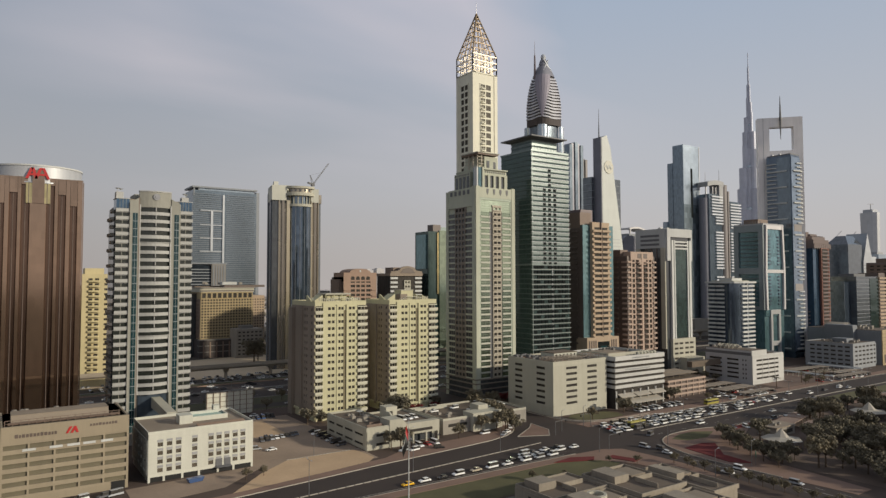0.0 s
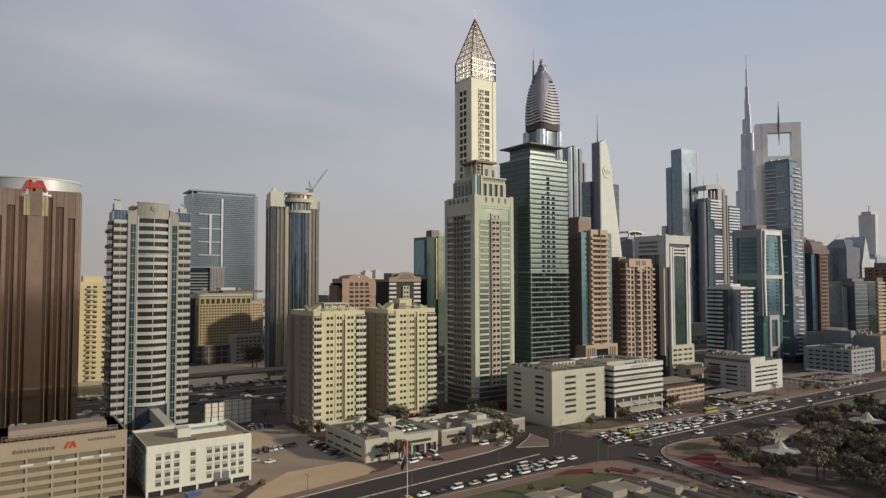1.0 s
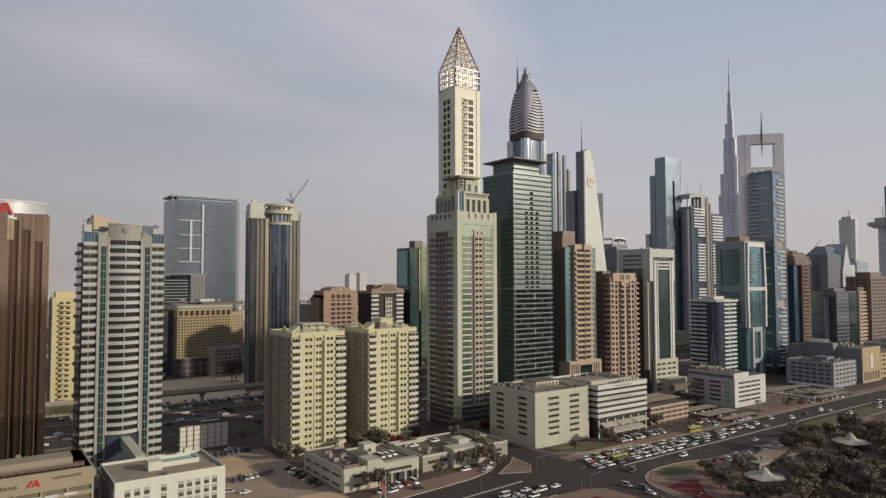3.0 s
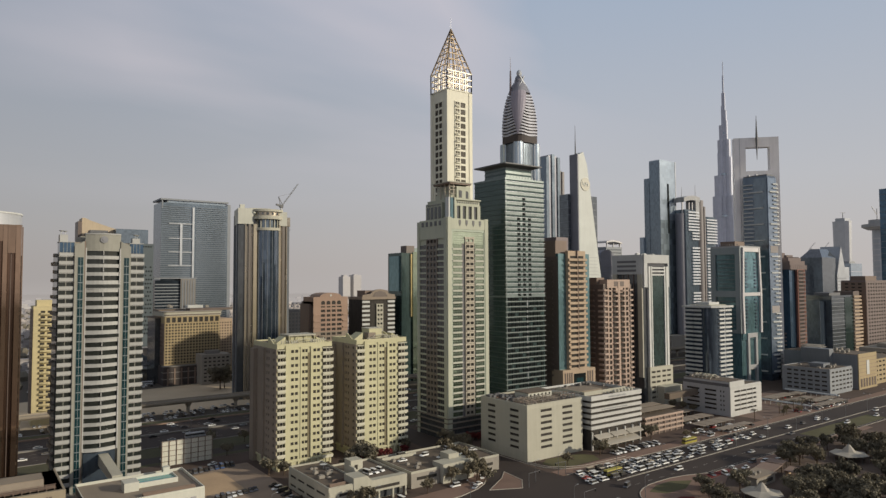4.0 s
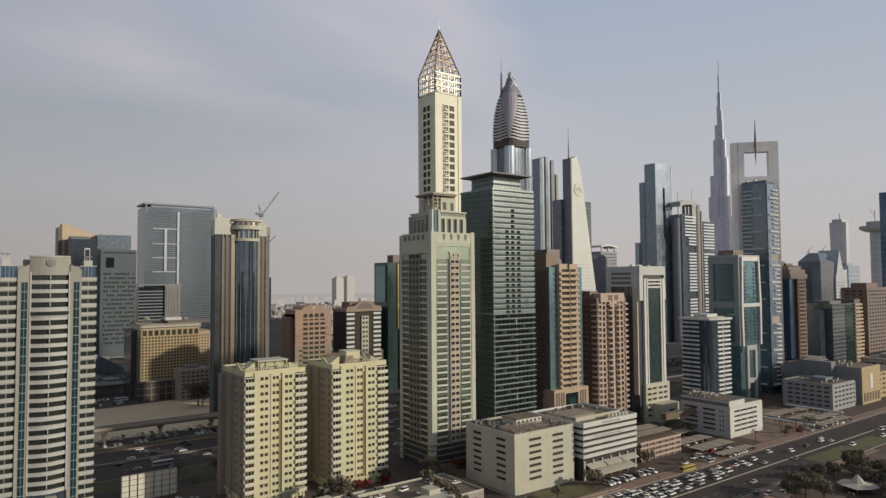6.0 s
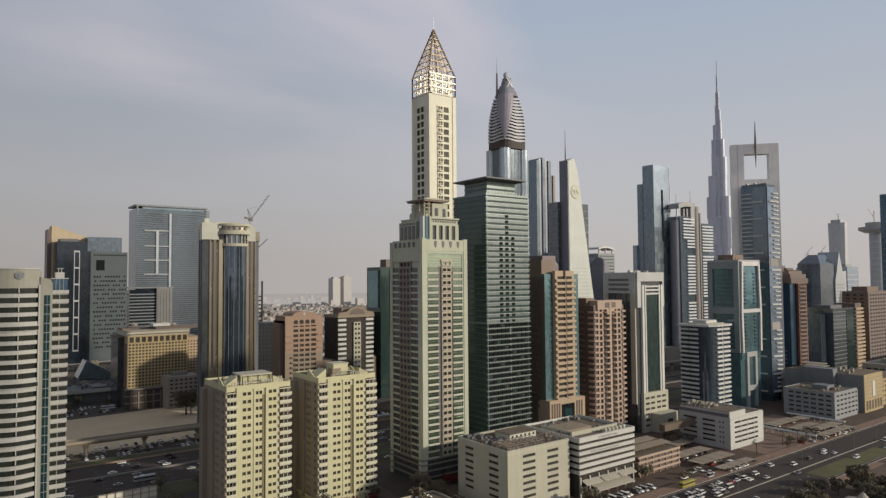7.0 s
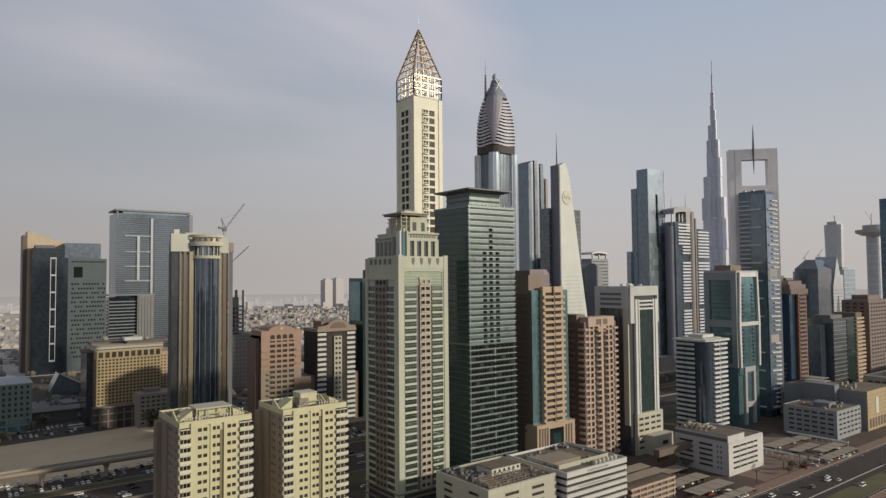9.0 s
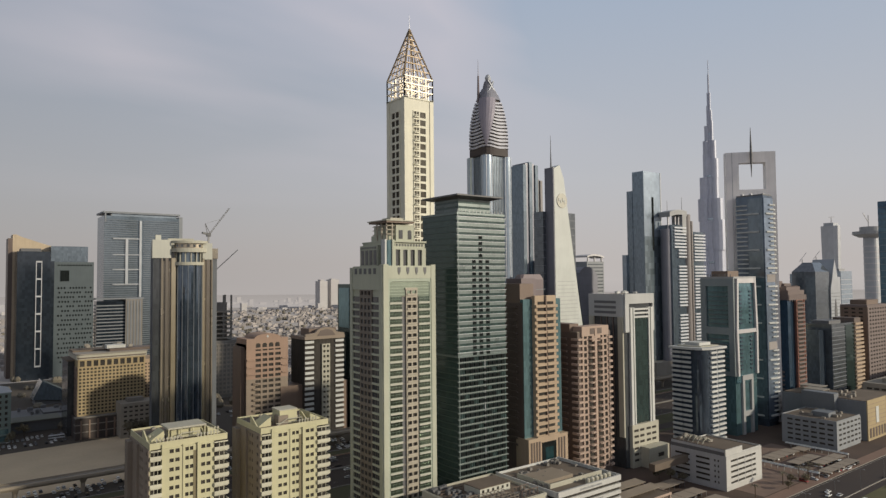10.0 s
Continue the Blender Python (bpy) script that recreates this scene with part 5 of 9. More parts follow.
def white_frame_tower():
    W, D, H = 31.0, 28.0, 113.0
    b = thing("office_tower", "white framed office tower with a tall dark green glass panel", "tower", 430.6, 326.2)
    part("wall", box(0, W, 0, D, 0, H - 1), "glass_dark", b)
    part("glass_panel", box(9, 25, -1.0, 0, 28, 97), "glass_green", b, "tall dark green glass panel")
    for a, c in ((5.0, 7.2), (8.2, 9.4), (24.4, 25.8), (27.0, 29.4)):
        part("fin", box(a, c, -1.8, 0, 27, 104), "white", b)
    part("top_frame", box(0.0, W, -1.6, 3, 106.5, H), "dull_white", b)
    part("top_frame", box(0.0, 4, -1.5, 3, 88, 106.5), "dull_white", b)
    part("top_frame", box(29.6, W, -1.5, 3, 88, 106.5), "dull_white", b)
    repeat("band", box(8.8, 25.0, -1.7, -0.2, 0, 1.2), "white", b, [(0, 0, z) for z in (97, 99.6, 102.2)])
    part("base", box(4.0, W + 1.2, -2.4, 9, 0, 27.5), "offwhite", b)
    part("annex", box(12, W + 3, -9, -2.5, 0, 13), "offwhite", b)
    part("annex_window", box(22, 28, -9.15, -8.95, 6, 8.5), "glass_window", b)
    w = box(-2.2, 2.2, -2.55, -2.35, 0, 1.5).mesh("window", "glass_window")
    for k in range(6):
        for u in (8, 14, 21, 27):
            part("window", w, "", b, loc=(u, 0, 4 + k * 3.8))
    # shaded flank: pale top storey over dark glass
    part("flank_frame", box(-1.2, 0, 0, D, 98, H), "dull_white", b)
    part("flank_frame", box(-1.2, 0, 0, 4, 20, 98), "offwhite", b)
    part("flank_frame", box(-1.2, 0, D - 4, D, 20, 98), "offwhite", b)
    repeat("flank_slot", box(-1.35, -1.15, 5, D - 5, 0, 1.7), "dark_grey", b, [(0, 0, z) for z in (100, 103.4, 106.8)])
    repeat("flank_rib", box(-0.5, 0, 0, 0.6, 20, 98), "dark_brown", b, [(0, y, 0) for y in (8, 13, 18)])
    roof_units(b, 1, W, 1, D, H, 9, 8, 1.0, "white")
    part("roof", box(.3, W - .3, 3, D - .3, H - 1, H - .5), "roof_pale", b)


white_frame_tower()


def striped_block():
    W, D, H = 27.5, 25.0, 70.0
    b = thing("apartment_block", "grey-white striped apartment block with a rounded dark glass corner", "apartment block", 517.0, 323.2)
    cor = [(0, 8)] + [(8 - 8 * math.cos(math.radians(a)), 8 - 8 * math.sin(math.radians(a))) for a in range(10, 90, 10)] + [(8, 0)]
    part("wall", Mesher().prism(cor + [(W, 0), (W, D), (0, D)], 0, H), "glass_navy", b, "dark blue curtain glass")
    n, p = 19, 3.55
    f1 = Mesher().box(9.4, 17.4, -1.3, 0, 0, 1.5).box(18.2, W + .2, -1.3, 0, 0, 1.5).mesh("balcony", "white")
    f2 = Mesher().box(-1.2, 0, 9.5, 16.5, 0, 1.5).box(-1.2, 0, 17.3, D + .2, 0, 1.5).mesh("balcony", "white")
    for k in range(n):
        part("balcony", f1, "", b, loc=(0, 0, 3 + k * p))
        part("balcony", f2, "", b, loc=(0, 0, 3 + k * p))
    part("pier", box(17.4, 18.2, -0.8, 0, 0, H), "silver", b)
    part("roof_slab", Mesher().prism([(-2, 9), (1, 1), (9, -2), (W + 2, -2), (W + 2, D + 2), (-2, D + 2)], H, H + 1.6), "white", b)
    part("roof_house", box(9, 24, 8, 20, H + 1.6, H + 4.4), "white", b)
    part("roof_slab", Mesher().prism([(3, 12), (6, 5), (13, 3), (W - 1, 3), (W - 1, D - 2), (3, D - 2)], H + 1.6, H + 2.3), "offwhite", b)


striped_block()


def teal_tower():
    W, D, H = 34.0, 28.0, 122.0
    b = thing("office_tower", "grey framed tower with teal glass and tapering white front frame", "tower", 567.2, 326.0)
    part("wall", box(1, W - 1, 1, D, 0, H), "glass_teal", b, "teal curtain glass")
    # flank: grey frame, darkened in colour for its shade, round two tall panels
    m = Mesher().box(-0.9, 1, 0, 4.5, 46, H).box(-0.9, 1, D - 4.5, D, 46, H).box(-0.9, 1, 4.5, D - 4.5, H - 6, H).box(-0.9, 1, 4.5, D - 4.5, 78, 83.5).box(-0.9, 1, 4.5, D - 4.5, 46, 49)
    part("flank_frame", m, "slate_teal", b)
    repeat("flank_bar", box(-0.35, 1, 6, D - 6, 0, 0.5), "dark_grey", b, [(0, 0, 52 + 3.6 * k) for k in range(7)] + [(0, 0, 86 + 3.6 * k) for k in range(8)])
    # front: tapering frame
    for s in (0, 1):
        pts = [(1.6, 46), (4.0, 46), (3.4, 80), (5.0, H), (2.8, H), (0.8, 80)]
        if s:
            pts = [(W - x, z) for x, z in reversed(pts)]
        part("front_frame", Mesher().wedge(pts, -1.4, 1.2), "portal_grey", b)
    part("front_frame", box(3.6, W - 3.6, -1.2, 1.1, 79, 82), "portal_grey", b)
    part("front_frame", box(4.6, W - 4.6, -1.2, 1.1, H - 3.6, H), "portal_grey", b)
    part("front_glass", box(2, W - 2, 0.3, 1.0, 40, H - 3.6), "glass_aqua", b)
    w = box(-1.5, 1.5, -0.2, 0.3, 0, 1.5).mesh("window", "glass_navy")
    for k in range(9):
        for z in (86, 50):
            part("window", w, "", b, loc=(9.5, 0, z + k * 3.1))
            part("window", w, "", b, loc=(24.5, 0, z + k * 3.1))
    part("lower_frame", Mesher().box(9, 12, -0.6, 1, 0, 46).box(22, 25, -0.6, 1, 0, 46).box(12, 22, -0.6, 1, 42, 46).box(12, 22, -0.6, 1, 14, 18), "grey_panel", b)
    part("roof_house", box(6, 22, 8, 22, H, H + 6), "brown", b)
    parapet(b, 0, W, 0, D, H, 1.5, 0.4, "grey_panel")
    repeat("roof_mast", box(-.2, .2, -.2, .2, 0, 2.6), "dark_grey", b, [(1, 3 + 2.4 * k, H + 1) for k in range(9)])
    part("roof", box(1, W - 1, 1, D - 1, H, H + .3), "roof_felt", b)


teal_tower()


def portal_tower():
    """Blue glass tower with white balcony blades, set slantwise in a tall grey portal with a square opening."""
    b = thing("portal_tower", "blue balconied tower in a tall grey portal with square opening", "tower", 618.5, 327.0)
    W, D, H, T = 15.5, 23.5, 191.0, 231.0
    at, turn = (-1.4, 31.0, 0), -48.1
    part("portal_pillar", box(0, 10.6, 0, 8, 0, T), "portal_stone", b, loc=at, rz=turn)
    part("portal_pillar", box(32.2, 40.4, 0, 8, 0, T), "portal_stone", b, loc=at, rz=turn)
    part("portal_beam", box(10.6, 32.2, 0, 8, 221.6, T), "portal_stone", b, loc=at, rz=turn)
    part("portal_beam", box(10.6, 32.2, 0, 8, 183, 198.4), "portal_stone", b, loc=at, rz=turn)
    part("portal_back", box(10.6, 32.2, 0.6, 7, 0, 183), "silver", b, loc=at, rz=turn)
    repeat("portal_joint", box(5.0, 5.25, -0.06, 0.2, 0, T), "louvre_grey", b, [at])[0].matrix_basis = pose(*at, 0, 0, turn)
    part("needle", Mesher().cyl(20.5, -1.2, 0.2, 209, 229, 10, 1.15).cyl(20.5, -1.2, 1.15, 229, 252, 10, 0.2), "dark_grey", b, "dark steel needle through the opening", loc=at, rz=turn)
    part("wall", box(0, W, 0, D, 0, H), "glass_navy", b, "dark blue curtain glass")
    part("front_glass", box(0.4, W + .4, -0.4, 0.2, 6, H - 2), "glass_sky", b)
    part("flank_glass", box(-0.3, 0.2, 0.6, 13, 6, H - 2), "glass_slate", b)
    p = 3.8
    fw = Mesher().prism([(3.0, 0), (3.0, -0.8), (11, -2.6), (16.6, -1.8), (16.6, 0)], 0, 1.3).mesh("balcony", "white")
    fs = Mesher().prism([(8.5, 0), (8.5, -1.0), (12.5, -2.2), (16.2, -1.6), (16.2, 0)], 0, 1.1).mesh("balcony", "white")
    sw = Mesher().prism([(0, 3.5), (0, D), (-1.5, D), (-1.8, D - 7), (-0.9, 3.5)], 0, 1.2).mesh("balcony", "white")
    ss = Mesher().prism([(0, D - 10), (0, D), (-1.5, D), (-1.7, D - 7)], 0, 1.0).mesh("balcony", "white")
    for k in range(47):
        z = 8 + k * p
        if 118 < z < 125 or 62 < z < 69:
            continue
        part("balcony", fw if k % 4 == 0 else fs, "", b, loc=(0, -0.4, z))
        part("balcony", sw if k % 4 == 0 else ss, "", b, loc=(-0.3, 0, z))
    for z0, z1 in ((118.5, 125), (62.5, 69)):
        part("tan_band", box(2.5, W + .6, -0.6, 1, z0, z1), "far_wall_dark", b)
    part("roof", box(0.3, W - .3, .3, D - .3, H, H + 1.2), "dark_grey", b)
    repeat("roof_unit", box(0, 2.2, 0, 2.0, H + 1.2, H + 2.6), "silver_pale", b, [(1.2, 18, 0), (2.0, 11, 0), (9, 4, 0)])


portal_tower()


def red_blue_tower():
    W, D, H = 30.5, 26.0, 112.0
    b = thing("apartment_tower", "blue glass apartment tower with a rust-red balcony stack and tan top", "tower", 645.6, 322.3)
    part("wall", box(0, W, 0, D, 0, H - 8), "glass_blue", b)
    part("balcony_core", box(12, 24, -2, 0, 0, H - 9), "rust", b)
    n, p = 28, 3.6
    bal = Mesher().box(11.4, 24.6, -3.2, -2.9, 0, 1.3).box(11.4, 24.6, -2.9, -2, 0, 0.2).mesh("balcony", "plum_brown")
    sid = Mesher().box(-1.2, 0, 4, 12, 0, 1.3).mesh("balcony", "plum_brown")
    gl = box(13, 23, -2.15, -1.98, 0, 1.7).mesh("window", "glass_window")
    for k in range(n):
        part("balcony", bal, "", b, loc=(0, 0, 2 + k * p))
        part("window", gl, "", b, loc=(0, 0, 3.5 + k * p))
        if k < 12:
            part("balcony", sid, "", b, loc=(0, 0, 2 + k * p))
    for z, o in ((H - 9, 0.7), (H - 5, -0.6), (H - 2, -3.0)):
        part("stepped_top", box(-o, W + o, -o - 1, D + o, z, z + 4.2), "plum_brown", b)
    repeat("top_pier", box(-.4, .4, -1.9, -1.3, -1, 4.4), "plum_brown", b, [(1 + 4.1 * k, 0.05, H - 9) for k in range(8)])
    repeat("top_tooth", box(0, 1.0, -1.0, 1.0, H + 2.15, H + 3.0), "plum_brown", b, [(3.5 + 3.4 * k, 3.4, 0) for k in range(7)])
    part("rear_house", box(4, 9, 8, 20, H + 2.0, H + 7), "plum_brown", b)
    repeat("top_notch", box(-.7, .7, -1.6, -1.3, 0, 2.4), "dark_brown", b, [(3 + 4 * k, 0.05, H - 8.4) for k in range(7)])
    part("roof_house", box(8, 20, 6, 18, H + 2.0, H + 5), "plum_brown", b)
    part("corner_trim", box(24.4, 25.6, -2.6, -1.9, 0, H - 9), "rust", b)
    part("corner_trim", box(10.6, 11.8, -2.6, -1.9, 0, H - 9), "rust", b)


red_blue_tower()


def green_step_tower():
    b = thing("office_tower", "grey and dark green glass block with a stepped tan edge", "tower", 762.0, 336.0)
    part("wall", box(0, 52, 0, 26, 0, 76), "glass_grey", b)
    part("front_panel", box(30, 49.9, -0.4, 0.1, 2, 74), "glass_green", b)
    repeat("floor_line", box(-.2, 30, -.25, 0.1, 0, 0.5), "louvre_grey", b, [(0, 0, 4 + 4 * k) for k in range(18)])
    part("wall", box(-14, 0, 6, 26, 0, 70), "glass_navy", b)
    part("flank_wall", box(-14.4, -14, 5.8, 26, 0, 71), "glass_slate", b)
    n, p = 19, 4.0
    for k in range(n):
        o = 5 - abs(k - 9) * 0.35
        part("tan_step", box(50, 66 + o, -2.0, 20, k * p + 1, k * p + 3.2), "tan", b)
    part("wall", box(51, 66, -0.5, 20, 0, 80), "dark_brown", b)
    part("roof_house", box(4, 30, 4, 20, 76, 79), "dark_grey", b)
    b2 = thing("apartment_tower", "brown brick tower with rows of dark windows", "tower", 842.0, 334.0)
    part("wall", box(0, 60, 0, 26, 0, 92), "plum_brown", b2)
    facade(b2, "f", (0, 60), [(4 + 7 * k, 8 + 7 * k) for k in range(8)], 2, 22, 4.0, 1.0, 2.8, "plum_brown", "glass_window", d=0.5, panes=False)
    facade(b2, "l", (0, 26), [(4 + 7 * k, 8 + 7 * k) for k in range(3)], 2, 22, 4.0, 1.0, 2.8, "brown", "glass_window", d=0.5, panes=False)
    part("roof_house", box(10, 40, 4, 20, 92, 97), "brown", b2)
    b3 = thing("glass_tower", "dark blue glass tower cut by the haze", "tower", 1022.0, 344.0)
    part("wall", box(0, 46, 0, 40, 0, 216), "glass_blue", b3)
    repeat("floor_line", ring_band(46, 40, 0.3, 0, 0.5), "dark_grey", b3, [(0, 0, 8 * k) for k in range(1, 27)])
    part("roof_house", box(8, 30, 8, 30, 216, 222), "dark_grey", b3)


green_step_tower()


# ---- towers beyond the highway ----
def lattice_tower():
    """The slender gilded tower with an open pyramid of trusses on top."""
    W, D, H = 30.4, 27.5, 281.0
    b = thing("hotel_tower", "slender pale gold hotel tower topped by an open lattice pyramid", "tower", 391.2, 522.0)
    part("wall", box(0, W, 0, D, 0, H), "gold_stone", b)
    n, p = 33, 7.0
    z0 = 40.0
    facade(b, "f", (9.0, 23.0), [(9.6, 14.8), (16.0, 22.0)], z0, n, p, 1.0, 6.0, "gold_stone", "glass_amber", d=0.7)
    bal = Mesher().prism([(9.2, 0), (9.6, -1.3), (11, -1.8), (13, -1.8), (14.6, -1.2), (15, 0)], 0, 1.1)
    repeat("balcony", bal, "gold_stone", b, [(0, -0.6, z0 + k * p + 0.9) for k in range(n)])
    repeat("loggia_frame", Mesher().box(9.6, 14.8, -0.62, -0.3, 2.2, 2.6).box(12.0, 12.4, -0.6, -0.2, 0.6, 5.0), "gold_stone", b, [(0, 0, z0 + k * p + 1.0) for k in range(n)])
    facade(b, "l", (7.0, 20.0), [(7.8, 13.0), (14.2, 19.4)], z0, n, p, 0.9, 6.0, "gold_stone", "glass_amber", d=0.7)
    for k in (0, 1):
        part("corner_pier", box(-0.5 + k * (W - 3), 3.5 + k * (W - 3), -0.6, 3, 0, H + 1), "gold_stone", b)
    part("corner_pier", box(-0.6, 1, D - 4, D + .3, 0, H + 1), "gold_stone", b)
    part("roof", box(-0.6, W + .6, -0.6, D + .6, H, H + 1.2), "gold_stone", b)
    # cage of square bays, then the pyramid
    cz = [H + 1.2, H + 7.2, H + 13.2, H + 19.6]
    nx = 4
    cage = Mesher()
    for z in cz[1:]:
        for (p0, q0) in (((0, 0), (W, 0)), ((W, 0), (W, D)), ((W, D), (0, D)), ((0, D), (0, 0))):
            cage.bar((*p0, z), (*q0, z), 0.95)
    for k in range(nx + 1):
        for xy in ((W * k / nx, 0), (W * k / nx, D), (0, D * k / nx), (W, D * k / nx)):
            cage.bar((*xy, cz[0] - 1), (*xy, cz[-1]), 0.9)
    part("lattice_cage", cage, "gold_metal", b, "gilded square-bayed steel cage")
    inner = Mesher()
    for k in range(3):
        for j in range(3):
            inner.bar((7 + 8 * k, 6.5 + 7 * j, cz[0]), (7 + 8 * k, 6.5 + 7 * j, cz[-1] + 8), 0.6)
    for z in cz[1:]:
        inner.bar((7, 6.5, z), (23, 6.5, z), 0.6).bar((7, 20.5, z), (23, 20.5, z), 0.6).bar((7, 6.5, z), (7, 20.5, z), 0.6).bar((23, 6.5, z), (23, 20.5, z), 0.6)
    part("inner_frame", inner, "gold_metal", b)
    top = Vector((W / 2, D / 2, 348.0))
    zb = cz[-1]
    pyr = Mesher()
    for k in range(nx + 1):
        for xy in ((W * k / nx, 0), (W * k / nx, D), (0, D * k / nx), (W, D * k / nx)):
            corner = k in (0, nx)
            end = Vector((*xy, zb)).lerp(top, 1.0 if corner else (0.80 if k == 2 else 0.55))
            pyr.bar((*xy, zb), tuple(end), 1.1 if corner else 0.65)
    for f in (0.14, 0.28, 0.42, 0.55, 0.67, 0.78, 0.88):
        c = [tuple(Vector((x, y, zb)).lerp(top, f)) for x, y in ((0, 0), (W, 0), (W, D), (0, D))]
        for i in range(4):
            pyr.bar(c[i], c[(i + 1) % 4], 0.65)
    part("lattice_pyramid", pyr, "gold_dark", b, "open gilded pyramid of trusses")
    part("spire_tip", Mesher().cyl(W / 2, D / 2, 1.3, 341, 348.5, 8, 0.3), "gold_dark", b)
    part("mast", Mesher().cyl(W / 2, D / 2, 0.25, 348, 361, 6, 0.08), "steel", b)


lattice_tower()


def petal_tower():
    """Blue ribbed shaft under a pointed, banded bud with smooth mauve leaves."""
    b = thing("hotel_tower", "blue ribbed tower with pointed banded bud top and mauve petals", "tower", 502.0, 538.5)
    R = 16.4

    def ring(r, z, n=32, sq=3.2):
        out = []
        for i in range(n):
            a = 2 * math.pi * i / n
            c, s = math.cos(a), math.sin(a)
            k = (abs(c) ** sq + abs(s) ** sq) ** (-1 / sq)
            out.append((r * k * c, r * k * s * 0.9, z))
        return out
    part("shaft", Mesher().loft([ring(R - 1.5, 0), ring(R - 1.5, 246)]), "glass_slate", b)
    for a in range(4):
        c, s = math.cos(math.pi / 4 + a * math.pi / 2), math.sin(math.pi / 4 + a * math.pi / 2)
        lobe = part("corner_lobe", Mesher().cyl(0, 0, 5.2, 0, 241.5, 18), "glass_haze", b, "rounded pale blue glass corner", loc=(12.2 * (1 if c > 0 else -1), 10.6 * (1 if s > 0 else -1), 0))
        repeat("lobe_fin", Mesher().cyl(0, 0, 0.3, 0, 241.5, 6), "silver_pale", lobe, [(5.2 * math.cos(q), 5.2 * math.sin(q), 0) for q in [math.pi * k / 4 for k in range(8)]])
    for t in ring(R - 1.3, 0, 48):
        part("mullion", Mesher().cyl(0, 0, 0.24, 0, 241.5, 6), "louvre_grey", b, loc=(t[0], t[1], 0))
    part("collar", Mesher().loft([ring(R + 1.0, 241.5), ring(R + 1.0, 249)]), "umber", b, "dark brown collar")

    def prof(z):
        f = max(0.0, min(1.0, (z - 248) / 66.0))
        return (R + 1.0) * (1 - f ** 2.1) ** 0.80 + 2.2 * f
    part("bud_core", Mesher().loft([ring(prof(248 + 3.3 * k) - 1.0, 248 + 3.3 * k) for k in range(20)]), "umber", b)
    part("bud_tip", Mesher().loft([ring(prof(z) + 0.6, z) for z in (298, 301, 304, 307, 310)]), "slate_panel", b, "dark folded tip of the bud")
    for k in range(14):
        z = 248.5 + 3.4 * k
        lift = [1.7 * math.sin(4 * math.pi * i / 32) ** 2 for i in range(32)]
        lo = [(x, y, q + d) for (x, y, q), d in zip(ring(prof(z) + 0.4, z), lift)]
        hi = [(x, y, q + d) for (x, y, q), d in zip(ring(prof(z + 1.7) + 0.4, z + 1.7), lift)]
        part("floor_band", Mesher().loft([lo, hi]), "bud_band", b)
    # smooth petals on the corners
    for q in (0, 2):
        rows = []
        base = math.radians(225 + 90 * q)
        for k in range(13):
            z = 250 + 4.1 * k
            f = k / 12
            half = 0.03 + 0.75 * f ** 1.15
            row = []
            for j in range(7):
                a = base + half * (j / 3 - 1)
                c, s = math.cos(a), math.sin(a)
                kk = (abs(c) ** 3.2 + abs(s) ** 3.2) ** (-1 / 3.2)
                r = prof(z) + 1.5
                row.append((r * kk * c, r * kk * s * 0.9, z))
            rows.append(row)
        m = Mesher()
        m.v = [p for r in rows for p in r] + [(p[0] * 0.9, p[1] * 0.9, p[2]) for r in rows for p in r]
        o = 13 * 7
        for k in range(12):
            for j in range(6):
                i = k * 7 + j
                m.f += [(i, i + 1, i + 8, i + 7), (o + i + 7, o + i + 8, o + i + 1, o + i)]
            m.f += [(k * 7, k * 7 + 7, o + k * 7 + 7, o + k * 7), (k * 7 + 6, o + k * 7 + 6, o + k * 7 + 13, k * 7 + 13)]
        part("petal", m, "petal_metal", b, "smooth mauve metal petal")
    part("finial", Mesher().loft([ring(5.4, 306, 16, 2), ring(5.6, 312, 16, 2), ring(4.2, 317, 16, 2), ring(1.2, 320, 16, 2)]), "slate_panel", b)
    fold = Mesher()
    for s in (-1, 1):
        fold.bar((-6 * s, -6, 304), (3.5 * s, -4, 318), 1.6, 0.8).bar((6, -6 * s, 304), (4, 3.5 * s, 318), 1.6, 0.8)
    part("crossed_ribs", fold, "silver", b)
    part("orb", Mesher().loft([ring(0.6, 317, 12, 2), ring(2.8, 319, 12, 2), ring(3.2, 321, 12, 2), ring(2.4, 323.5, 12, 2), ring(0.4, 325, 12, 2)]), "silver", b)
    part("mast", Mesher().cyl(-11, 2, 1.4, 295, 322, 8, 0.8).cyl(-11, 2, 0.35, 322, 338, 6, 0.1), "mauve", b, "slim mast with a blade")


petal_tower()


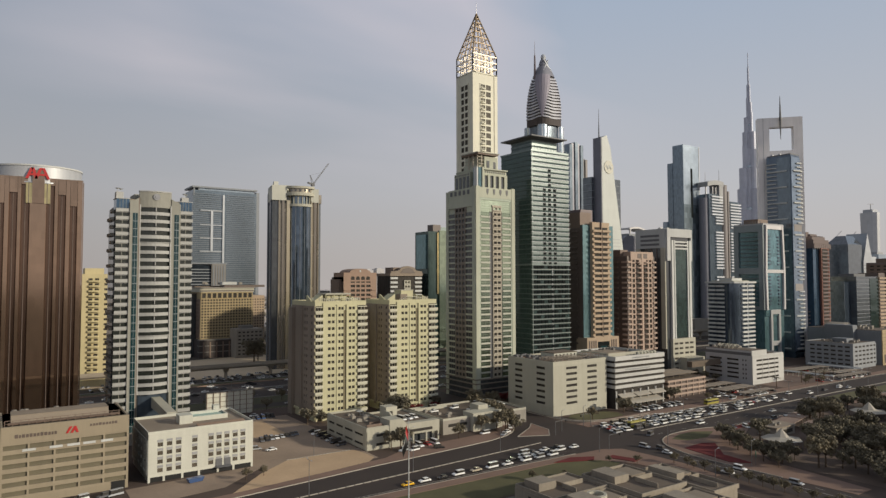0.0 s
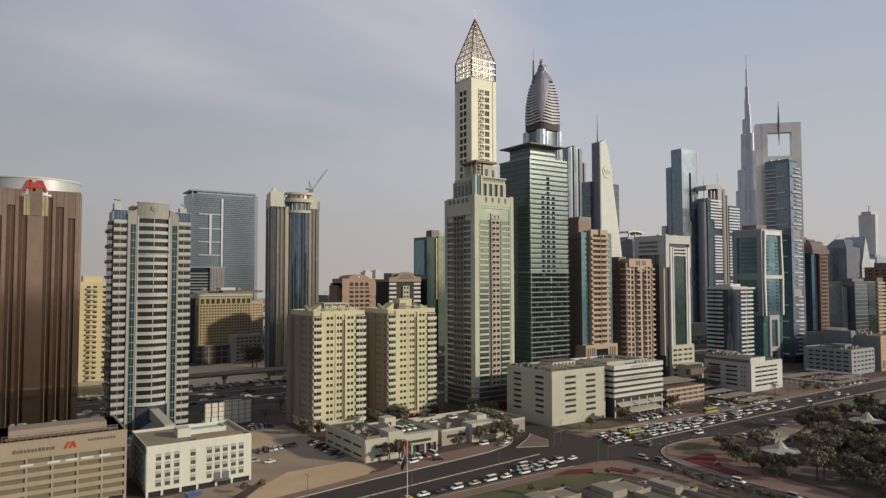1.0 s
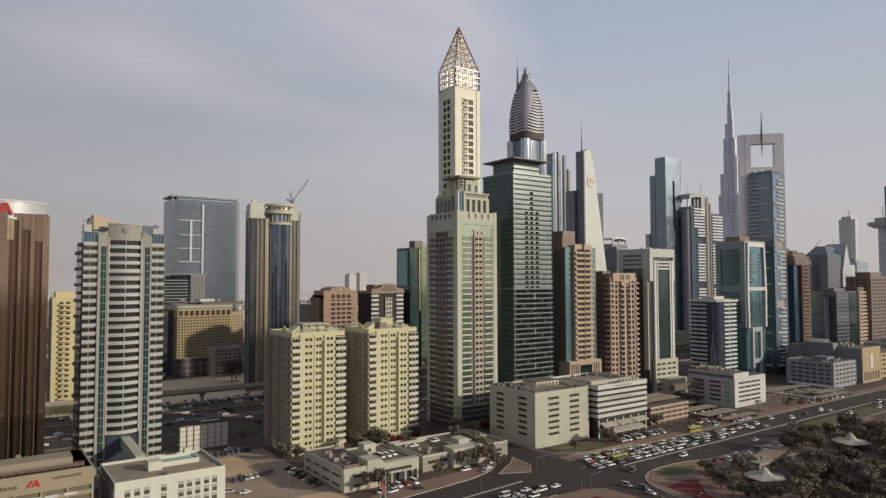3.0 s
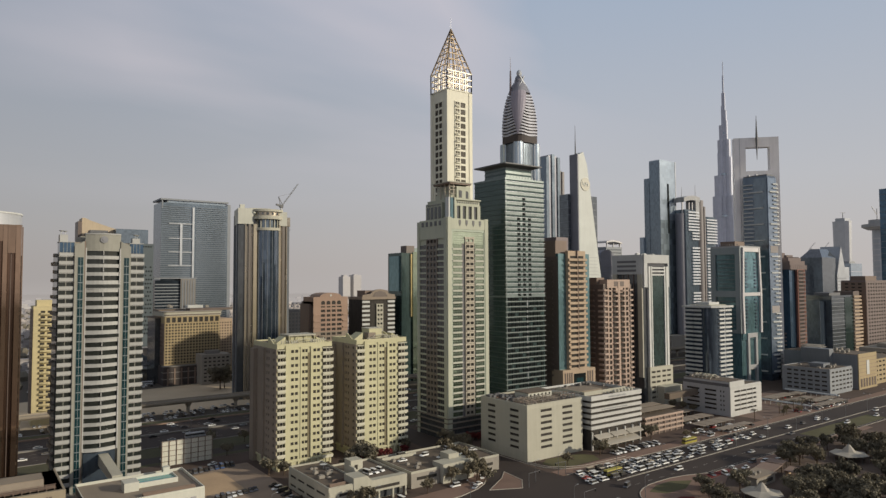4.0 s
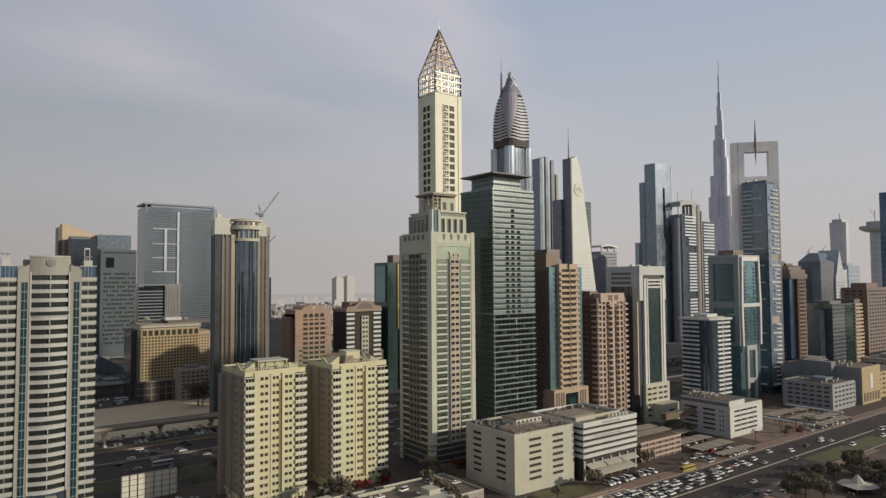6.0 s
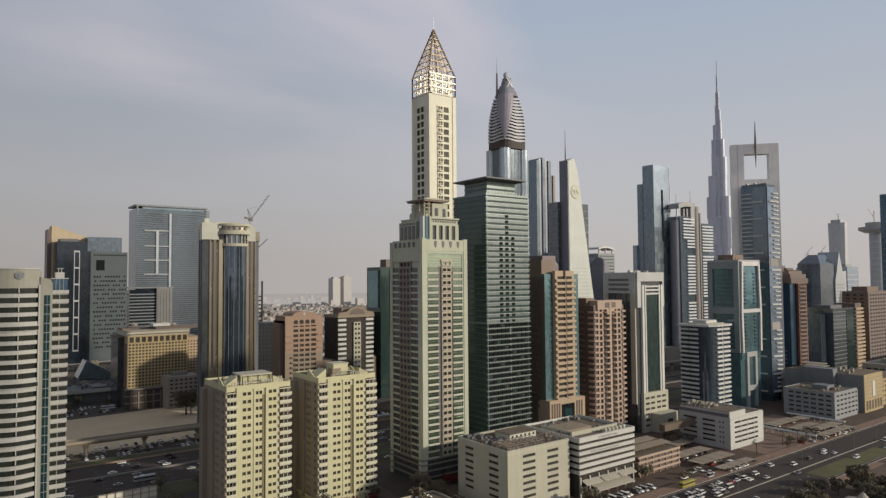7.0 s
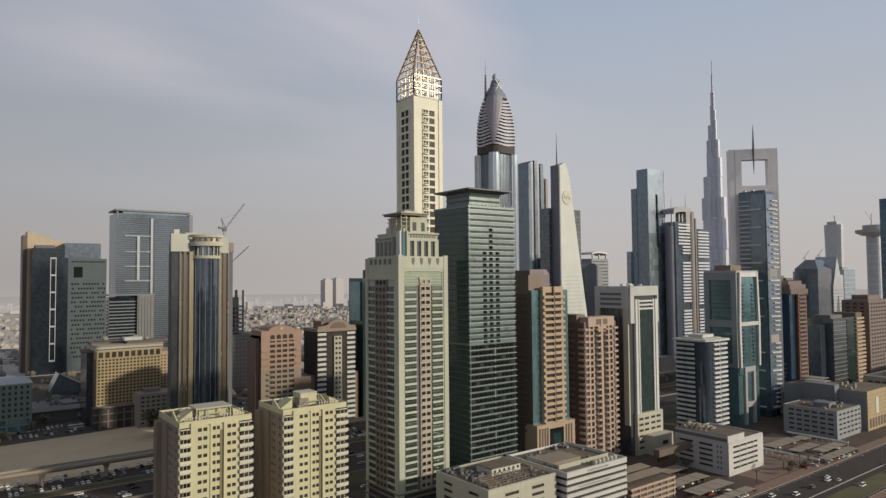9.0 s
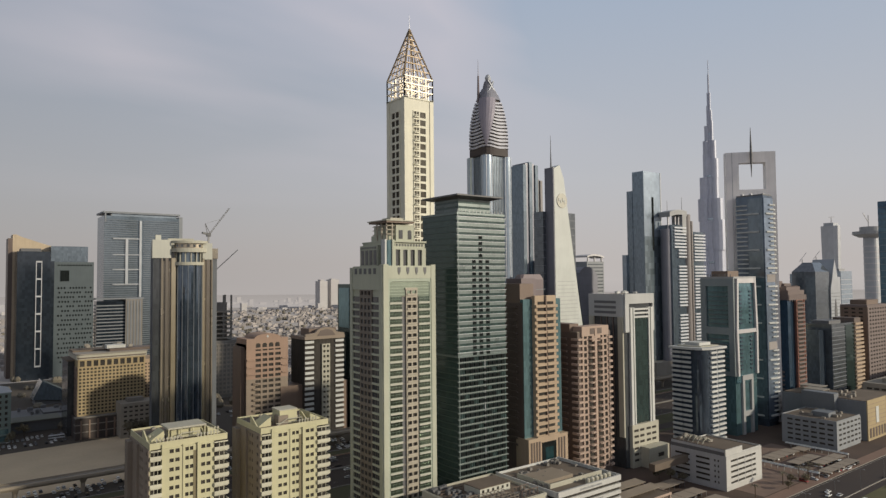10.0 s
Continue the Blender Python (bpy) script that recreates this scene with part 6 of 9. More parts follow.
def sail_tower():
    b = thing("office_tower", "pale slab tower with a slanting edge, round emblem and mast", "tower", 574.3, 520.0)
    part("wall", Mesher().wedge([(0, 0), (52, 0), (14.5, 226), (8.5, 240), (0, 236)], 0, 11), "ivory", b)
    part("dark_edge", box(-0.9, 0.4, 0.4, 12.5, 0, 237), "slate_panel", b)
    part("emblem_ring", Mesher().cyl(0, 0, 7.6, 0, 0.6, 28), "emblem_bronze", b, "round dull metal emblem disc").matrix_basis = pose(11.0, 0.05, 203, 90)
    repeat("emblem_bar", box(-.6, .6, -1.0, -0.65, -1.8, 1.8), "ivory", b, [(6.7 + 2.6 * k, 0, 203 + .8 * (-1) ** k) for k in range(4)])
    part("flank", box(-5.0, 44, 11.5, 25, 0, 192), "glass_grey", b, "blue-grey glass block behind")
    repeat("floor_line", box(-5.1, 44.1, 11.4, 25.1, 0, 0.35), "louvre_grey", b, [(0, 0, 8 * k) for k in range(1, 24)])
    for k in range(30):
        z = 6 + 3.9 * k
        part("window_strip", box(3, 48 - z * 0.165, -0.15, 0.05, z, z + 0.7), "dull_white", b)
    part("mast", Mesher().cyl(2, 6, 0.8, 236, 252, 8, 0.5).cyl(2, 6, 0.45, 252, 271, 6, 0.15), "dark_grey", b, "thin dark mast")


sail_tower()


def blue_slab_tower():
    b = thing("glass_tower", "tall pale blue glass slab tower with a lower shoulder", "tower", 746.5, 536.0)
    part("wall", box(0, 34, 0, 16, 0, 251), "glass_haze", b)
    # thin sheet of darker glass puts the flank's shade into its colour
    part("shaded_flank", box(-0.3, 0.2, 0, 16, 0, 250), "glass_slate", b)
    part("shoulder", box(-1, 20, 16, 24, 0, 228), "glass_slate", b)
    part("shoulder", box(-4, 10, 24, 30, 0, 150), "glass_haze", b)
    part("pale_edge", box(33.4, 34.4, -0.4, 16, 0, 251), "silver_pale", b)
    # sheet over the lower front: dim, broken reflections put into its colour
    part("lower_face", box(0.1, 33.3, -0.25, 0.1, 20, 172), "glass_mottled", b, "lower front sheet of panes, coloured like dim broken reflections")
    part("slot", box(15.8, 18.6, -0.7, 0.1, 155, 220), "glass_hole", b, "narrow dark upright slot")
    part("low_wing", box(0, 52, -14, -1, 0, 22), "concrete_pale", b)


blue_slab_tower()


def arch_pair():
    b = thing("twin_tower", "pair of pale banded towers joined by a curved grey arch", "tower", 762.0, 520.0)
    part("dark_bay", Mesher().cyl(16, 8, 6.2, 0, 181, 20), "slate_panel", b)
    part("wall", box(16, 44, 0, 24, 0, 186), "glass_slate", b)
    part("slab", Mesher().cyl(51.5, 4, 6.2, 0, 200, 20), "slab_mauve", b, "tall rounded mauve-grey shaft")
    part("slab_edge", box(57.4, 60, -1, 20, 0, 192), "slab_mauve", b)
    part("wall", box(63, 88, 2, 22, 0, 179), "glass_slate", b)
    gaps = (18, 19, 33, 34)
    wide, short = box(20, 44.6, -1.8, 2, 0, 1.9), box(28, 44.6, -1.8, 2, 0, 1.9)
    repeat("floor_band", wide, "band_white", b, [(0, 0, 8 + 3.95 * k) for k in range(45) if k not in gaps and (k < 8 or k > 37)])
    repeat("floor_band", short, "band_white", b, [(0, 0, 8 + 3.95 * k) for k in range(8, 38) if k not in gaps])
    repeat("floor_band", box(65, 90, 0.2, 22, 0, 1.9), "band_white", b, [(0, 0, 8 + 3.95 * k) for k in range(43) if k not in (18, 33)])
    pts = [(12 + 36 * k / 12, 195 + 10 * math.sin(math.pi * (0.22 + 0.46 * k / 12))) for k in range(13)]
    part("arch", Mesher().loft([[(x, -1, z - 6), (x, 14, z - 6), (x, 14, z), (x, -1, z)] for x, z in pts]), "grey_panel", b, "curved grey roof arch")
    part("arch_leg", box(38, 46.5, -0.9, 14, 176, 199), "grey_panel", b)
    repeat("loggia_post", box(0, 1.4, 0, 1.4, 181, 196), "portal_grey", b, [(14, 3, 0), (24, 0, 0), (31, 0, 0)])
    for x, h in ((20, 216), (51, 222), (68, 192)):
        part("mast", Mesher().cyl(x, 8, 0.7, 170, h, 6, 0.2), "steel", b)


arch_pair()


def needle_skyscraper():
    """The stepped needle on the skyline, far off."""
    b = thing("skyscraper", "immense silvery stepped needle skyscraper far off in haze", "skyscraper", 2070.0, 1229.0)
    steps = [(0, 110, 62), (110, 205, 57), (205, 300, 50), (300, 370, 43), (370, 440, 36), (440, 500, 30), (500, 560, 23), (560, 610, 17), (610, 660, 11), (660, 720, 6.5), (720, 780, 3.2), (780, 826, 1.4)]
    for i, (z0, z1, r) in enumerate(steps):
        m = Mesher()
        for k in range(3):
            a = math.radians(120 * k + 20)
            rr = r * (1.0 if (i + k) % 3 else 0.8)
            zt = z1 + (16 if (i + k) % 3 == 0 and z1 < 700 else 0)
            m.cyl(rr * 0.55 * math.cos(a), rr * 0.55 * math.sin(a), rr * 0.42, z0 - 2, zt, 12)
        m.cyl(0, 0, r * 0.5, z0, z1 + 4, 14)
        part("setback", m, "needle_grey", b)
    for z in (160, 300, 440, 580):
        r = [s for s in steps if s[0] <= z <= s[1]][0][2]
        part("dark_band", Mesher().cyl(0, 0, r * 0.52, z, z + 7, 18), "glass_haze", b)


needle_skyscraper()


def far_towers():
    b = thing("glass_tower", "dark ribbed twin tower behind the pointed one", "tower", 780.0, 778.0)
    for k, (x, h) in enumerate(((0, 296), (6.5, 299), (13, 301), (19.5, 299), (26, 297), (32, 276), (37, 274))):
        part("rib", box(x, x + (6.2 if k < 5 else 4.6), -2 + (k % 2) * 2, 28, 0, h), "slab_mauve" if k > 4 else "slate_panel" if k % 2 else "glass_slate", b)
    part("base_block", box(20, 60, -20, -4, 0, 150), "glass_haze", b)
    b = thing("glass_tower", "slim curved silver tower under construction in haze", "tower", 1945.0, 819.0)
    part("wall", Mesher().loft([[(15 * math.cos(a * .524) * s, 22 * math.sin(a * .524) * s, z) for a in range(12)] for z, s in ((0, 1.15), (120, 1.0), (250, 1.1))]), "silver_pale", b)
    part("crown", box(-12, 20, -12, 12, 250, 258), "silver", b)
    part("crane_mast", Mesher().bar((6, 0, 250), (6, 0, 275), 1.4).bar((-8, 0, 273), (24, 0, 275), 1.2), "steel", b)
    b = thing("observation_tower", "round tower with a broad disc top, unfinished and hazy", "tower", 1626.0, 610.0)
    part("shaft", Mesher().cyl(0, 0, 14, 0, 205, 24), "silver", b)
    part("disc", Mesher().cyl(-4, 0, 20, 200, 206, 28, 32).cyl(-4, 0, 32, 206, 212, 28).cyl(0, 0, 20, 212, 222, 20), "grey_panel", b)
    repeat("floor_ring", Mesher().cyl(0, 0, 14.5, 0, 2.2, 24), "portal_grey", b, [(0, 0, 12 * k) for k in range(1, 16)])
    part("crane_mast", Mesher().bar((-10, 0, 220), (-10, 0, 246), 1.2).bar((-10, 0, 232), (-26, 4, 250), 1.0), "steel", b)
    b = thing("glass_tower", "dark hip-roofed tower with a white pointed gable facade", "tower", 1110.0, 500.0)
    part("wall", box(0, 46, 0, 34, 0, 128), "glass_grey", b)
    part("hip_roof", Mesher().prism(rect(0, 46, 0, 34), 128, 142, rect(14, 40, 10, 24)), "glass_grey", b)
    part("gable", Mesher().wedge([(46, 0), (78, 0), (78, 100), (62, 147), (46, 100)], -2, 30), "silver", b, "pale pointed gable")
    repeat("gable_line", box(47, 77, -2.3, -1.9, 0, 1.0), "louvre_grey", b, [(0, 0, 6 + 5.2 * k) for k in range(18)])
    part("gable_slit", Mesher().wedge([(58, 20), (66, 20), (66, 70), (62, 86), (58, 70)], -2.6, -1.8), "dark_grey", b)
    b = thing("office_block", "dark slate office block with a curved roof, in haze", "office block", 749.0, 640.0)
    part("wall", box(0, 36, 0, 24, 0, 124), "slate_panel", b)
    part("curved_roof", Mesher().wedge([(0, 124), (36, 124), (34, 128), (28, 133), (20, 137), (10, 137), (3, 133), (0, 129)], 0, 24), "slate_panel", b)
    repeat("floor_line", box(-.2, 36.2, -.3, 24, 0, 0.5), "louvre_grey", b, [(0, 0, 8 * k) for k in range(1, 15)])
    b = thing("apartment_tower", "pale banded tower with an arched crown, in haze", "tower", 834.0, 700.0)
    part("wall", box(0, 38, 0, 26, 0, 146), "office_slate", b)
    repeat("window_band", box(2, 36, -.25, .1, 0, 1.6), "glass_grey", b, [(0, 0, 6 + 5 * k) for k in range(28)])
    pts = [(38 * k / 10, 149 + 8 * math.sin(math.pi * (0.25 + 0.55 * k / 10))) for k in range(11)]
    part("arched_crown", Mesher().loft([[(x, -1, z - 2.5), (x, 24, z - 2.5), (x, 24, z), (x, -1, z)] for x, z in pts]), "portal_grey", b)
    repeat("crown_post", box(-.8, .8, 0, 2, 146, 152), "portal_grey", b, [(3, 0, 0), (18, 0, 0), (34, 0, 0)])
    b = thing("office_block", "mauve-grey rounded office block beyond the highway", "office block", 514.0, 508.0)
    part("wall", Mesher().prism([(0, 10), (0, 2), (2, 0), (30, 0), (32, 2), (32, 10)], 0, 122), "mauve", b)
    part("roof_cap", Mesher().prism([(0, 10), (0, 2), (2, 0), (30, 0), (32, 2), (32, 10)], 122, 127, [(4, 9), (4, 4), (6, 2), (28, 2), (30, 4), (30, 9)]), "mauve", b)
    repeat("floor_line", box(-.2, 32.2, -.25, 10, 0, 0.6), "louvre_grey", b, [(0, 0, 7 * k) for k in range(1, 17)])
    r = random.Random(11)
    for x, y, w, d, h, mt in ((640, 700, 34, 30, 150, "glass_haze"), (700, 760, 50, 30, 120, "silver"), (690, 640, 26, 26, 132, "glass_navy"), (900, 560, 40, 30, 120, "glass_haze"),
                              (1250, 560, 60, 40, 110, "silver"), (1330, 600, 50, 40, 125, "glass_haze"), (1450, 620, 46, 40, 118, "silver"), (1420, 480, 60, 40, 92, "silver_pale"), (1700, 700, 60, 40, 130, "glass_haze"),
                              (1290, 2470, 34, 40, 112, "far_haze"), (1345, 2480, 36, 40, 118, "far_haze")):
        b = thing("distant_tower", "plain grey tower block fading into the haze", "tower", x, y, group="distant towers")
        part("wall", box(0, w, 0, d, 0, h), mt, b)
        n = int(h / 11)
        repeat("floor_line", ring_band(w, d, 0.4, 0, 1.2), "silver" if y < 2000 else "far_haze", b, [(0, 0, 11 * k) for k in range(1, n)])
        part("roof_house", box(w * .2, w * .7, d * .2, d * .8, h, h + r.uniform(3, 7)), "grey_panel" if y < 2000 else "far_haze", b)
    for x, y, z in ((1270, 590, 110), (1440, 640, 118), (330, 1750, 60), (735, 690, 120)):
        b = thing("tower_crane", "thin dark tower crane on a distant building site", "crane", x, y, 0, group="distant cranes")
        part("mast", Mesher().bar((0, 0, 0), (0, 0, z + 40), 1.0), "steel", b)
        part("jib", Mesher().bar((-10, 0, z + 36), (30, 6, z + 52), 0.7), "steel", b)


far_towers()


def blue_drum_tower():
    """Dark glass tower with a drum of blue glass between pale shoulders, and a crane on its roof."""
    W, D, H = 38.8, 24.0, 146.0
    b = thing("office_tower", "dark blue glass tower with a curved central drum and pale shoulders", "tower", 190.0, 532.0, 0, -12)
    part("wall", box(0, W, 1, D, 0, H - 1), "glass_dark", b)
    part("edge_strip", box(0, 5.0, -0.2, 1, 0, H - 3), "glass_dark", b)
    # slim pale fins that frame the drum on either side
    for a, c, y, mt in ((5.0, 6.4, -1.2, "shoulder_tan"), (7.6, 10.0, -2.0, "shoulder_dark"), (11.4, 14.6, -2.6, "shoulder_gold"), (31.6, 33.4, -1.8, "shoulder_gold"), (34.2, 37.0, -1.6, "shoulder_dark"), (37.6, W, -0.8, "shoulder_tan")):
        part("shoulder", Mesher().prism([(a, 1), (a, y + .5), (a + .4, y), (c - .4, y), (c, y + .5), (c, 1)], 0, H - 6), mt, b)
    for a in (6.4, 10.0, 33.4):
        part("bright_strip", box(a, a + 1.0, -0.8, 1, 0, H - 8), "shoulder_tan", b)
    cx, r = 23.2, 9.2
    arc = lambda k, q, y=1.0: [(cx + r * k * math.cos(math.radians(a)), y + 6.4 * q * math.sin(math.radians(a))) for a in range(180, 361, 12)]
    drum = part("drum_glass", Mesher().prism(arc(1, 1), 0, H - 11), "glass_drum", b, "curved blue mirror glass")
    for a in range(192, 360, 24):
        c, s = math.cos(math.radians(a)), math.sin(math.radians(a))
        part("drum_mullion", Mesher().cyl(cx + r * c, 1 + 6.4 * s, 0.22, 0, H - 11, 6), "louvre_grey", drum)
    part("drum_ring", Mesher().prism(arc(1.14, 1.18), H - 11, H - 8.8), "offwhite", b)
    part("drum_top", Mesher().prism(arc(.86, .86), H - 8.8, H - 2), "glass_slate", b)
    repeat("gallery_column", box(-.35, .35, -.35, .35, H - 8.8, H - 2), "offwhite", b, [(x, y, 0) for x, y in arc(.98, .98)[::2]])
    part("drum_ring", Mesher().prism(arc(1.3, 1.34), H - 2, H + 0.8), "offwhite", b)
    part("upper_gallery", Mesher().prism(arc(1.05, 1.05), H + .8, H + 4.2), "shoulder_tan", b)
    repeat("gallery_window", box(-.8, .8, -.2, .2, H + 1.6, H + 3.4), "glass_dark", b, [(x, y, 0) for x, y in arc(1.07, 1.07)[3:-3:2]])
    part("roof_ring", Mesher().prism(arc(1.34, 1.3), H + 4.2, H + 6.0), "offwhite", b)
    # pale top blocks over both shoulders
    part("parapet_block", box(-.4, 11.5, -1.6, D, H - 6, H + 6.6), "office_cream", b, "cream top block over the shoulder")
    part("parapet_block", box(32.0, W - .4, -1.8, D - 6, H - 7, H + 4.5), "office_cream", b, "cream top block over the shoulder")
    part("parapet_block", box(11.5, 32, 6, D, H - 1, H + 6.8), "office_cream", b)
    part("roof_house", box(1.6, 5.2, 2, 8, H + 6.6, H + 10), "office_cream", b)
    part("roof_house", box(10, 27, 10, 20, H + 6.8, H + 8.2), "offwhite", b)
    part("flank_rib", box(-0.8, 0, 3, 6, 0, H - 6), "louvre_grey", b)
    part("flank_rib", box(-0.8, 0, D - 3, D, 0, H + 2), "louvre_grey", b)
    # narrow rear stair tower
    part("rear_tower", box(W - .5, W + 4.5, 14, D + 4, 0, H - 6), "louvre_grey", b)
    part("rear_top", box(W - 1, W + 5, 13, D + 4, H - 6, H + 1.5), "shoulder_tan", b)
    c = thing("tower_crane", "luffing tower crane standing on a roof", "crane", 233.0, 549.0, 150.5)
    mast = part("mast", Mesher().bar((0, 0, 0), (0, 0, 9), 1.2), "steel", c)
    jib = Mesher()
    for s in (-.45, .45):
        jib.bar((s, 0, 7.4), (17 + s, 4, 29), 0.28)
    for k in range(10):
        f, g = k / 10, (k + .5) / 10
        jib.bar((17 * f - .45, 4 * f, 7.4 + 21.6 * f), (17 * g + .45, 4 * g, 7.4 + 21.6 * g), 0.2)
    part("jib", jib, "dark_grey", mast, "raised lattice jib")
    part("cabin", box(-1.4, 1.4, -1.2, 1.2, 6.4, 9.2), "dark_grey", c)
    part("a_frame", Mesher().bar((-1, 0, 9), (-2.5, 0, 16), 0.4).bar((1, 0, 9), (-2.5, 0, 16), 0.4).bar((-2.5, 0, 16), (10, 2.4, 20), 0.15), "dark_grey", c)
    part("counter_jib", Mesher().bar((0, 0, 8), (-5, -1, 9), 1.4), "dark_grey", c)


blue_drum_tower()


def hotel_slab():
    b = thing("hotel_block", "long beige hotel block with many small windows, half in shadow", "hotel", 162.5, 648.0)
    part("wall", box(0, 50, 0, 40, 0, 64), "beige", b)
    part("top_frame", box(-1, 51, -1, 40, 62, 66), "offwhite", b)
    facade(b, "f", (0, 50), [(1.0 + 2.7 * k, 2.7 + 2.7 * k) for k in range(18)], 18, 14, 2.68, 0.6, 2.15, "beige", "glass_window", d=0.5, panes=False)
    facade(b, "f", (0, 50), [(1.4 + 4.9 * k, 4.8 + 4.9 * k) for k in range(10)], 55.5, 1, 6.5, 0.8, 5.4, "beige", "glass_window", d=0.6)
    # side away from the sun: its shade is put into a darker brown
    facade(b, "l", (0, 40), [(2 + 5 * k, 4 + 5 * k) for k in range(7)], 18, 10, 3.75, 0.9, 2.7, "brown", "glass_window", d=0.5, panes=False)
    part("base", box(-2, 52, -6, 40, 0, 17), "umber", b)
    repeat("base_ledge", box(-2.3, 52.3, -6.5, 0, 0, 0.7), "concrete", b, [(0, 0, z) for z in (5.4, 11.2, 16.6)])
    repeat("column", box(-.6, .6, -6.6, -6, 0, 15), "brown", b, [(2 + 6 * k, 0, 0) for k in range(9)])
    part("wing", box(50, 64, 6, 38, 0, 58), "tan", b)
    facade(b, "f", (50, 64), [(51.3 + 2.6 * k, 52.7 + 2.6 * k) for k in range(5)], 18, 14, 2.68, 0.7, 2.0, "tan", "glass_window", d=0.5, shift=6.0)
    part("roof_frame", box(24, 64, 6, 20, 66.4, 68.6), "dark_brown", b)
    part("roof_slab", box(22, 36, 6, 16, 69, 71.5), "white", b)
    part("roof_wing", box(-1, 24, 18, 39, 66, 67.6), "roof_felt", b)
    part("cornice", box(-1.6, 51.6, -1.8, 40, 65.6, 66.4), "concrete_pale", b)
    # flat dark band stands for the shade of a recess below the cornice
    part("recess_band", box(-0.6, 50.6, -1.06, -0.9, 62.6, 63.6), "dark_brown", b)
    roof_units(b, 2, 48, 3, 36, 69, 8, 92, 1.4)
    part("wing", box(-5, 0, 14, 44, 0, 60), "glass_dark", b)
    part("wing_roof", box(-6, 0, 13, 45, 60, 61), "roof_felt", b)
    s = thing("office_block", "small plain grey office block with window slots", "office block", 190.0, 626.0)
    part("wall", box(0, 26, 0, 20, 0, 27), "concrete_pale", s)
    facade(s, "f", (0, 26), [(2 + 4 * k, 4.4 + 4 * k) for k in range(6)], 2, 7, 3.4, 0.9, 2.3, "concrete_pale", "glass_window", d=0.4)
    part("roof_house", box(6, 18, 6, 14, 27, 30), "concrete", s)


hotel_slab()


def arched_blocks():
    b = thing("apartment_block", "rounded-top terracotta apartment block with square windows", "apartment block", 257.0, 536.0)
    W = 33.0
    part("wall", box(0, W, 0, 24, 0, 76), "dark_brown", b)
    cols = [(7.0, 11.2), (12.6, 16.2), (17.4, 21.2), (22.6, 27.0)]
    facade(b, "f", (0, W), cols, 2, 12, 4.0, 0.8, 3.0, "dust_brown", "glass_window", d=0.7)
    facade(b, "f", (0, W), cols, 50, 6, 4.0, 0.8, 3.0, "terracotta", "glass_window", d=0.8)
    repeat("ledge", Mesher().box(0.2, 6.4, -1.5, -.5, 0, 1.2).box(W - 5, W - .2, -1.5, -.5, 0, 1.2), "terracotta", b, [(0, 0, z) for z in (53, 58.4, 63.8)])
    repeat("balcony", Mesher().prism([(4.4, -.6), (4.6, -1.9), (6, -2.3), (8.6, -2.3), (10, -1.9), (10.2, -.6)], 0, 1.1), "dust_brown", b, [(0, 0, 2 + 4 * k) for k in range(12)])
    part("roof_diamond", Mesher().wedge([(W / 2 - 1, 81.4), (W / 2, 80.2), (W / 2 + 1, 81.4), (W / 2, 82.6)], -1.05, -0.85), "white", b)
    pts = [(0, 72), (W, 72), (W, 80)] + [(W / 2 + 10.5 * math.cos(math.radians(a)), 80 + 3.6 * math.sin(math.radians(a))) for a in range(0, 181, 20)] + [(0, 80)]
    part("curved_top", Mesher().wedge(pts, -0.9, 20), "terracotta", b)
    repeat("arch_window", Mesher().wedge([(0, 0), (3.6, 0), (3.6, 2.2), (2.8, 3.2), (.8, 3.2), (0, 2.2)], -1.0, -0.85), "glass_window", b, [(7.2 + 5.1 * k, 0, 73.4) for k in range(4)])
    part("side_bay", box(-3, 0, 3, 20, 0, 74), "brown", b)
    b = thing("office_block", "dark block with white stripes and a small arched pediment", "office block", 302.0, 531.0)
    W = 34.0
    part("wall", box(0, W, 0, 25, 0, 77), "glass_window", b)
    n, p = 19, 4.0
    repeat("stripe", box(0, 7.5, -1.0, 0, 0, 1.9), "white", b, [(0, 0, 2 + p * k) for k in range(n)])
    repeat("stripe", box(W - 7.5, W, -1.0, 0, 0, 1.9), "white", b, [(0, 0, 2 + p * k) for k in range(n)])
    facade(b, "f", (14.5, 21.5), [(15.5, 17.4), (18.6, 20.5)], 1, 18, 4.0, 1.2, 3.0, "offwhite", "glass_window", d=1.2)
    part("cornice", box(-0.6, W + .6, -1.4, 25, 77, 79.4), "dust_brown", b)
    ped = [(0, 79.4), (W, 79.4), (W, 81.2), (28, 82.0)] + [(18 + 9 * math.cos(math.radians(a)), 82 + 4.2 * math.sin(math.radians(a))) for a in range(10, 171, 20)] + [(8, 82.0), (0, 81.2)]
    part("pediment", Mesher().wedge(ped, -1.4, 1), "dust_brown", b)
    part("pediment_panel", Mesher().wedge([(10, 79.6), (26, 79.6), (23, 83.6), (18, 84.8), (13, 83.6)], -1.7, -1.3), "dark_brown", b)
    part("roof_house", box(6, 30, 5, 20, 79.4, 85), "brown", b)
    b = thing("glass_tower", "dark green mirrored tower with gilded corner", "tower", 344.0, 531.0)
    part("wall", box(0, 34, 0, 24, 0, 120), "glass_green", b)
    part("gilt_strip", box(9.6, 11.5, -1.2, 0, 60, 119), "glass_gold", b)
    part("bay", box(11.5, 26, -2.0, 0, 0, 121), "glass_mint", b)
    part("notch", box(-1.2, 0, 3, 20, 84, 117), "glass_teal", b)
    part("roof_house", box(8, 17, 4, 14, 120, 127), "dark_brown", b)
    part("roof_house", box(18, 30, 6, 18, 120, 125), "green_panel", b)
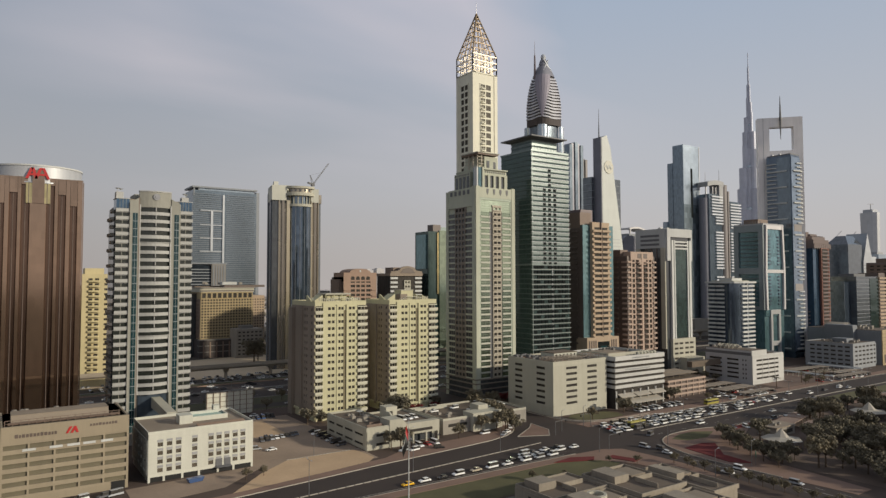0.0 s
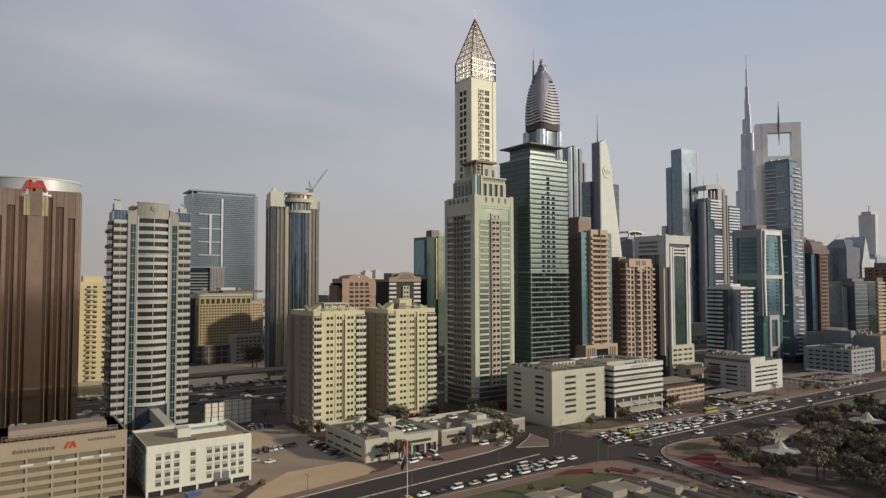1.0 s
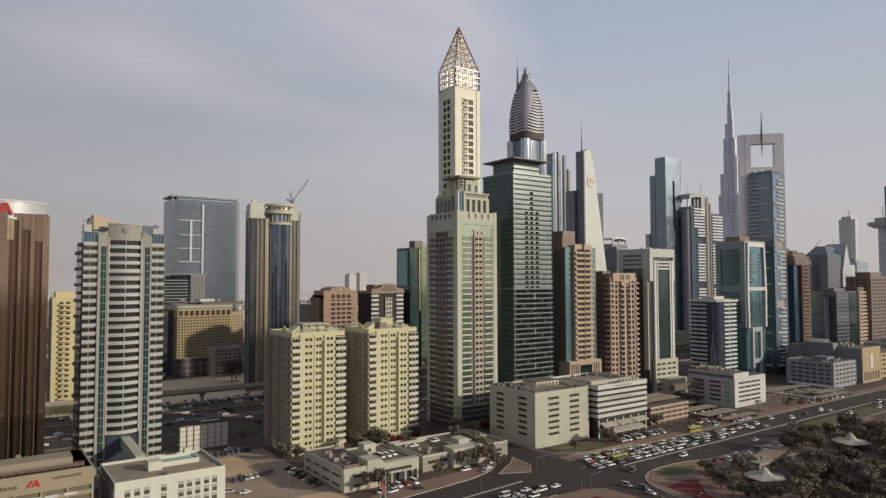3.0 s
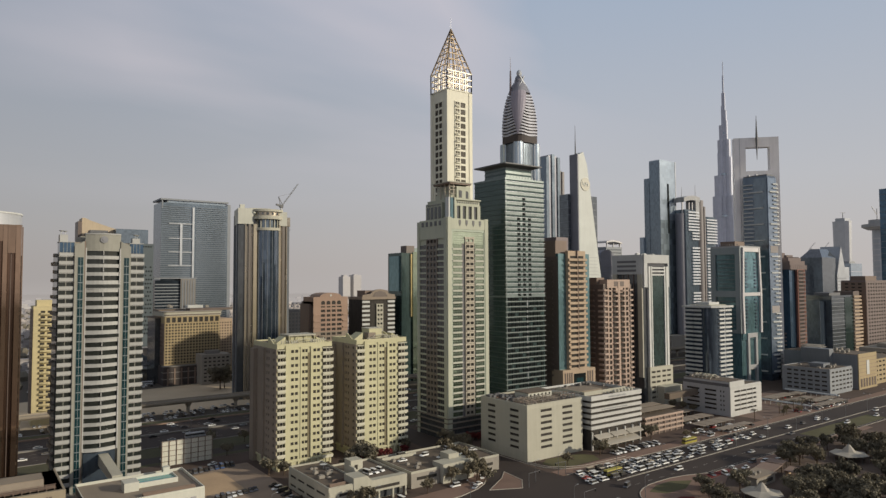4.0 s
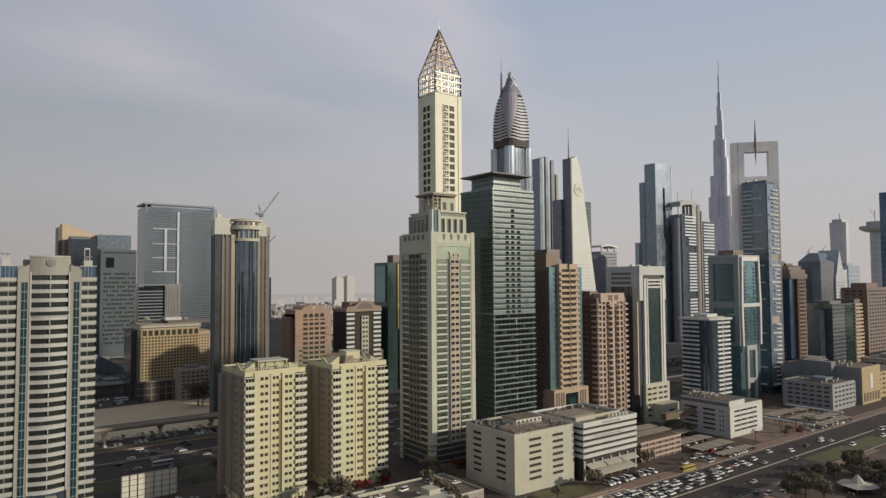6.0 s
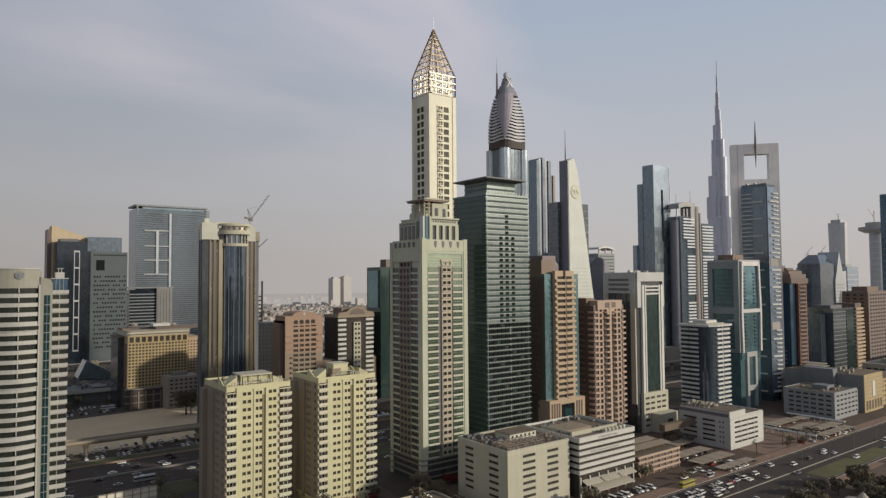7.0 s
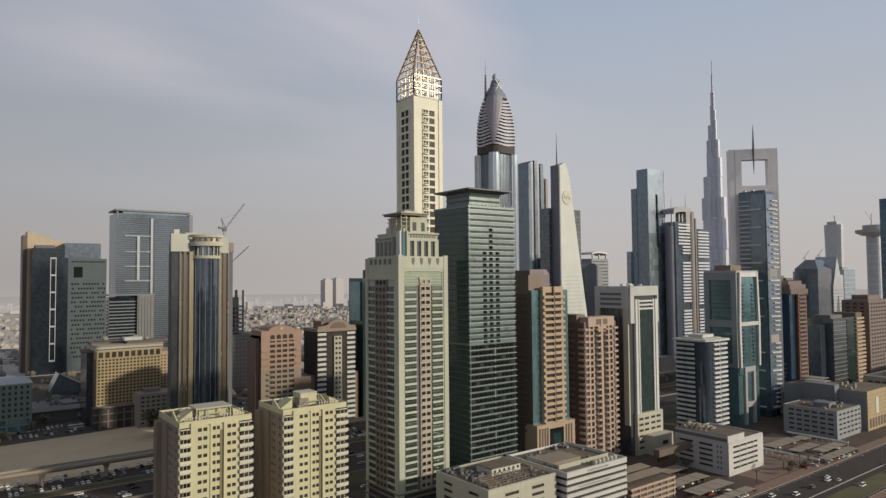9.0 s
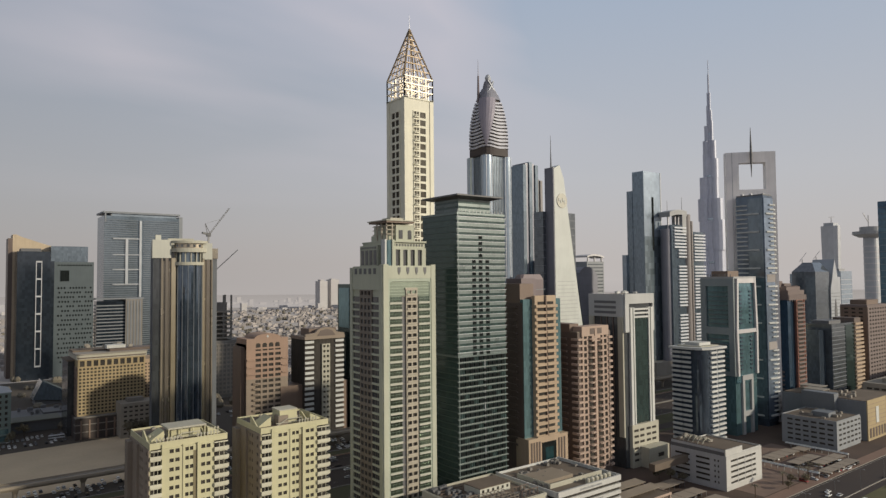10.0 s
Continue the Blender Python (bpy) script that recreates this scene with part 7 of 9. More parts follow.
    part("low_wing", box(-60, -2, 4, 26, 0, 42), "brown", b)
    b = thing("apartment_tower", "yellow apartment tower with stacked curved balconies", "tower", 50.5, 519.0)
    part("wall", box(0, 24, 0, 20, 0, 78), "yellow_wall", b)
    facade(b, "f", (0, 24), [(4, 6.6), (8, 10.6), (14, 16), (19, 21.4)], 6, 20, 3.5, 1.0, 2.5, "yellow_wall", "glass_window", d=0.5)
    bal = Mesher().prism([(3.4, 0), (4, -1.5), (6, -2), (8.6, -2), (10.6, -1.5), (11.2, 0)], 0, 1.1)
    repeat("balcony", bal, "yellow_wall", b, [(0, -0.5, 6 + 3.5 * k) for k in range(20)])
    # flank turned from the sun, painted brown for its shade
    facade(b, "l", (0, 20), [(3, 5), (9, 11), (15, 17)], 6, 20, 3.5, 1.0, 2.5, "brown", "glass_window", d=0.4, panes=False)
    part("roof_house", box(2, 14, 2, 14, 78, 82), "yellow_wall", b)


arched_blocks()


def building_site():
    b = thing("building_site", "unfinished concrete tower with bare columns above curved floors", "building site", 303.0, 758.0)
    part("base_block", box(-8, 40, -6, 26, 0, 60), "concrete", b)
    facade(b, "f", (-8, 40), [(-6 + 4.2 * k, -3.4 + 4.2 * k) for k in range(11)], 4, 12, 4.4, 0.8, 3.4, "concrete_pale", "glass_window", d=0.6, panes=False, shift=-6.0)
    part("core", box(6, 18, 4, 16, 60, 100), "concrete", b)
    ring = [(12 + 13 * math.cos(math.radians(a)), 9 + 13 * math.sin(math.radians(a))) for a in range(0, 360, 20)]
    repeat("floor_slab", Mesher().prism(ring, 0, 1.2), "concrete_pale", b, [(0, 0, 62 + 4.6 * k) for k in range(7)])
    repeat("bare_column", box(-.8, .8, -.8, .8, 0, 46), "concrete", b, [(2, 0, 62), (12, -3, 62), (22, 2, 62), (20, 16, 62)])
    c = thing("tower_crane", "tower crane with raised red-grey jib over a building site", "crane", 309.0, 772.0)
    mast = part("mast", Mesher().bar((0, 0, 0), (0, 0, 138), 1.5), "steel", c)
    part("jib", Mesher().bar((0, 0, 132), (27, 0, 157), 0.7), "concrete", mast, "raised jib")
    part("counter_jib", Mesher().bar((0, 0, 133), (-9, 0, 134), 1.6), "steel", mast)
    g = thing("office_block", "grey-green mid-rise block with small upright windows", "office block", 78.0, 668.0)
    part("wall", box(0, 42, 0, 30, 0, 39), "silver", g)
    facade(g, "f", (0, 42), [(2 + 4 * k, 3.8 + 4 * k) for k in range(10)], 12, 6, 4.4, 0.8, 3.2, "green_panel", "glass_window", d=0.4)
    facade(g, "f", (0, 42), [(2 + 8 * k, 8.6 + 8 * k) for k in range(5)], 1, 2, 5.4, 0.6, 4.6, "green_panel", "glass_teal", d=0.5)
    part("roof", Mesher().prism(rect(-.5, 42.5, -.5, 30.5), 39, 43, rect(10, 32, 10, 20)), "silver", g)
    h = thing("glass_canopy", "dark folded glass roof over a forecourt", "canopy", 150.0, 830.0)
    part("roof_plane", Mesher().wedge([(0, 6), (34, 2), (40, 6), (8, 24)], 0, 26), "glass_slate", h)
    part("base_wall", box(2, 38, 2, 24, 0, 6), "dark_grey", h)
    k = thing("podium_block", "low dark podium with pale canopy slabs", "podium", 118.0, 700.0)
    part("wall", box(0, 60, 0, 60, 0, 9), "dark_grey", k)
    part("roof_slab", box(-2, 40, -3, 20, 9, 9.8), "slab_grey", k)
    part("roof_slab", box(30, 62, 26, 50, 9, 10.4), "dark_grey", k)
    roof_units(k, 2, 58, 4, 58, 9.8, 14, 91, 1.6, "dark_grey")


building_site()


def business_cluster():
    b = thing("office_tower", "broad grey glass tower with fine louvres and a white cross-braced strip", "tower", 257.0, 1078.0)
    W, H = 101.0, 222.0
    part("wall", box(0, W, 0, 50, 0, H - 6), "glass_slate", b)
    part("roof_slab", box(-2, W + 1, -2, 50, H - 2.5, H), "louvre_grey", b)
    part("flank", box(-0.4, 0, 0, 50, 0, H - 6), "glass_slate", b)
    part("top_recess", box(10, W - 4, 1, 48, H - 6, H - 2.5), "glass_haze", b)
    repeat("louvre", Mesher().box(-1, 43, -1.4, 0, 0, 0.9), "louvre_blue", b, [(0, 0, 8 + 3.1 * k) for k in range(66)])
    repeat("louvre", Mesher().box(51, W - 2, -1.4, 0, 0, 0.9), "louvre_blue", b, [(0, 0, 8 + 3.1 * k) for k in range(66)])
    part("white_strip", box(45.5, 48.5, -2.4, 0, 0, H - 12), "silver", b)
    repeat("cross_bar", box(10.5, 46, -2.6, -1, 0, 1.4), "silver", b, [(0, 0, z) for z in (118, 139, 160, 183)])
    part("white_strip", box(27, 30.5, -2.5, -1, 118, 183), "silver", b)
    part("pale_edge", box(W, W + 5, 0, 48, 0, H - 4), "louvre_grey", b)
    repeat("corner_post", box(0, 2, -1, 1, 0, 14), "louvre_grey", b, [(0, 0, H - 15), (8, 2, H - 15)])
    b = thing("office_block", "mid-rise grey banded block beside the louvred tower", "office block", 245.0, 1060.0)
    part("wall", box(0, 36, 0, 18, 0, 96), "glass_ink", b)
    repeat("floor_band", box(-.5, 36, -.8, 18, 0, 1.6), "louvre_grey", b, [(0, 0, 6 + 4.6 * k) for k in range(19)])
    part("pale_wing", box(36, 58, -4, 16, 0, 98), "concrete", b)
    repeat("wing_fin", box(0, 1.6, -4.6, -4, 0, 96), "louvre_grey", b, [(38 + 4 * k, 0, 0) for k in range(5)])
    part("roof_slab", box(-2, 60, -4, 18, 98, 100), "louvre_grey", b)
    b = thing("office_tower", "grey stone tower with a scatter of small square windows", "tower", 192.0, 1040.0)
    part("wall", box(0, 46, 0, 40, 0, 149), "far_stone", b)
    part("glass_cap", box(-3, 40, 8, 40, 149, 170), "glass_slate", b)
    wm = box(-0.85, 0.85, -0.4, 0.05, 0, 2.3).mesh("window", "glass_hole")
    for k in range(17):
        for j in range(12):
            if (k * 5 + j * 3) % 11 > 1:
                part("window", wm, "", b, loc=(5 + 3.4 * j + (k % 2) * 1.1, 0, 18 + 6.0 * k))
    part("emblem_grid", box(7, 17, -0.6, 0, 124, 138), "glass_hole", b)
    repeat("top_row", box(-1, 1, -0.4, 0.05, 0, 1.6), "glass_hole", b, [(5 + 3.4 * j, 0, 144) for j in range(12)])
    part("edge_strip", box(-8, -6.5, -1.5, 10, 0, 150), "silver", b)
    part("flank", box(-8, 0, 0, 38, 0, 150), "glass_ink", b)
    b = thing("office_tower", "navy glass tower with a pale ladder strip", "tower", 150.5, 1034.0)
    part("wall", box(0, 36, -4, 30, 0, 162), "glass_ink", b)
    lad = Mesher().box(20, 20.8, -5, -3.8, 16, 150).box(26, 26.8, -5, -3.8, 16, 150)
    for k in range(7):
        lad.box(20.8, 26, -5, -3.8, 16 + 22 * k, 18 + 22 * k)
    part("ladder_strip", lad, "silver_pale", b)
    part("roof_house", box(4, 26, 2, 24, 162, 166), "dark_grey", b)
    b = thing("office_tower", "orange-tan tower with a swept curved top and blade balconies", "tower", 148.0, 1066.0)
    part("wall", Mesher().wedge([(0, 0), (80, 0), (80, 160), (55, 167), (30, 175), (10, 182), (4, 185), (0, 185)], 0, 30), "orange_panel", b)
    part("dark_flank", box(-5, 0, 0, 30, 0, 180), "dark_brown", b)
    repeat("blade", Mesher().prism([(2, -0.2), (16, -0.2), (15, -5), (6, -3)], 0, 1.3), "tan", b, [(0, 0, 12 + 6.2 * k) for k in range(22)])


business_cluster()


# ---- low buildings by the road ----
def bars_text(parent, x, y, z, n, seed, mat="dark_brown", h=1.2):
    """Unreadable lettering as a row of plain bars."""
    r = random.Random(seed)
    for k in range(n):
        w = r.uniform(0.5, 0.9)
        part("sign_bar", box(x, x + w, y - 0.12, y, z, z + h * r.uniform(0.8, 1.0)), mat, parent)
        x += w + 0.3


def car_park_block():
    W, D, H = 38.4, 30.0, 25.0
    b = thing("parking_block", "beige multi-storey car park with long dark slots and red emblem", "car park", 3.0, 262.0)
    part("wall", box(0, W, 0.6, D, 0, H), "dark_grey", b)
    facade(b, "f", (0, W), [(0.8 + 7.5 * k, 7.7 + 7.5 * k) for k in range(5)], 2.2, 6, 3.0, 0.8, 2.35, "sandstone", "screen_olive", d=0.7, split=True)
    part("fascia", box(0, W, -0.75, 0.6, 20.2, H + .6), "sandstone", b)
    part("base", box(0, W, -0.75, 0.6, 0, 2.2), "sandstone", b)
    part("fascia", box(0, 0.6, 0.6, D, 0, H + .6), "sandstone", b)
    part("fascia", box(W - .6, W, 0.6, D, 0, H + .6), "sandstone", b)
    bars_text(b, 4, -0.75, 21.8, 12, 2)
    bars_text(b, 26, -0.75, 23.2, 9, 4, "dark_brown", 0.9)
    em = Mesher().wedge([(18.6, 21.6), (19.4, 21.6), (20.6, 23.8), (19.8, 23.8)], -0.95, -0.76).wedge([(20.0, 21.6), (20.8, 21.6), (22.0, 23.8), (21.2, 23.8)], -0.95, -0.76).wedge([(21.8, 21.6), (22.6, 21.6), (21.8, 23.8), (21.0, 23.8)], -0.96, -0.77)
    part("emblem", em, "red_paint", b, "red slanted emblem")
    repeat("small_sign", box(0, 3.8, -0.85, -0.74, 0, 0.8), "white", b, [(x, 0, 17.2) for x in (6.2, 14.0, 19.2, 24.0, 29.5)])
    part("roof", box(.6, W - .6, .6, D, H - .4, H), "roof_felt", b)
    part("roof_shed", Mesher().prism(rect(3, 33, 8, 20), H, H + 2.2, rect(3, 33, 9.5, 18.5)).box(3, 33, 9.5, 18.5, H + 2.2, H + 2.6), "roof_pale", b, "long low metal roof shed")
    rail = Mesher()
    for k in range(16):
        rail.box(1 + 2.3 * k, 1.2 + 2.3 * k, 3, 3.2, H, H + 2.0)
    rail.box(1, 36, 3, 3.2, H + 1.9, H + 2.05).box(1, 36, 3, 3.2, H + 1.0, H + 1.1)
    part("roof_railing", rail, "brown", b)
    for k in range(5):
        part("roof_pipe", Mesher().bar((2, 3.8 + k * 0.8, H + 0.5), (36, 3.8 + k * 0.8, H + 0.5), 0.25), "brown", b)
    part("entrance", box(33.0, 37.4, -0.9, -0.7, 0, 2.9), "black", b)
    roof_units(b, 1, W, 20, D, H, 6, 21, 0.9)


car_park_block()


def white_office():
    W, D, H = 38.6, 31.0, 17.6
    b = thing("office_block", "white five-storey office block with paired window panels and rooftop pool", "office block", 48.0, 262.0)
    part("wall", box(0.3, W, 0.3, D, 0, H - .5), "office_cream", b)
    xs = (3.2, 6.4, 9.6, 15.4, 21.4, 24.4, 27.4, 30.6, 33.6)
    cols = [(x, x + 1.9) for x in xs]
    facade(b, "f", (0, W), cols, 2.9, 4, 3.1, 0.5, 2.0, "office_cream", "glass_bronze", d=0.35)
    part("fascia", box(0, W, -0.36, 0.3, 15.3, H), "office_cream", b)
    part("base", box(0, W, -0.36, 0.3, 1.9, 2.9), "office_cream", b)
    repeat("base_pier", box(-.4, .4, -0.36, 0.3, 0, 1.9), "office_cream", b, [(x, 0, 0) for x in (0.4, 5.5, 12, 18, 25, 31, W - .4)])
    part("base_glass", box(.4, W - .4, -0.05, 0.25, 0, 1.9), "black", b)
    pan = box(-0.05, 1.95, -0.5, -0.34, 0, 0.9)
    repeat("window_panel", pan, "grey_panel", b, [(x, 0, 3.0 + 3.1 * k + 2.1) for x in xs for k in range(4)])
    part("awning", Mesher().prism([(24.2, -2.6), (29.8, -2.6), (29.8, -.4), (24.2, -.4)], 2.2, 2.6, [(24.2, -1.2), (29.8, -1.2), (29.8, -.4), (24.2, -.4)]).box(24.2, 26.6, -0.6, -.4, 2.6, 5.2).box(27.4, 29.8, -.6, -.4, 2.6, 5.2), "dark_grey", b)
    facade(b, "l", (0, D), [(4, 6), (10, 12), (16, 18), (22, 24)], 2.9, 4, 3.1, 0.7, 1.9, "office_cream", "glass_dark", d=0.3)
    parapet(b, 0, W, 0, D, H - .5, 1.2, 0.35, "office_cream")
    part("roof", box(.35, W - .35, .35, D - .35, H - .5, H - .3), "roof_pale", b)
    part("roof_house", box(13.5, 18.5, 12, 18, H - .3, H + 3.0), "office_cream", b)
    part("pool_wall", Mesher().box(18.5, 33, 15, 15.4, H - .3, H + 1.5).box(18.5, 33, 23, 23.4, H - .3, H + 2.0).box(18.5, 18.9, 15.4, 23, H - .3, H + 1.5).box(32.6, 33, 15.4, 23, H - .3, H + 1.5), "office_cream", b)
    part("pool_water", box(18.9, 32.6, 15.4, 23, H - .3, H + .9), "pool_water", b, "teal water of a rooftop pool")
    part("roof_house", box(29.5, 32, 23.4, 26, H - .3, H + 3.6), "office_cream", b)
    part("roof_shade", Mesher().box(18, 36, 2.2, 2.5, H - .3, H + 1.0).box(18, 36, 4.0, 4.3, H - .3, H + 1.0), "brown", b)


white_office()


def slot_office():
    W, D, H = 41.0, 37.0, 28.6
    b = thing("office_block", "plain cream seven-storey block with columns of dark window slots", "office block", 250.0, 262.6)
    part("wall", box(0, W, 0, D, 0, H - .6), "offwhite", b)
    facade(b, "f", (-.5, W), [(9.2, 17.4), (25.4, 33.0)], 5.0, 7, 3.15, 0.7, 2.1, "offwhite", "glass_window", d=0.5)
    part("fascia", box(-.5, W, -.5, 0, 27.05, H + .4), "offwhite", b)
    part("base", box(-.5, W, -.5, 0, 0, 5.0), "offwhite", b)
    facade(b, "l", (0, D), [(6.0, 13.0), (24.6, 31.2)], 5.0, 7, 3.15, 0.7, 2.1, "offwhite", "glass_window", d=0.5)
    part("fascia", box(-.5, 0, 0, D, 27.05, H + .4), "offwhite", b)
    part("base", box(-.5, 0, 0, D, 0, 5.0), "offwhite", b)
    parapet(b, 0.01, W, 0.01, D, H - .6, 1.2, 0.4, "offwhite")
    part("roof", box(.4, W - .4, .4, D - .4, H - .6, H - .4), "roof_felt", b)
    part("roof_house", box(16, 34, 16, 27, H - .4, H + 2.8), "office_cream", b)
    rack = Mesher()
    for j in range(5):
        y = 2.2 + 2.7 * j
        for k in range(12):
            rack.box(2 + 2.2 * k, 2.2 + 2.2 * k, y, y + .2, H - .4, H + 1.9)
        rack.box(2, 26.4, y, y + .2, H + 1.8, H + 2.0).box(2, 26.4, y, y + .14, H + .7, H + .85)
    for k in range(7):
        rack.box(2.4 + 3.9 * k, 2.6 + 3.9 * k, 2.2, 13.2, H + 1.9, H + 2.1)
    part("pipe_rack", rack, "carport_tan", b, "rows of thin metal pipe racks")
    part("roof_slab", box(15.6, 34.4, 15.6, 27.4, H + 2.8, H + 3.1), "roof_felt", b)
    roof_units(b, 1, W, 1, 15, H - .4, 20, 31, 0.9, "concrete")
    roof_units(b, 1, 16, 14, D, H - .4, 18, 32, 1.0, "dark_grey")
    for k in range(9):
        part("roof_pipe", Mesher().bar((3, 4 + 3.4 * k, H + .3), (14 + 2 * (k % 3), 4 + 3.4 * k, H + .3), 0.35), "brown", b)
        part("roof_pipe", Mesher().bar((20 + k * 2, 2, H + .4), (20 + k * 2, 9, H + .4), 0.3), "dark_grey", b)
    frame_m = Mesher()
    for k in range(5):
        frame_m.box(29 + 2.4 * k, 29.2 + 2.4 * k, 3, 3.2, H, H + 2.6).box(29 + 2.4 * k, 29.2 + 2.4 * k, 9, 9.2, H, H + 2.6)
    frame_m.box(29, 39, 3, 3.2, H + 2.5, H + 2.7).box(29, 39, 9, 9.2, H + 2.5, H + 2.7)
    part("roof_frame", frame_m, "brown", b)
    repeat("roof_window", box(0, 1.2, 15.9, 16.02, H + .9, H + 2.1), "glass_window", b, [(17.2 + 2.9 * k, 0, 0) for k in range(6)])


slot_office()


def banded_office():
    W, D, H = 43.0, 40.0, 28.6
    b = thing("office_block", "white banded office block with ribbon windows and cluttered roof", "office block", 293.8, 258.6)
    part("wall", box(0, W, 0, D, 0, H - .6), "glass_window", b)
    repeat("floor_band", Mesher().box(-.2, W + .2, -0.9, 0, 0, 1.75).box(W, W + .5, 0, D, 0, 1.75).box(-.5, 0, -.9, D, 0, 1.75), "rail_white", b, [(0, 0, z) for z in (11.4, 14.55, 17.7, 20.85, 24.0)])
    part("top_band", Mesher().box(-.3, W + .3, -1.0, 0, 27.1, H + 1.0).box(-.6, 0, 0, D, 27.1, H + 1).box(W, W + .6, 0, D, 27.1, H + 1), "rail_white", b)
    repeat("sloped_canopy", Mesher().wedge_x([(-3.6, 6.4), (0, 7.9), (0, 8.3), (-3.6, 6.8)], 0, 12.4), "canvas", b, [(2, 0, 0), (15.4, 0, 0), (28.8, 0, 0)])
    repeat("pier", box(0, 0.7, -0.8, 0, 0, 10), "rail_white", b, [(0.3 + 6.9 * k, 0, 0) for k in range(7)])
    part("sloped_canopy", Mesher().wedge_x([(-5.6, 2.9), (0, 4.4), (0, 4.8), (-5.6, 3.3)], 9, W - 6), "canvas", b)
    repeat("canopy_post", box(-.15, .15, -5.3, -5.0, 0, 3.0), "steel", b, [(10 + 6.4 * k, 0, 0) for k in range(5)])
    bars_text(b, 8, -0.9, 21.4, 22, 6, "grey_panel", 0.7)
    bars_text(b, 14, -1.0, 27.8, 16, 7, "grey_panel", 0.9)
    part("roof", box(.4, W - .4, .4, D - .4, H - .6, H - .4), "roof_felt", b)
    parapet(b, -.3, W + .3, 0, D, H - .6, 1.3, 0.4, "white")
    part("roof_house", box(6, 26, 14, 28, H - .4, H + 1.2), "roof_pale", b)
    part("roof_wall", Mesher().box(4, 40, 8, 8.4, H - .4, H + 1.8).box(4, 4.4, 8.4, 30, H - .4, H + 1.8), "offwhite", b)
    cyl = Mesher().cyl(0, 0, 1.2, 0, 1.9, 12).cyl(0, 0, 1.2, 1.9, 2.3, 12, 0.8).cyl(0, 0, 0.8, 2.3, 2.5, 12, 0.3)
    repeat("water_tank", cyl, "offwhite", b, [(24 + 3 * k, 3.2, H - .4) for k in range(6)])
    roof_units(b, 1, W, 8, D, H - .4, 26, 41, 0.9, "concrete")


banded_office()


def tan_deck():
    b = thing("parking_deck", "low tan three-level parking deck with open sides", "car park", 345.0, 261.5)
    W, D = 38.0, 26.0
    part("slab", box(0.3, W - .3, 0.3, D - .3, 0, 10.4), "dark_brown", b)
    repeat("deck_band", ring_band(W, D, 0.3, 0, 1.2), "tan_pink", b, [(0, 0, z) for z in (1.5, 4.3, 7.1, 9.9)])
    repeat("column", box(-.25, .25, -.35, .1, 0, 10), "tan_pink", b, [(1 + 6 * k, 0, 0) for k in range(7)])
    part("deck_top", box(0, W, 0, D, 10.4, 10.7), "roof_felt", b)
    for y in (4, 14):
        sh = Mesher().wedge_x([(y, 13.2), (y + 7, 13.6), (y + 7, 13.8), (y, 13.4)], 2, 36)
        for k in range(6):
            sh.box(3 + 6.2 * k, 3.2 + 6.2 * k, y + 3.4, y + 3.6, 10.7, 13.4)
        part("shade_canopy", sh, "roof_pale", b)
    part("stair_house", box(-4, 0, 6, 20, 0, 15), "tan", b)


tan_deck()


def slotted_white_office():
    W, D, H = 39.8, 36.0, 20.0
    b = thing("office_block", "white low office block with long dark slots and dark roof band", "office block", 438.2, 262.0)
    part("wall", box(0, W, 0, D, 0, H - .5), "dull_white", b)
    facade(b, "f", (-.4, W), [(4.5, W - 7.0)], 2.6, 5, 3.1, 0.9, 2.2, "rail_white", "glass_window", d=0.5)
    part("fascia", box(-.4, W, -.5, 0, 18.1, H), "rail_white", b)
    part("base", box(-.4, W, -.5, 0, 0, 2.6), "rail_white", b)
    repeat("mullion", box(0, 0.4, -.6, -.1, 3, 17.5), "rail_white", b, [(x, 0, 0) for x in (12, 20, 28)])
    facade(b, "l", (0, D), [(4, 5), (6.2, 7.2), (10, 19), (23, 33)], 2.6, 5, 3.1, 0.9, 2.2, "silver_pale", "glass_window", d=0.4)
    part("fascia", box(-.4, 0, 0, D, 18.1, H), "silver_pale", b)
    part("base", box(-.4, 0, 0, D, 0, 2.6), "silver_pale", b)
    part("upper_block", box(0.2, 18, 0.2, D - .2, H - .5, H + 3.4), "silver_pale", b)
    part("dark_band", box(-.25, 18.2, 0.05, D, H, H + 2.0), "dark_grey", b)
    part("upper_front", box(-.3, 18.3, -.1, 0.6, H - .2, H + 3.6), "rail_white", b)
    part("roof", box(.2, W - .2, .2, D - .2, H - .5, H - .3), "roof_felt", b)
    part("upper_roof", box(.4, 17.8, .7, D - .6, H + 3.4, H + 3.6), "roof_felt", b)
    roof_units(b, 1, 17, 14, D, H + 3.6, 14, 51, 1.0)
    truss = Mesher()
    for k in range(5):
        arc = [(2 + 10 * j / 6, H + 3.6 + 3.0 * math.sin(math.pi * j / 6)) for j in range(7)]
        for (xa, za), (xb, zb) in zip(arc, arc[1:]):
            truss.bar((xa, 16 + 3.2 * k, za), (xb, 16 + 3.2 * k, zb), 0.35)
    truss.bar((7, 16, H + 6.5), (7, 29, H + 6.5), 0.35).bar((3.7, 16, H + 5.1), (3.7, 29, H + 5.1), 0.3).bar((10.3, 16, H + 5.1), (10.3, 29, H + 5.1), 0.3)
    part("roof_truss", truss, "offwhite", b, "pale arched roof ribs")
    parapet(b, 18.4, W, 0, D, H - .5, 1.0, 0.3, "rail_white")
    part("footbridge", box(-34, 0, 24, 28, 12, 16), "roof_felt", b, "covered footbridge")


slotted_white_office()


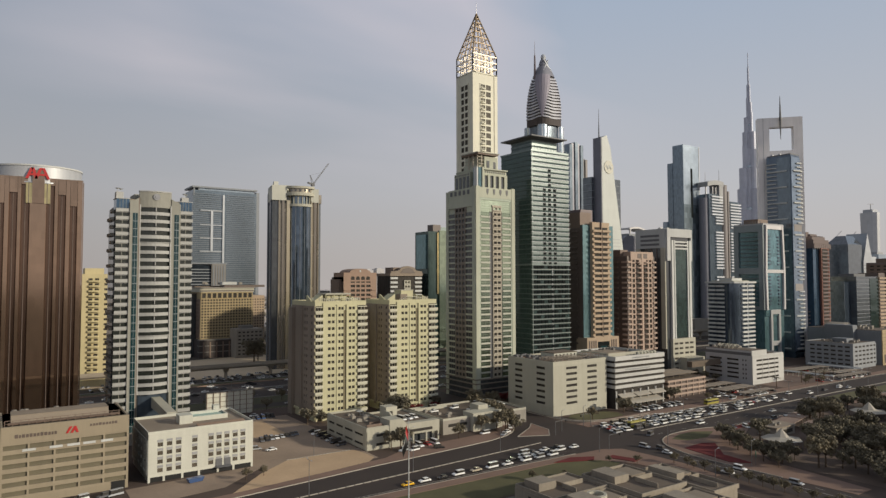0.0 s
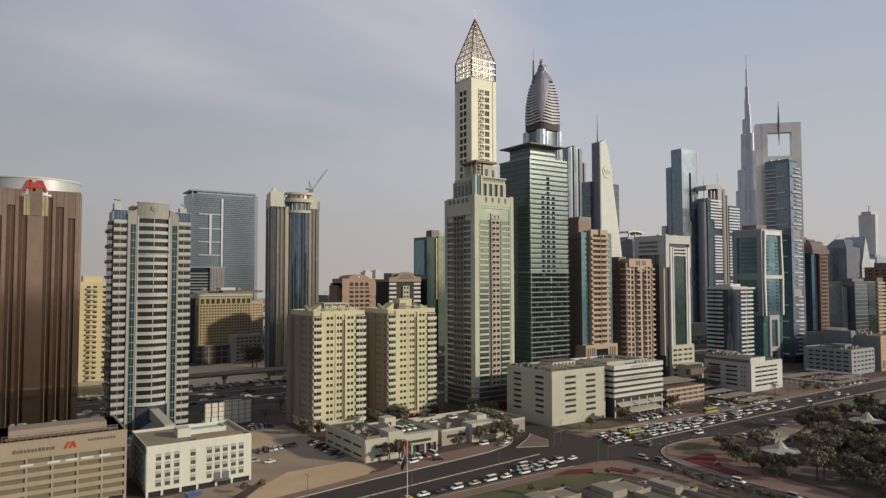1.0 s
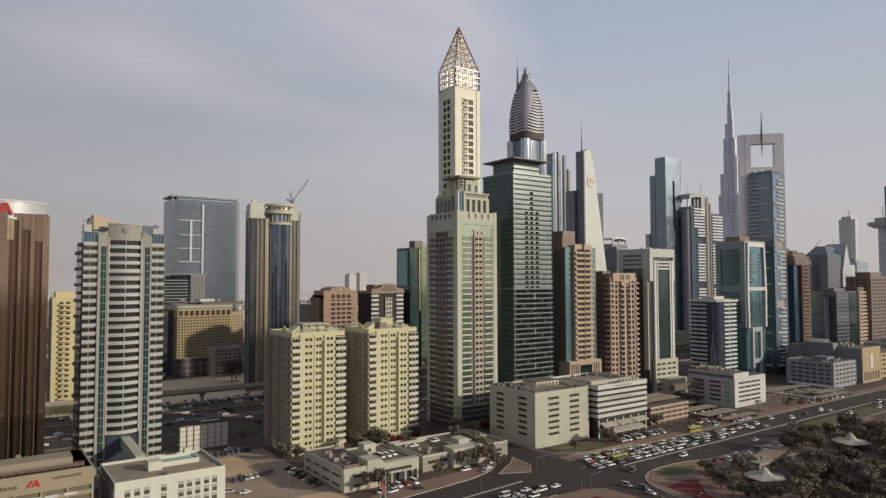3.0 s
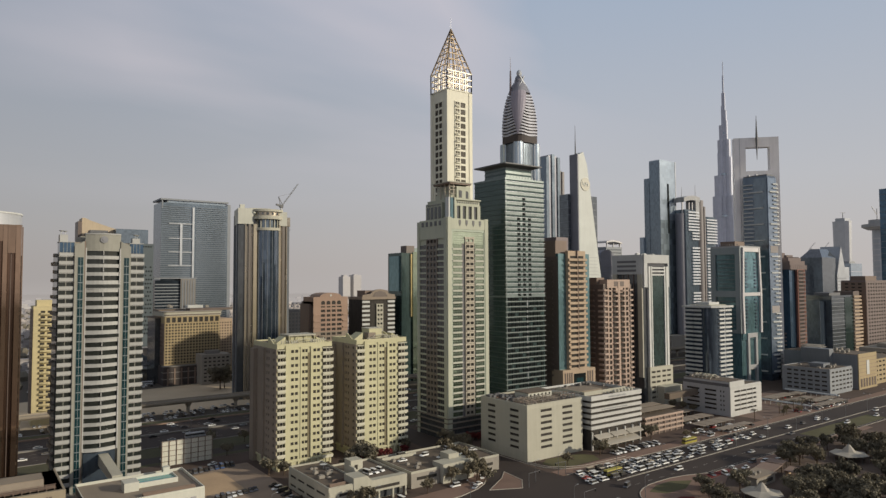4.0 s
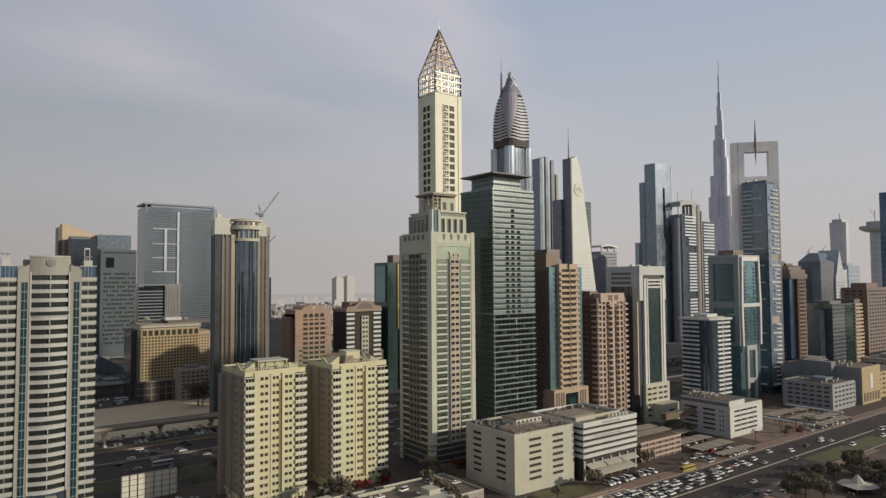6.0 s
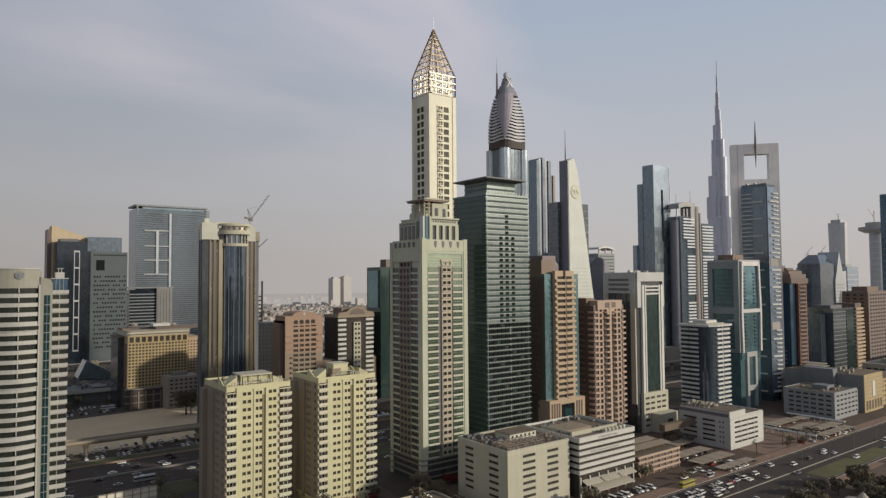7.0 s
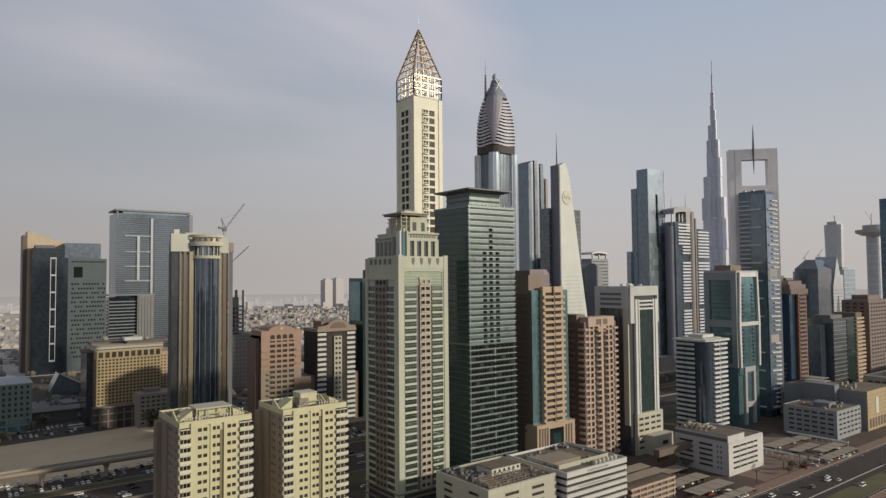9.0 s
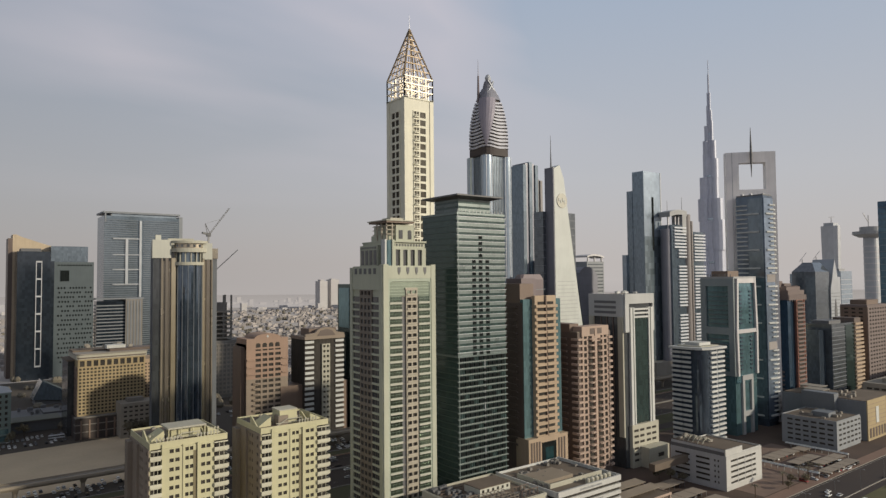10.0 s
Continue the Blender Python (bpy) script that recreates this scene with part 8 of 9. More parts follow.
def grey_office():
    W, D, H = 39.0, 38.0, 20.5
    b = thing("office_block", "grey low office block with rows of dark square windows", "office block", 580.0, 260.0)
    part("wall", box(0, W, 0, D, 0, H - .5), "silver", b)
    facade(b, "f", (-.4, W), [(3 + 6.6 * k, 7.4 + 6.6 * k) for k in range(6)], 2.0, 5, 3.5, 1.0, 2.4, "office_slate", "glass_window", d=0.4)
    facade(b, "l", (0, D), [(2 + 5.6 * k, 6 + 5.6 * k) for k in range(6)], 2.0, 5, 3.5, 1.0, 2.4, "office_slate", "glass_window", d=0.4)
    part("base", Mesher().box(-.4, W, -.4, 0, 0, 2.0).box(-.4, 0, 0, D, 0, 2.0), "office_slate", b)
    parapet(b, -.4, W, -.4, D, H - 1.0, 1.3, 0.4, "office_slate")
    part("roof", box(.4, W - .4, .4, D - .4, H - .5, H - .3), "roof_felt", b)
    part("roof_house", box(12, 24, 10, 22, H - .3, H + 3), "louvre_grey", b)
    roof_units(b, 2, W, 2, D, H - .3, 12, 61, 1.0)
    b = thing("mall_block", "large grey-tan retail block with blank walls", "shop building", 627.0, 258.0)
    part("wall", box(0, 36, 0, 62, 0, 29), "louvre_grey", b)
    part("front_wall", box(0, 36, -0.8, 0, 0, 30), "beige", b)
    repeat("front_joint", box(0, 36, -0.86, -0.78, 0, 0.3), "brick_brown", b, [(0, 0, 11 + 3.1 * k) for k in range(6)])
    repeat("front_window", box(0, 3, -1.0, -.75, 0, 7), "dark_brown", b, [(3 + 5.4 * k, 0, 2) for k in range(6)])
    part("sign_panel", box(15, 20, -1.1, -.75, 12, 24), "white", b)
    part("slanted_wall", Mesher().wedge([(-2, 0), (6, 0), (2, 33), (-6, 33)], 20, 44), "louvre_grey", b)
    part("roof", box(1, 35, 1, 61, 29, 29.4), "roof_felt", b)
    repeat("roof_canopy", box(0, 12, 0, 16, 32.6, 33), "concrete_pale", b, [(5, 32, 0), (20, 40, 0)])
    repeat("canopy_post", box(-.2, .2, -.2, .2, 29.4, 32.6), "steel", b, [(6, 33, 0), (16, 33, 0), (6, 47, 0), (16, 47, 0), (21, 41, 0), (31, 41, 0), (21, 55, 0), (31, 55, 0)])
    roof_units(b, 3, 34, 4, 30, 29.4, 10, 63, 1.3)
    b = thing("shop_building", "low tan shop building at the road", "shop building", 668.0, 262.0)
    part("wall", box(0, 60, 0, 40, 0, 22), "beige", b)
    facade(b, "f", (0, 60), [(3 + 8 * k, 8 + 8 * k) for k in range(7)], 2, 5, 4, 1, 2.6, "beige", "glass_window", d=0.5)
    part("roof", box(.5, 59.5, .5, 39.5, 22, 22.3), "roof_felt", b)


grey_office()


def low_showroom():
    b = thing("showroom", "low pale two-storey showroom with ribbon windows and roof terraces", "low building", 134.5, 256.5)
    W, D, H = 38.0, 40.0, 9.0
    part("wall", box(0, 16, 0, D, 0, H), "offwhite", b)
    part("wall", box(16, W, 4, D - 6, 0, H - 1.2), "offwhite", b)
    facade(b, "f", (0, 16), [(4.5, 14)], 0.5, 2, 3.9, 1.2, 2.4, "offwhite", "glass_window", d=0.35, split=True)
    part("fascia", box(-.35, 16, -.35, 0, 8.3, H + .7), "offwhite", b)
    facade(b, "l", (0, D), [(3, 11), (13, 21), (23, 30), (32, 38)], 0.5, 2, 3.9, 1.4, 2.4, "offwhite", "glass_window", d=0.35, split=True)
    part("fascia", box(-.35, 0, 0, D, 8.3, H + .7), "offwhite", b)
    part("front_wing", box(16, W, 0.5, 4, 4.2, H + .2), "offwhite", b)
    part("wing_window", box(20, 34, 0.3, 0.55, 5.2, 6.4), "glass_window", b)
    part("entrance_glass", box(19, 36, 3.8, 4.05, 0.2, 4.0), "glass_dark", b)
    repeat("column", box(-.4, .4, .6, 1.4, 0, 4.2), "offwhite", b, [(x, 0, 0) for x in (16.6, 24, 31, W - .5)])
    part("stair_block", Mesher().box(11, 17.5, -0.6, 8, 0, H + 3.0), "offwhite", b, "pale stair block")
    part("sloped_front", Mesher().wedge([(17.5, H - 2), (22.5, H - 2), (17.5, H + 3)], 0, 0.6), "offwhite", b)
    part("sloped_front", Mesher().wedge_x([(2, H - 1), (14, H - 1), (14, H + 4.2), (9, H + 4.2)], 16.2, 17.0), "offwhite", b)
    part("roof_house", box(19, 25, 17, 23, H - 1.2, H + 5.0), "offwhite", b)
    part("roof_house_window", box(21, 22.4, 16.8, 17.05, H + 1, H + 3), "glass_window", b)
    parapet(b, 0, 16, 0.05, D, H, 0.9, 0.3, "offwhite")
    parapet(b, 16, W, 4.05, D - 6, H - 1.2, 1.0, 0.3, "offwhite")
    part("roof", box(.3, 15.7, .4, D - .3, H, H + .15), "roof_felt", b)
    part("roof", box(16.3, W - .3, 4.4, D - 6.3, H - 1.2, H - 1.05), "roof_felt", b)
    part("roof_screen", box(1.5, 9, 2.4, 2.7, H, H + 1.6), "brown", b)
    part("roof_screen", box(5.5, 14, 8, 8.3, H, H + 1.3), "brown", b)
    part("satellite_dish", Mesher().cyl(12, 30, 0.15, H, H + 1.4, 8).cyl(12, 30, 0.4, H + 1.4, H + 2.0, 14, 1.7), "white", b)
    roof_units(b, 2, 15, 12, D - 3, H + .1, 9, 71, 0.8)
    b = thing("parking_showroom", "low grey showroom with cars parked on its flat roof", "low building", 178.0, 262.0)
    W, D, H = 52.0, 32.0, 6.6
    part("wall", box(0, W, 0, D, 0, H), "concrete_pale", b)
    part("slot", box(3, 14, -.1, .1, 3.4, 4.8), "glass_window", b)
    part("slot", box(30, 48, -.1, .1, 3.0, 4.4), "glass_window", b)
    part("shop_glass", box(16, 28, -.12, .1, 0.3, 3.6), "glass_dark", b)
    parapet(b, 0, W, 0.05, D, H, 1.0, 0.35, "offwhite")
    part("front_block", box(16, 34, -2.5, 6, 0, H + 2.2), "offwhite", b)
    part("front_block", box(24, 30, 4, 11, H, H + 4.4), "offwhite", b)
    part("roof", box(.4, W - .4, .4, D - .4, H, H + .12), "roof_felt", b)
    part("ramp_wall", box(0.2, 20, D - 6, D - 5.6, H, H + 1.6), "offwhite", b)
    roof_units(b, 2, 16, 4, D - 4, H + .1, 5, 72, 0.8)


low_showroom()


def hoarding():
    b = thing("billboard", "back of a large pale roadside billboard on steel posts", "billboard", 95.6, 366.5)
    board = part("panel", box(0, 25.6, 0, 0.5, 0.4, 12.8), "office_cream", b, "pale ribbed back panel")
    repeat("rib", box(-.12, .12, -.5, 0, 0.4, 13.0), "brown", board, [(0.3 + 3.57 * k, 0, 0) for k in range(8)])
    repeat("cross_rail", box(0, 25.6, -.3, -.05, 0, .2), "brown", board, [(0, 0, z) for z in (2.6, 5.2, 7.8, 10.4, 12.6)])
    repeat("post", box(-.3, .3, .5, 1.0, 0, 12), "steel", b, [(2 + 5.4 * k, 0, 0) for k in range(5)])


hoarding()


def villa_roofs():
    """Low cream courtyard villas with parapet walls and a round roof light."""
    r = random.Random(9)
    spots = ((146, 154, 24, 18, 4.6), (171, 140, 22, 26, 5.2), (146, 133, 22, 19, 4.6), (194, 130, 13, 30, 4.6), (126, 130, 17, 20, 4.4), (171, 112, 20, 24, 5.0), (148, 108, 19, 21, 4.8))
    for i, (x, y, w, d, h) in enumerate(spots):
        b = thing("villa", "low cream flat-roofed courtyard villa with parapet walls", "villa", x, y, group="courtyard villas")
        part("wall", box(0, w, 0, d, 0, h), "villa_plaster", b)
        parapet(b, 0, w, 0, d, h, 1.0, 0.3, "villa_plaster")
        part("roof", box(.3, w - .3, .3, d - .3, h, h + .1), "roof_felt", b)
        part("roof_house", box(w * .1, w * .42, d * .5, d * .9, h, h + 2.6), "villa_plaster", b)
        part("roof_wall", Mesher().box(w * .5, w * .9, d * .45, d * .45 + .3, h, h + 1.6).box(w * .5, w * .5 + .3, d * .1, d * .45, h, h + 1.6), "villa_plaster", b)
        part("roof_slab", box(w * .55, w * .88, d * .55, d * .88, h + .1, h + 1.1), "roof_pale", b)
        if i == 2:
            m = Mesher()
            ring = [(math.cos(a * .393), math.sin(a * .393)) for a in range(16)]
            for k in range(16):
                (c0, s0), (c1, s1) = ring[k], ring[(k + 1) % 16]
                m.prism([(12 + 3.2 * c0, 14 + 3.2 * s0), (12 + 3.2 * c1, 14 + 3.2 * s1), (12 + 2.3 * c1, 14 + 2.3 * s1), (12 + 2.3 * c0, 14 + 2.3 * s0)], h, h + 2.2)
            part("round_roof_light", m, "offwhite", b)
        facade(b, "l", (0, d), [(2 + 4 * k, 3.4 + 4 * k) for k in range(int(d / 4) - 1)], 0.3, 1, h - .4, 1.4, 3.0, "villa_plaster", "glass_window", d=0.25)
        part("cornice", box(-.4, w + .4, -.4, 0, h - .3, h + 1.1), "villa_plaster", b)
    w = Mesher().box(150, 196, 175.2, 175.6, 0.1, 1.6).box(196, 209, 168, 168.4, 0.1, 2.0).box(208.8, 209.2, 100, 168, 0.1, 2.0).box(99.6, 100, 110, 175, 0.1, 1.6)
    solo("boundary_wall", w, "villa_plaster", "low cream boundary wall round the villas", "wall", kind="structure")


villa_roofs()


def carport(x, y, L, wide, rz=0, n=None):
    b = thing("carport", "long pale fabric parking shade on thin steel posts", "carport", x, y, 0, rz, group="parking shades")
    m = Mesher()
    k = max(2, int(L / 5))
    for i in range(k):
        m.box(0, wide, i * L / k + .05, (i + 1) * L / k - .05, 2.6 + 0.12 * (i % 2), 2.72 + 0.12 * (i % 2))
    part("canopy", m, "carport_tan", b)
    post = box(-.1, .1, -.1, .1, 0, 2.6).mesh("post", "steel")
    for i in range(k + 1):
        part("post", post, "", b, loc=(0.4, min(max(i * L / k, .2), L - .2), 0))
    return b


for x, y, L, w in ((388, 265, 35, 9), (387, 249.5, 35, 10), (387, 236.5, 34, 6), (392, 282, 36, 9), (515, 272, 36, 10), (516, 257, 32, 8), (552, 270, 13, 9), (528, 247, 34, 8), (511, 237, 46, 7)):
    carport(x + L, y, L, w, 90)
sheet("pavement_lot", rect(446, 566, 244, 300), 0.075, "paving_red", "reddish-brown paved parking court", "pavement")
for x, y, L in ((507, 240, 38), (567, 247, 42)):
    b = thing("covered_walkway", "white ribbed covered walkway between parking rows", "walkway", x, y, 0, 90)
    repeat("roof_rib", Mesher().wedge_x([(0, 3.0), (3.0, 3.0), (1.5, 3.9)], 0, 1.7), "white", b, [(2.1 * k, 0, 0) for k in range(int(L / 2.1))])
    repeat("post", box(.1, .3, 1.4, 1.6, 0, 3.0), "white", b, [(4.2 * k, 0, 0) for k in range(int(L / 4.2))])


def viaduct():
    b = thing("metro_viaduct", "pale concrete elevated railway viaduct on wide-headed piers", "viaduct", 0, 494, kind="structure")
    part("deck", Mesher().wedge_x([(0.8, 8.2), (8.2, 8.2), (9.4, 9.6), (9.4, 11.0), (9.0, 11.0), (9.0, 9.9), (0, 9.9), (0, 11.0), (-.4, 11.0), (-.4, 9.6)], -420, 1400), "viaduct_tan", b)
    pier = Mesher().cyl(0, 4.5, 1.2, 0, 5.8, 12).prism([(-1.3, 3), (1.3, 3), (1.3, 6), (-1.3, 6)], 5.8, 8.2, [(-1.5, 0.8), (1.5, 0.8), (1.5, 8.2), (-1.5, 8.2)])
    repeat("pier", pier, "viaduct_tan", b, [(-60 + 34 * k, 0, 0) for k in range(36)])
    part("rail", Mesher().box(-420, 1400, 1.8, 2.0, 9.9, 10.05).box(-420, 1400, 6.8, 7.0, 9.9, 10.05), "steel", b)


viaduct()


def park_tent(x, y, s=1.0, h=7.5):
    b = thing("tensile_tent", "pale peaked fabric canopy among park trees", "canopy", x, y, 0, 20, group="park canopies")
    n = 8
    rim = [(9 * s * math.cos(2 * math.pi * k / n), 9 * s * math.sin(2 * math.pi * k / n), 3.2 + 0.5 * (k % 2)) for k in range(n)]
    mid = [(p[0] * .38, p[1] * .38, 4.6) for p in rim]
    m = Mesher()
    m.v = rim + mid + [(p[0] * .06, p[1] * .06, h) for p in rim]
    for j in range(2):
        m.f += [(j * n + k, j * n + (k + 1) % n, (j + 1) * n + (k + 1) % n, (j + 1) * n + k) for k in range(n)]
    m.f.append(tuple(range(2 * n, 3 * n)))
    part("canopy", m, "canvas", b)
    part("mast", Mesher().cyl(0, 0, 0.2, 0, h + .6, 8), "steel", b)
    repeat("post", Mesher().cyl(0, 0, 0.12, 0, 3.4, 6), "steel", b, [(p[0] * .98, p[1] * .98, 0) for p in rim])


park_tent(386, 166, 1.0, 8.0)
park_tent(289, 160, 0.95, 7.5)
b = thing("park_kiosk", "small pale flat-roofed kiosk in the park", "kiosk", 303, 170)
part("wall", box(0, 16, 0, 9, 0, 4), "concrete_pale", b)
part("roof_slab", box(-.6, 16.6, -.6, 9.6, 4, 4.5), "roof_pale", b)
part("window", box(2, 14, -.08, .05, 1.2, 2.8), "glass_window", b)
roof_units(b, 1, 15, 1, 8, 4.5, 4, 81, 0.6)
for x, y, w, d, h in ((322, 172, 14, 9, 3.6), (330, 164, 10, 7, 3.2), (338, 176, 8, 8, 3.4)):
    b = thing("park_shelter", "low reddish-brown timber shelter in the park", "shelter", x, y, 0, 12, group="park shelters")
    part("roof_slab", box(0, w, 0, d, h, h + .35), "brick_brown", b)
    repeat("post", box(-.15, .15, -.15, .15, 0, h), "brown", b, [(.4, .4, 0), (w - .4, .4, 0), (.4, d - .4, 0), (w - .4, d - .4, 0)])
    part("back_wall", box(.3, w - .3, d - .7, d - .5, 0, h), "tan", b)


# ---- low town towards the horizon ----
def far_town():
    r = random.Random(17)
    walls = [Mesher(), Mesher(), Mesher()]
    for _ in range(4200):
        y = 780 + 1750 * r.random() ** 1.3
        x = r.uniform(-0.15, 0.95) * y
        if y < 1140 and 120 < x < 420:
            continue
        w, d, h = r.uniform(6, 15), r.uniform(6, 14), r.uniform(3, 6.5) * (1.8 if r.random() < 0.06 else 1)
        m = walls[r.randrange(3)]
        m.box(x, x + w, y, y + d, 0, h)
        if r.random() < 0.5:
            m.box(x + w * .2, x + w * .6, y + d * .2, y + d * .6, h, h + 2.5)
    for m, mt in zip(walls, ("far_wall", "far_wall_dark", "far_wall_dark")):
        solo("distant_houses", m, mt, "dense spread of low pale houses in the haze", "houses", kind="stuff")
    t = Mesher()
    for _ in range(900):
        y = 700 + 1700 * r.random() ** 1.4
        x = r.uniform(-0.15, 0.9) * y
        s = r.uniform(4, 9)
        for _ in range(3):
            a, c = x + r.uniform(-4, 4), y + r.uniform(-4, 4)
            t.cyl(a, c, s * .4, 0, s * .5, 6, s * .6).cyl(a, c, s * .6, s * .5, s, 6, s * .25)
    solo("distant_trees", t, "leaf_hazed", "scattered trees among far houses, their colour paled for haze", "trees", kind="stuff")


far_town()
# added glowing ring, fading upwards, in place of haze over the plain's edge
haze = bpy.data.materials.new("horizon_haze")
haze.use_nodes = True
nt = haze.node_tree
nt.nodes.clear()
geo = nt.nodes.new("ShaderNodeNewGeometry")
sep = nt.nodes.new("ShaderNodeSeparateXYZ")
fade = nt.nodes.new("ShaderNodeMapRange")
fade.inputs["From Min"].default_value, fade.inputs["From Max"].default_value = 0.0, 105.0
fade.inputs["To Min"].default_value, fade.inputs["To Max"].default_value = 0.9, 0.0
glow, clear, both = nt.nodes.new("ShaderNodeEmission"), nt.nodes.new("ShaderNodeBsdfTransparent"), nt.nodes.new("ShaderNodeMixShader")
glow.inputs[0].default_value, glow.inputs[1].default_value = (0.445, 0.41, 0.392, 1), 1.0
end = nt.nodes.new("ShaderNodeOutputMaterial")
nt.links.new(geo.outputs["Position"], sep.inputs[0])
nt.links.new(sep.outputs[2], fade.inputs[0])
nt.links.new(fade.outputs[0], both.inputs[0])
nt.links.new(clear.outputs[0], both.inputs[1])
nt.links.new(glow.outputs[0], both.inputs[2])
nt.links.new(both.outputs[0], end.inputs[0])
MAT["horizon_haze"] = haze
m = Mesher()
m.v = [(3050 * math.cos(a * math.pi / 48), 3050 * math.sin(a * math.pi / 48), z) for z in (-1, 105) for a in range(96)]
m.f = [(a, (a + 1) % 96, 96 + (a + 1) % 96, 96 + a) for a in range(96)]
solo("backdrop", m, "horizon_haze", "glowing see-through ring standing in for haze along the horizon", "haze", kind="structure")
# faint far skyline
r = random.Random(41)
sky_m = Mesher()
for _ in range(420):
    a, d = r.uniform(0.02, 1.2), r.uniform(2700, 3700)
    x, y, w = d * math.sin(a), d * math.cos(a), r.uniform(12, 46)
    sky_m.box(x, x + w, y, y + 18, 0, r.uniform(5, 13) if r.random() < .93 else r.uniform(16, 32))
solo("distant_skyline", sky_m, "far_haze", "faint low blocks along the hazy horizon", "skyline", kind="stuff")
# plain blocks right and left of the row that close the street
for x, y, w, d, h, mt in ((905, 330, 40, 26, 84, "plum_brown"), (960, 300, 30, 30, 60, "silver_pale"), (1100, 300, 60, 30, 110, "glass_haze"), (1130, 330, 40, 30, 90, "plum_brown"), (760, 270, 60, 40, 24, "concrete_pale"), (860, 268, 60, 40, 30, "offwhite"), (-60, 330, 34, 30, 90, "tan"), (-120, 328, 36, 30, 100, "glass_navy"), (-60, 262, 50, 30, 18, "offwhite")):
    b = thing("street_block", "plain hazy tower block farther along the street", "building", x, y, group="street blocks")
    part("wall", box(0, w, 0, d, 0, h), mt, b)
    facade(b, "f", (0, w), [(2 + 6 * k, 6.4 + 6 * k) for k in range(int((w - 2) / 6))], 2, int((h - 4) / 3.8), 3.8, 1, 2.6, mt, "glass_window", d=0.4, panes=False)
    facade(b, "l", (0, d), [(2 + 6 * k, 6.4 + 6 * k) for k in range(int((d - 2) / 6))], 2, int((h - 4) / 3.8), 3.8, 1, 2.6, mt, "glass_window", d=0.4, panes=False)
    part("roof_house", box(w * .2, w * .7, d * .2, d * .7, h, h + 4), "concrete_pale", b)


# ---- trees ----
def tree_meshes(seed, height, spread, leaves, leaf, mat):
    """A tapered, forked trunk and a ragged crown of many small leaf clumps."""
    r = random.Random(seed)
    tr = Mesher()
    th = height * 0.42
    tr.cyl(0, 0, 0.035 * height, 0, th, 8, 0.02 * height)
    tips = []
    for k in range(7):
        a = 2 * math.pi * k / 7 + r.uniform(-.3, .3)
        d = spread * r.uniform(0.35, 0.75)
        tip = (d * math.cos(a), d * math.sin(a), height * r.uniform(0.55, 0.85))
        tr.bar((0, 0, th * r.uniform(0.75, 0.98)), tip, 0.022 * height, 0.008 * height)
        tips.append(tip)
    tips.append((0, 0, height * 0.85))
    cr = Mesher()
    clumps = []
    for t in tips:
        for _ in range(3):
            clumps.append(Vector(t) + Vector((r.gauss(0, spread * .22), r.gauss(0, spread * .22), r.gauss(0, height * .07))))
    for _ in range(leaves):
        c = r.choice(clumps)
        v = Vector((r.gauss(0, 1), r.gauss(0, 1), r.gauss(0, 0.75))).normalized() * spread * 0.27 * r.uniform(0.45, 1.1)
        p = c + v
        if p.z < height * 0.28:
            continue
        nrm = (v.normalized() + Vector((r.gauss(0, .5), r.gauss(0, .5), r.gauss(0, .5)))).normalized()
        u = nrm.orthogonal().normalized()
        w = nrm.cross(u)
        s = leaf * r.uniform(0.6, 1.3)
        n = len(cr.v)
        cr.v += [tuple(p + u * s), tuple(p + w * s * .7 + nrm * s * .25), tuple(p - u * s), tuple(p - w * s * .7 + nrm * s * .25)]
        cr.f.append((n, n + 1, n + 2, n + 3))
    return tr.mesh("trunk", "bark"), cr.mesh("crown", mat)


TREES = [tree_meshes(1, 9, 4.6, 1500, 0.46, "leaf"), tree_meshes(2, 7.5, 4.2, 1300, 0.44, "leaf"), tree_meshes(3, 11, 4.6, 1300, 0.45, "leaf_olive"),
         tree_meshes(4, 6, 3.2, 700, 0.34, "leaf_olive"), tree_meshes(5, 4.2, 2.6, 600, 0.30, "leaf_red")]
NAMES = (("tree", "dark green broad-crowned street tree"), ("tree", "rounded dark green park tree"), ("tree", "tall dusty olive-green tree with ragged crown"), ("tree", "small dusty olive-green street tree"), ("shrub", "low red-leaved flowering shrub beside a tower"))


def plant(kind, x, y, s=1.0, rz=0.0, z=0.0, group=""):
    trunk, crown = TREES[kind]
    b = thing(NAMES[kind][0], NAMES[kind][1], NAMES[kind][0], x, y, z, rz, group=group)
    b.scale = (s, s, s)
    part("trunk", trunk, "", b)
    part("crown", crown, "", b)


r = random.Random(23)
for _ in range(330):        # park
    x, y = r.uniform(268, 430), r.uniform(60, 186)
    if min((x - 386) ** 2 + (y - 164) ** 2, (x - 288) ** 2 + (y - 158) ** 2) < 130 or (y > 168 and 372 < x < 400) or (-2 < 0.925 * (386 - x) + 0.38 * (166 - y) < 42 and abs(0.38 * (x - 386) - 0.925 * (y - 166)) < 12) or (y > 160 and 298 < x < 352) or y > 148 + (x - 258) * 0.72:
        continue
    plant(r.choice((0, 0, 1, 1, 2)), x, y, r.uniform(0.75, 1.25), r.uniform(0, 360), group="park trees")
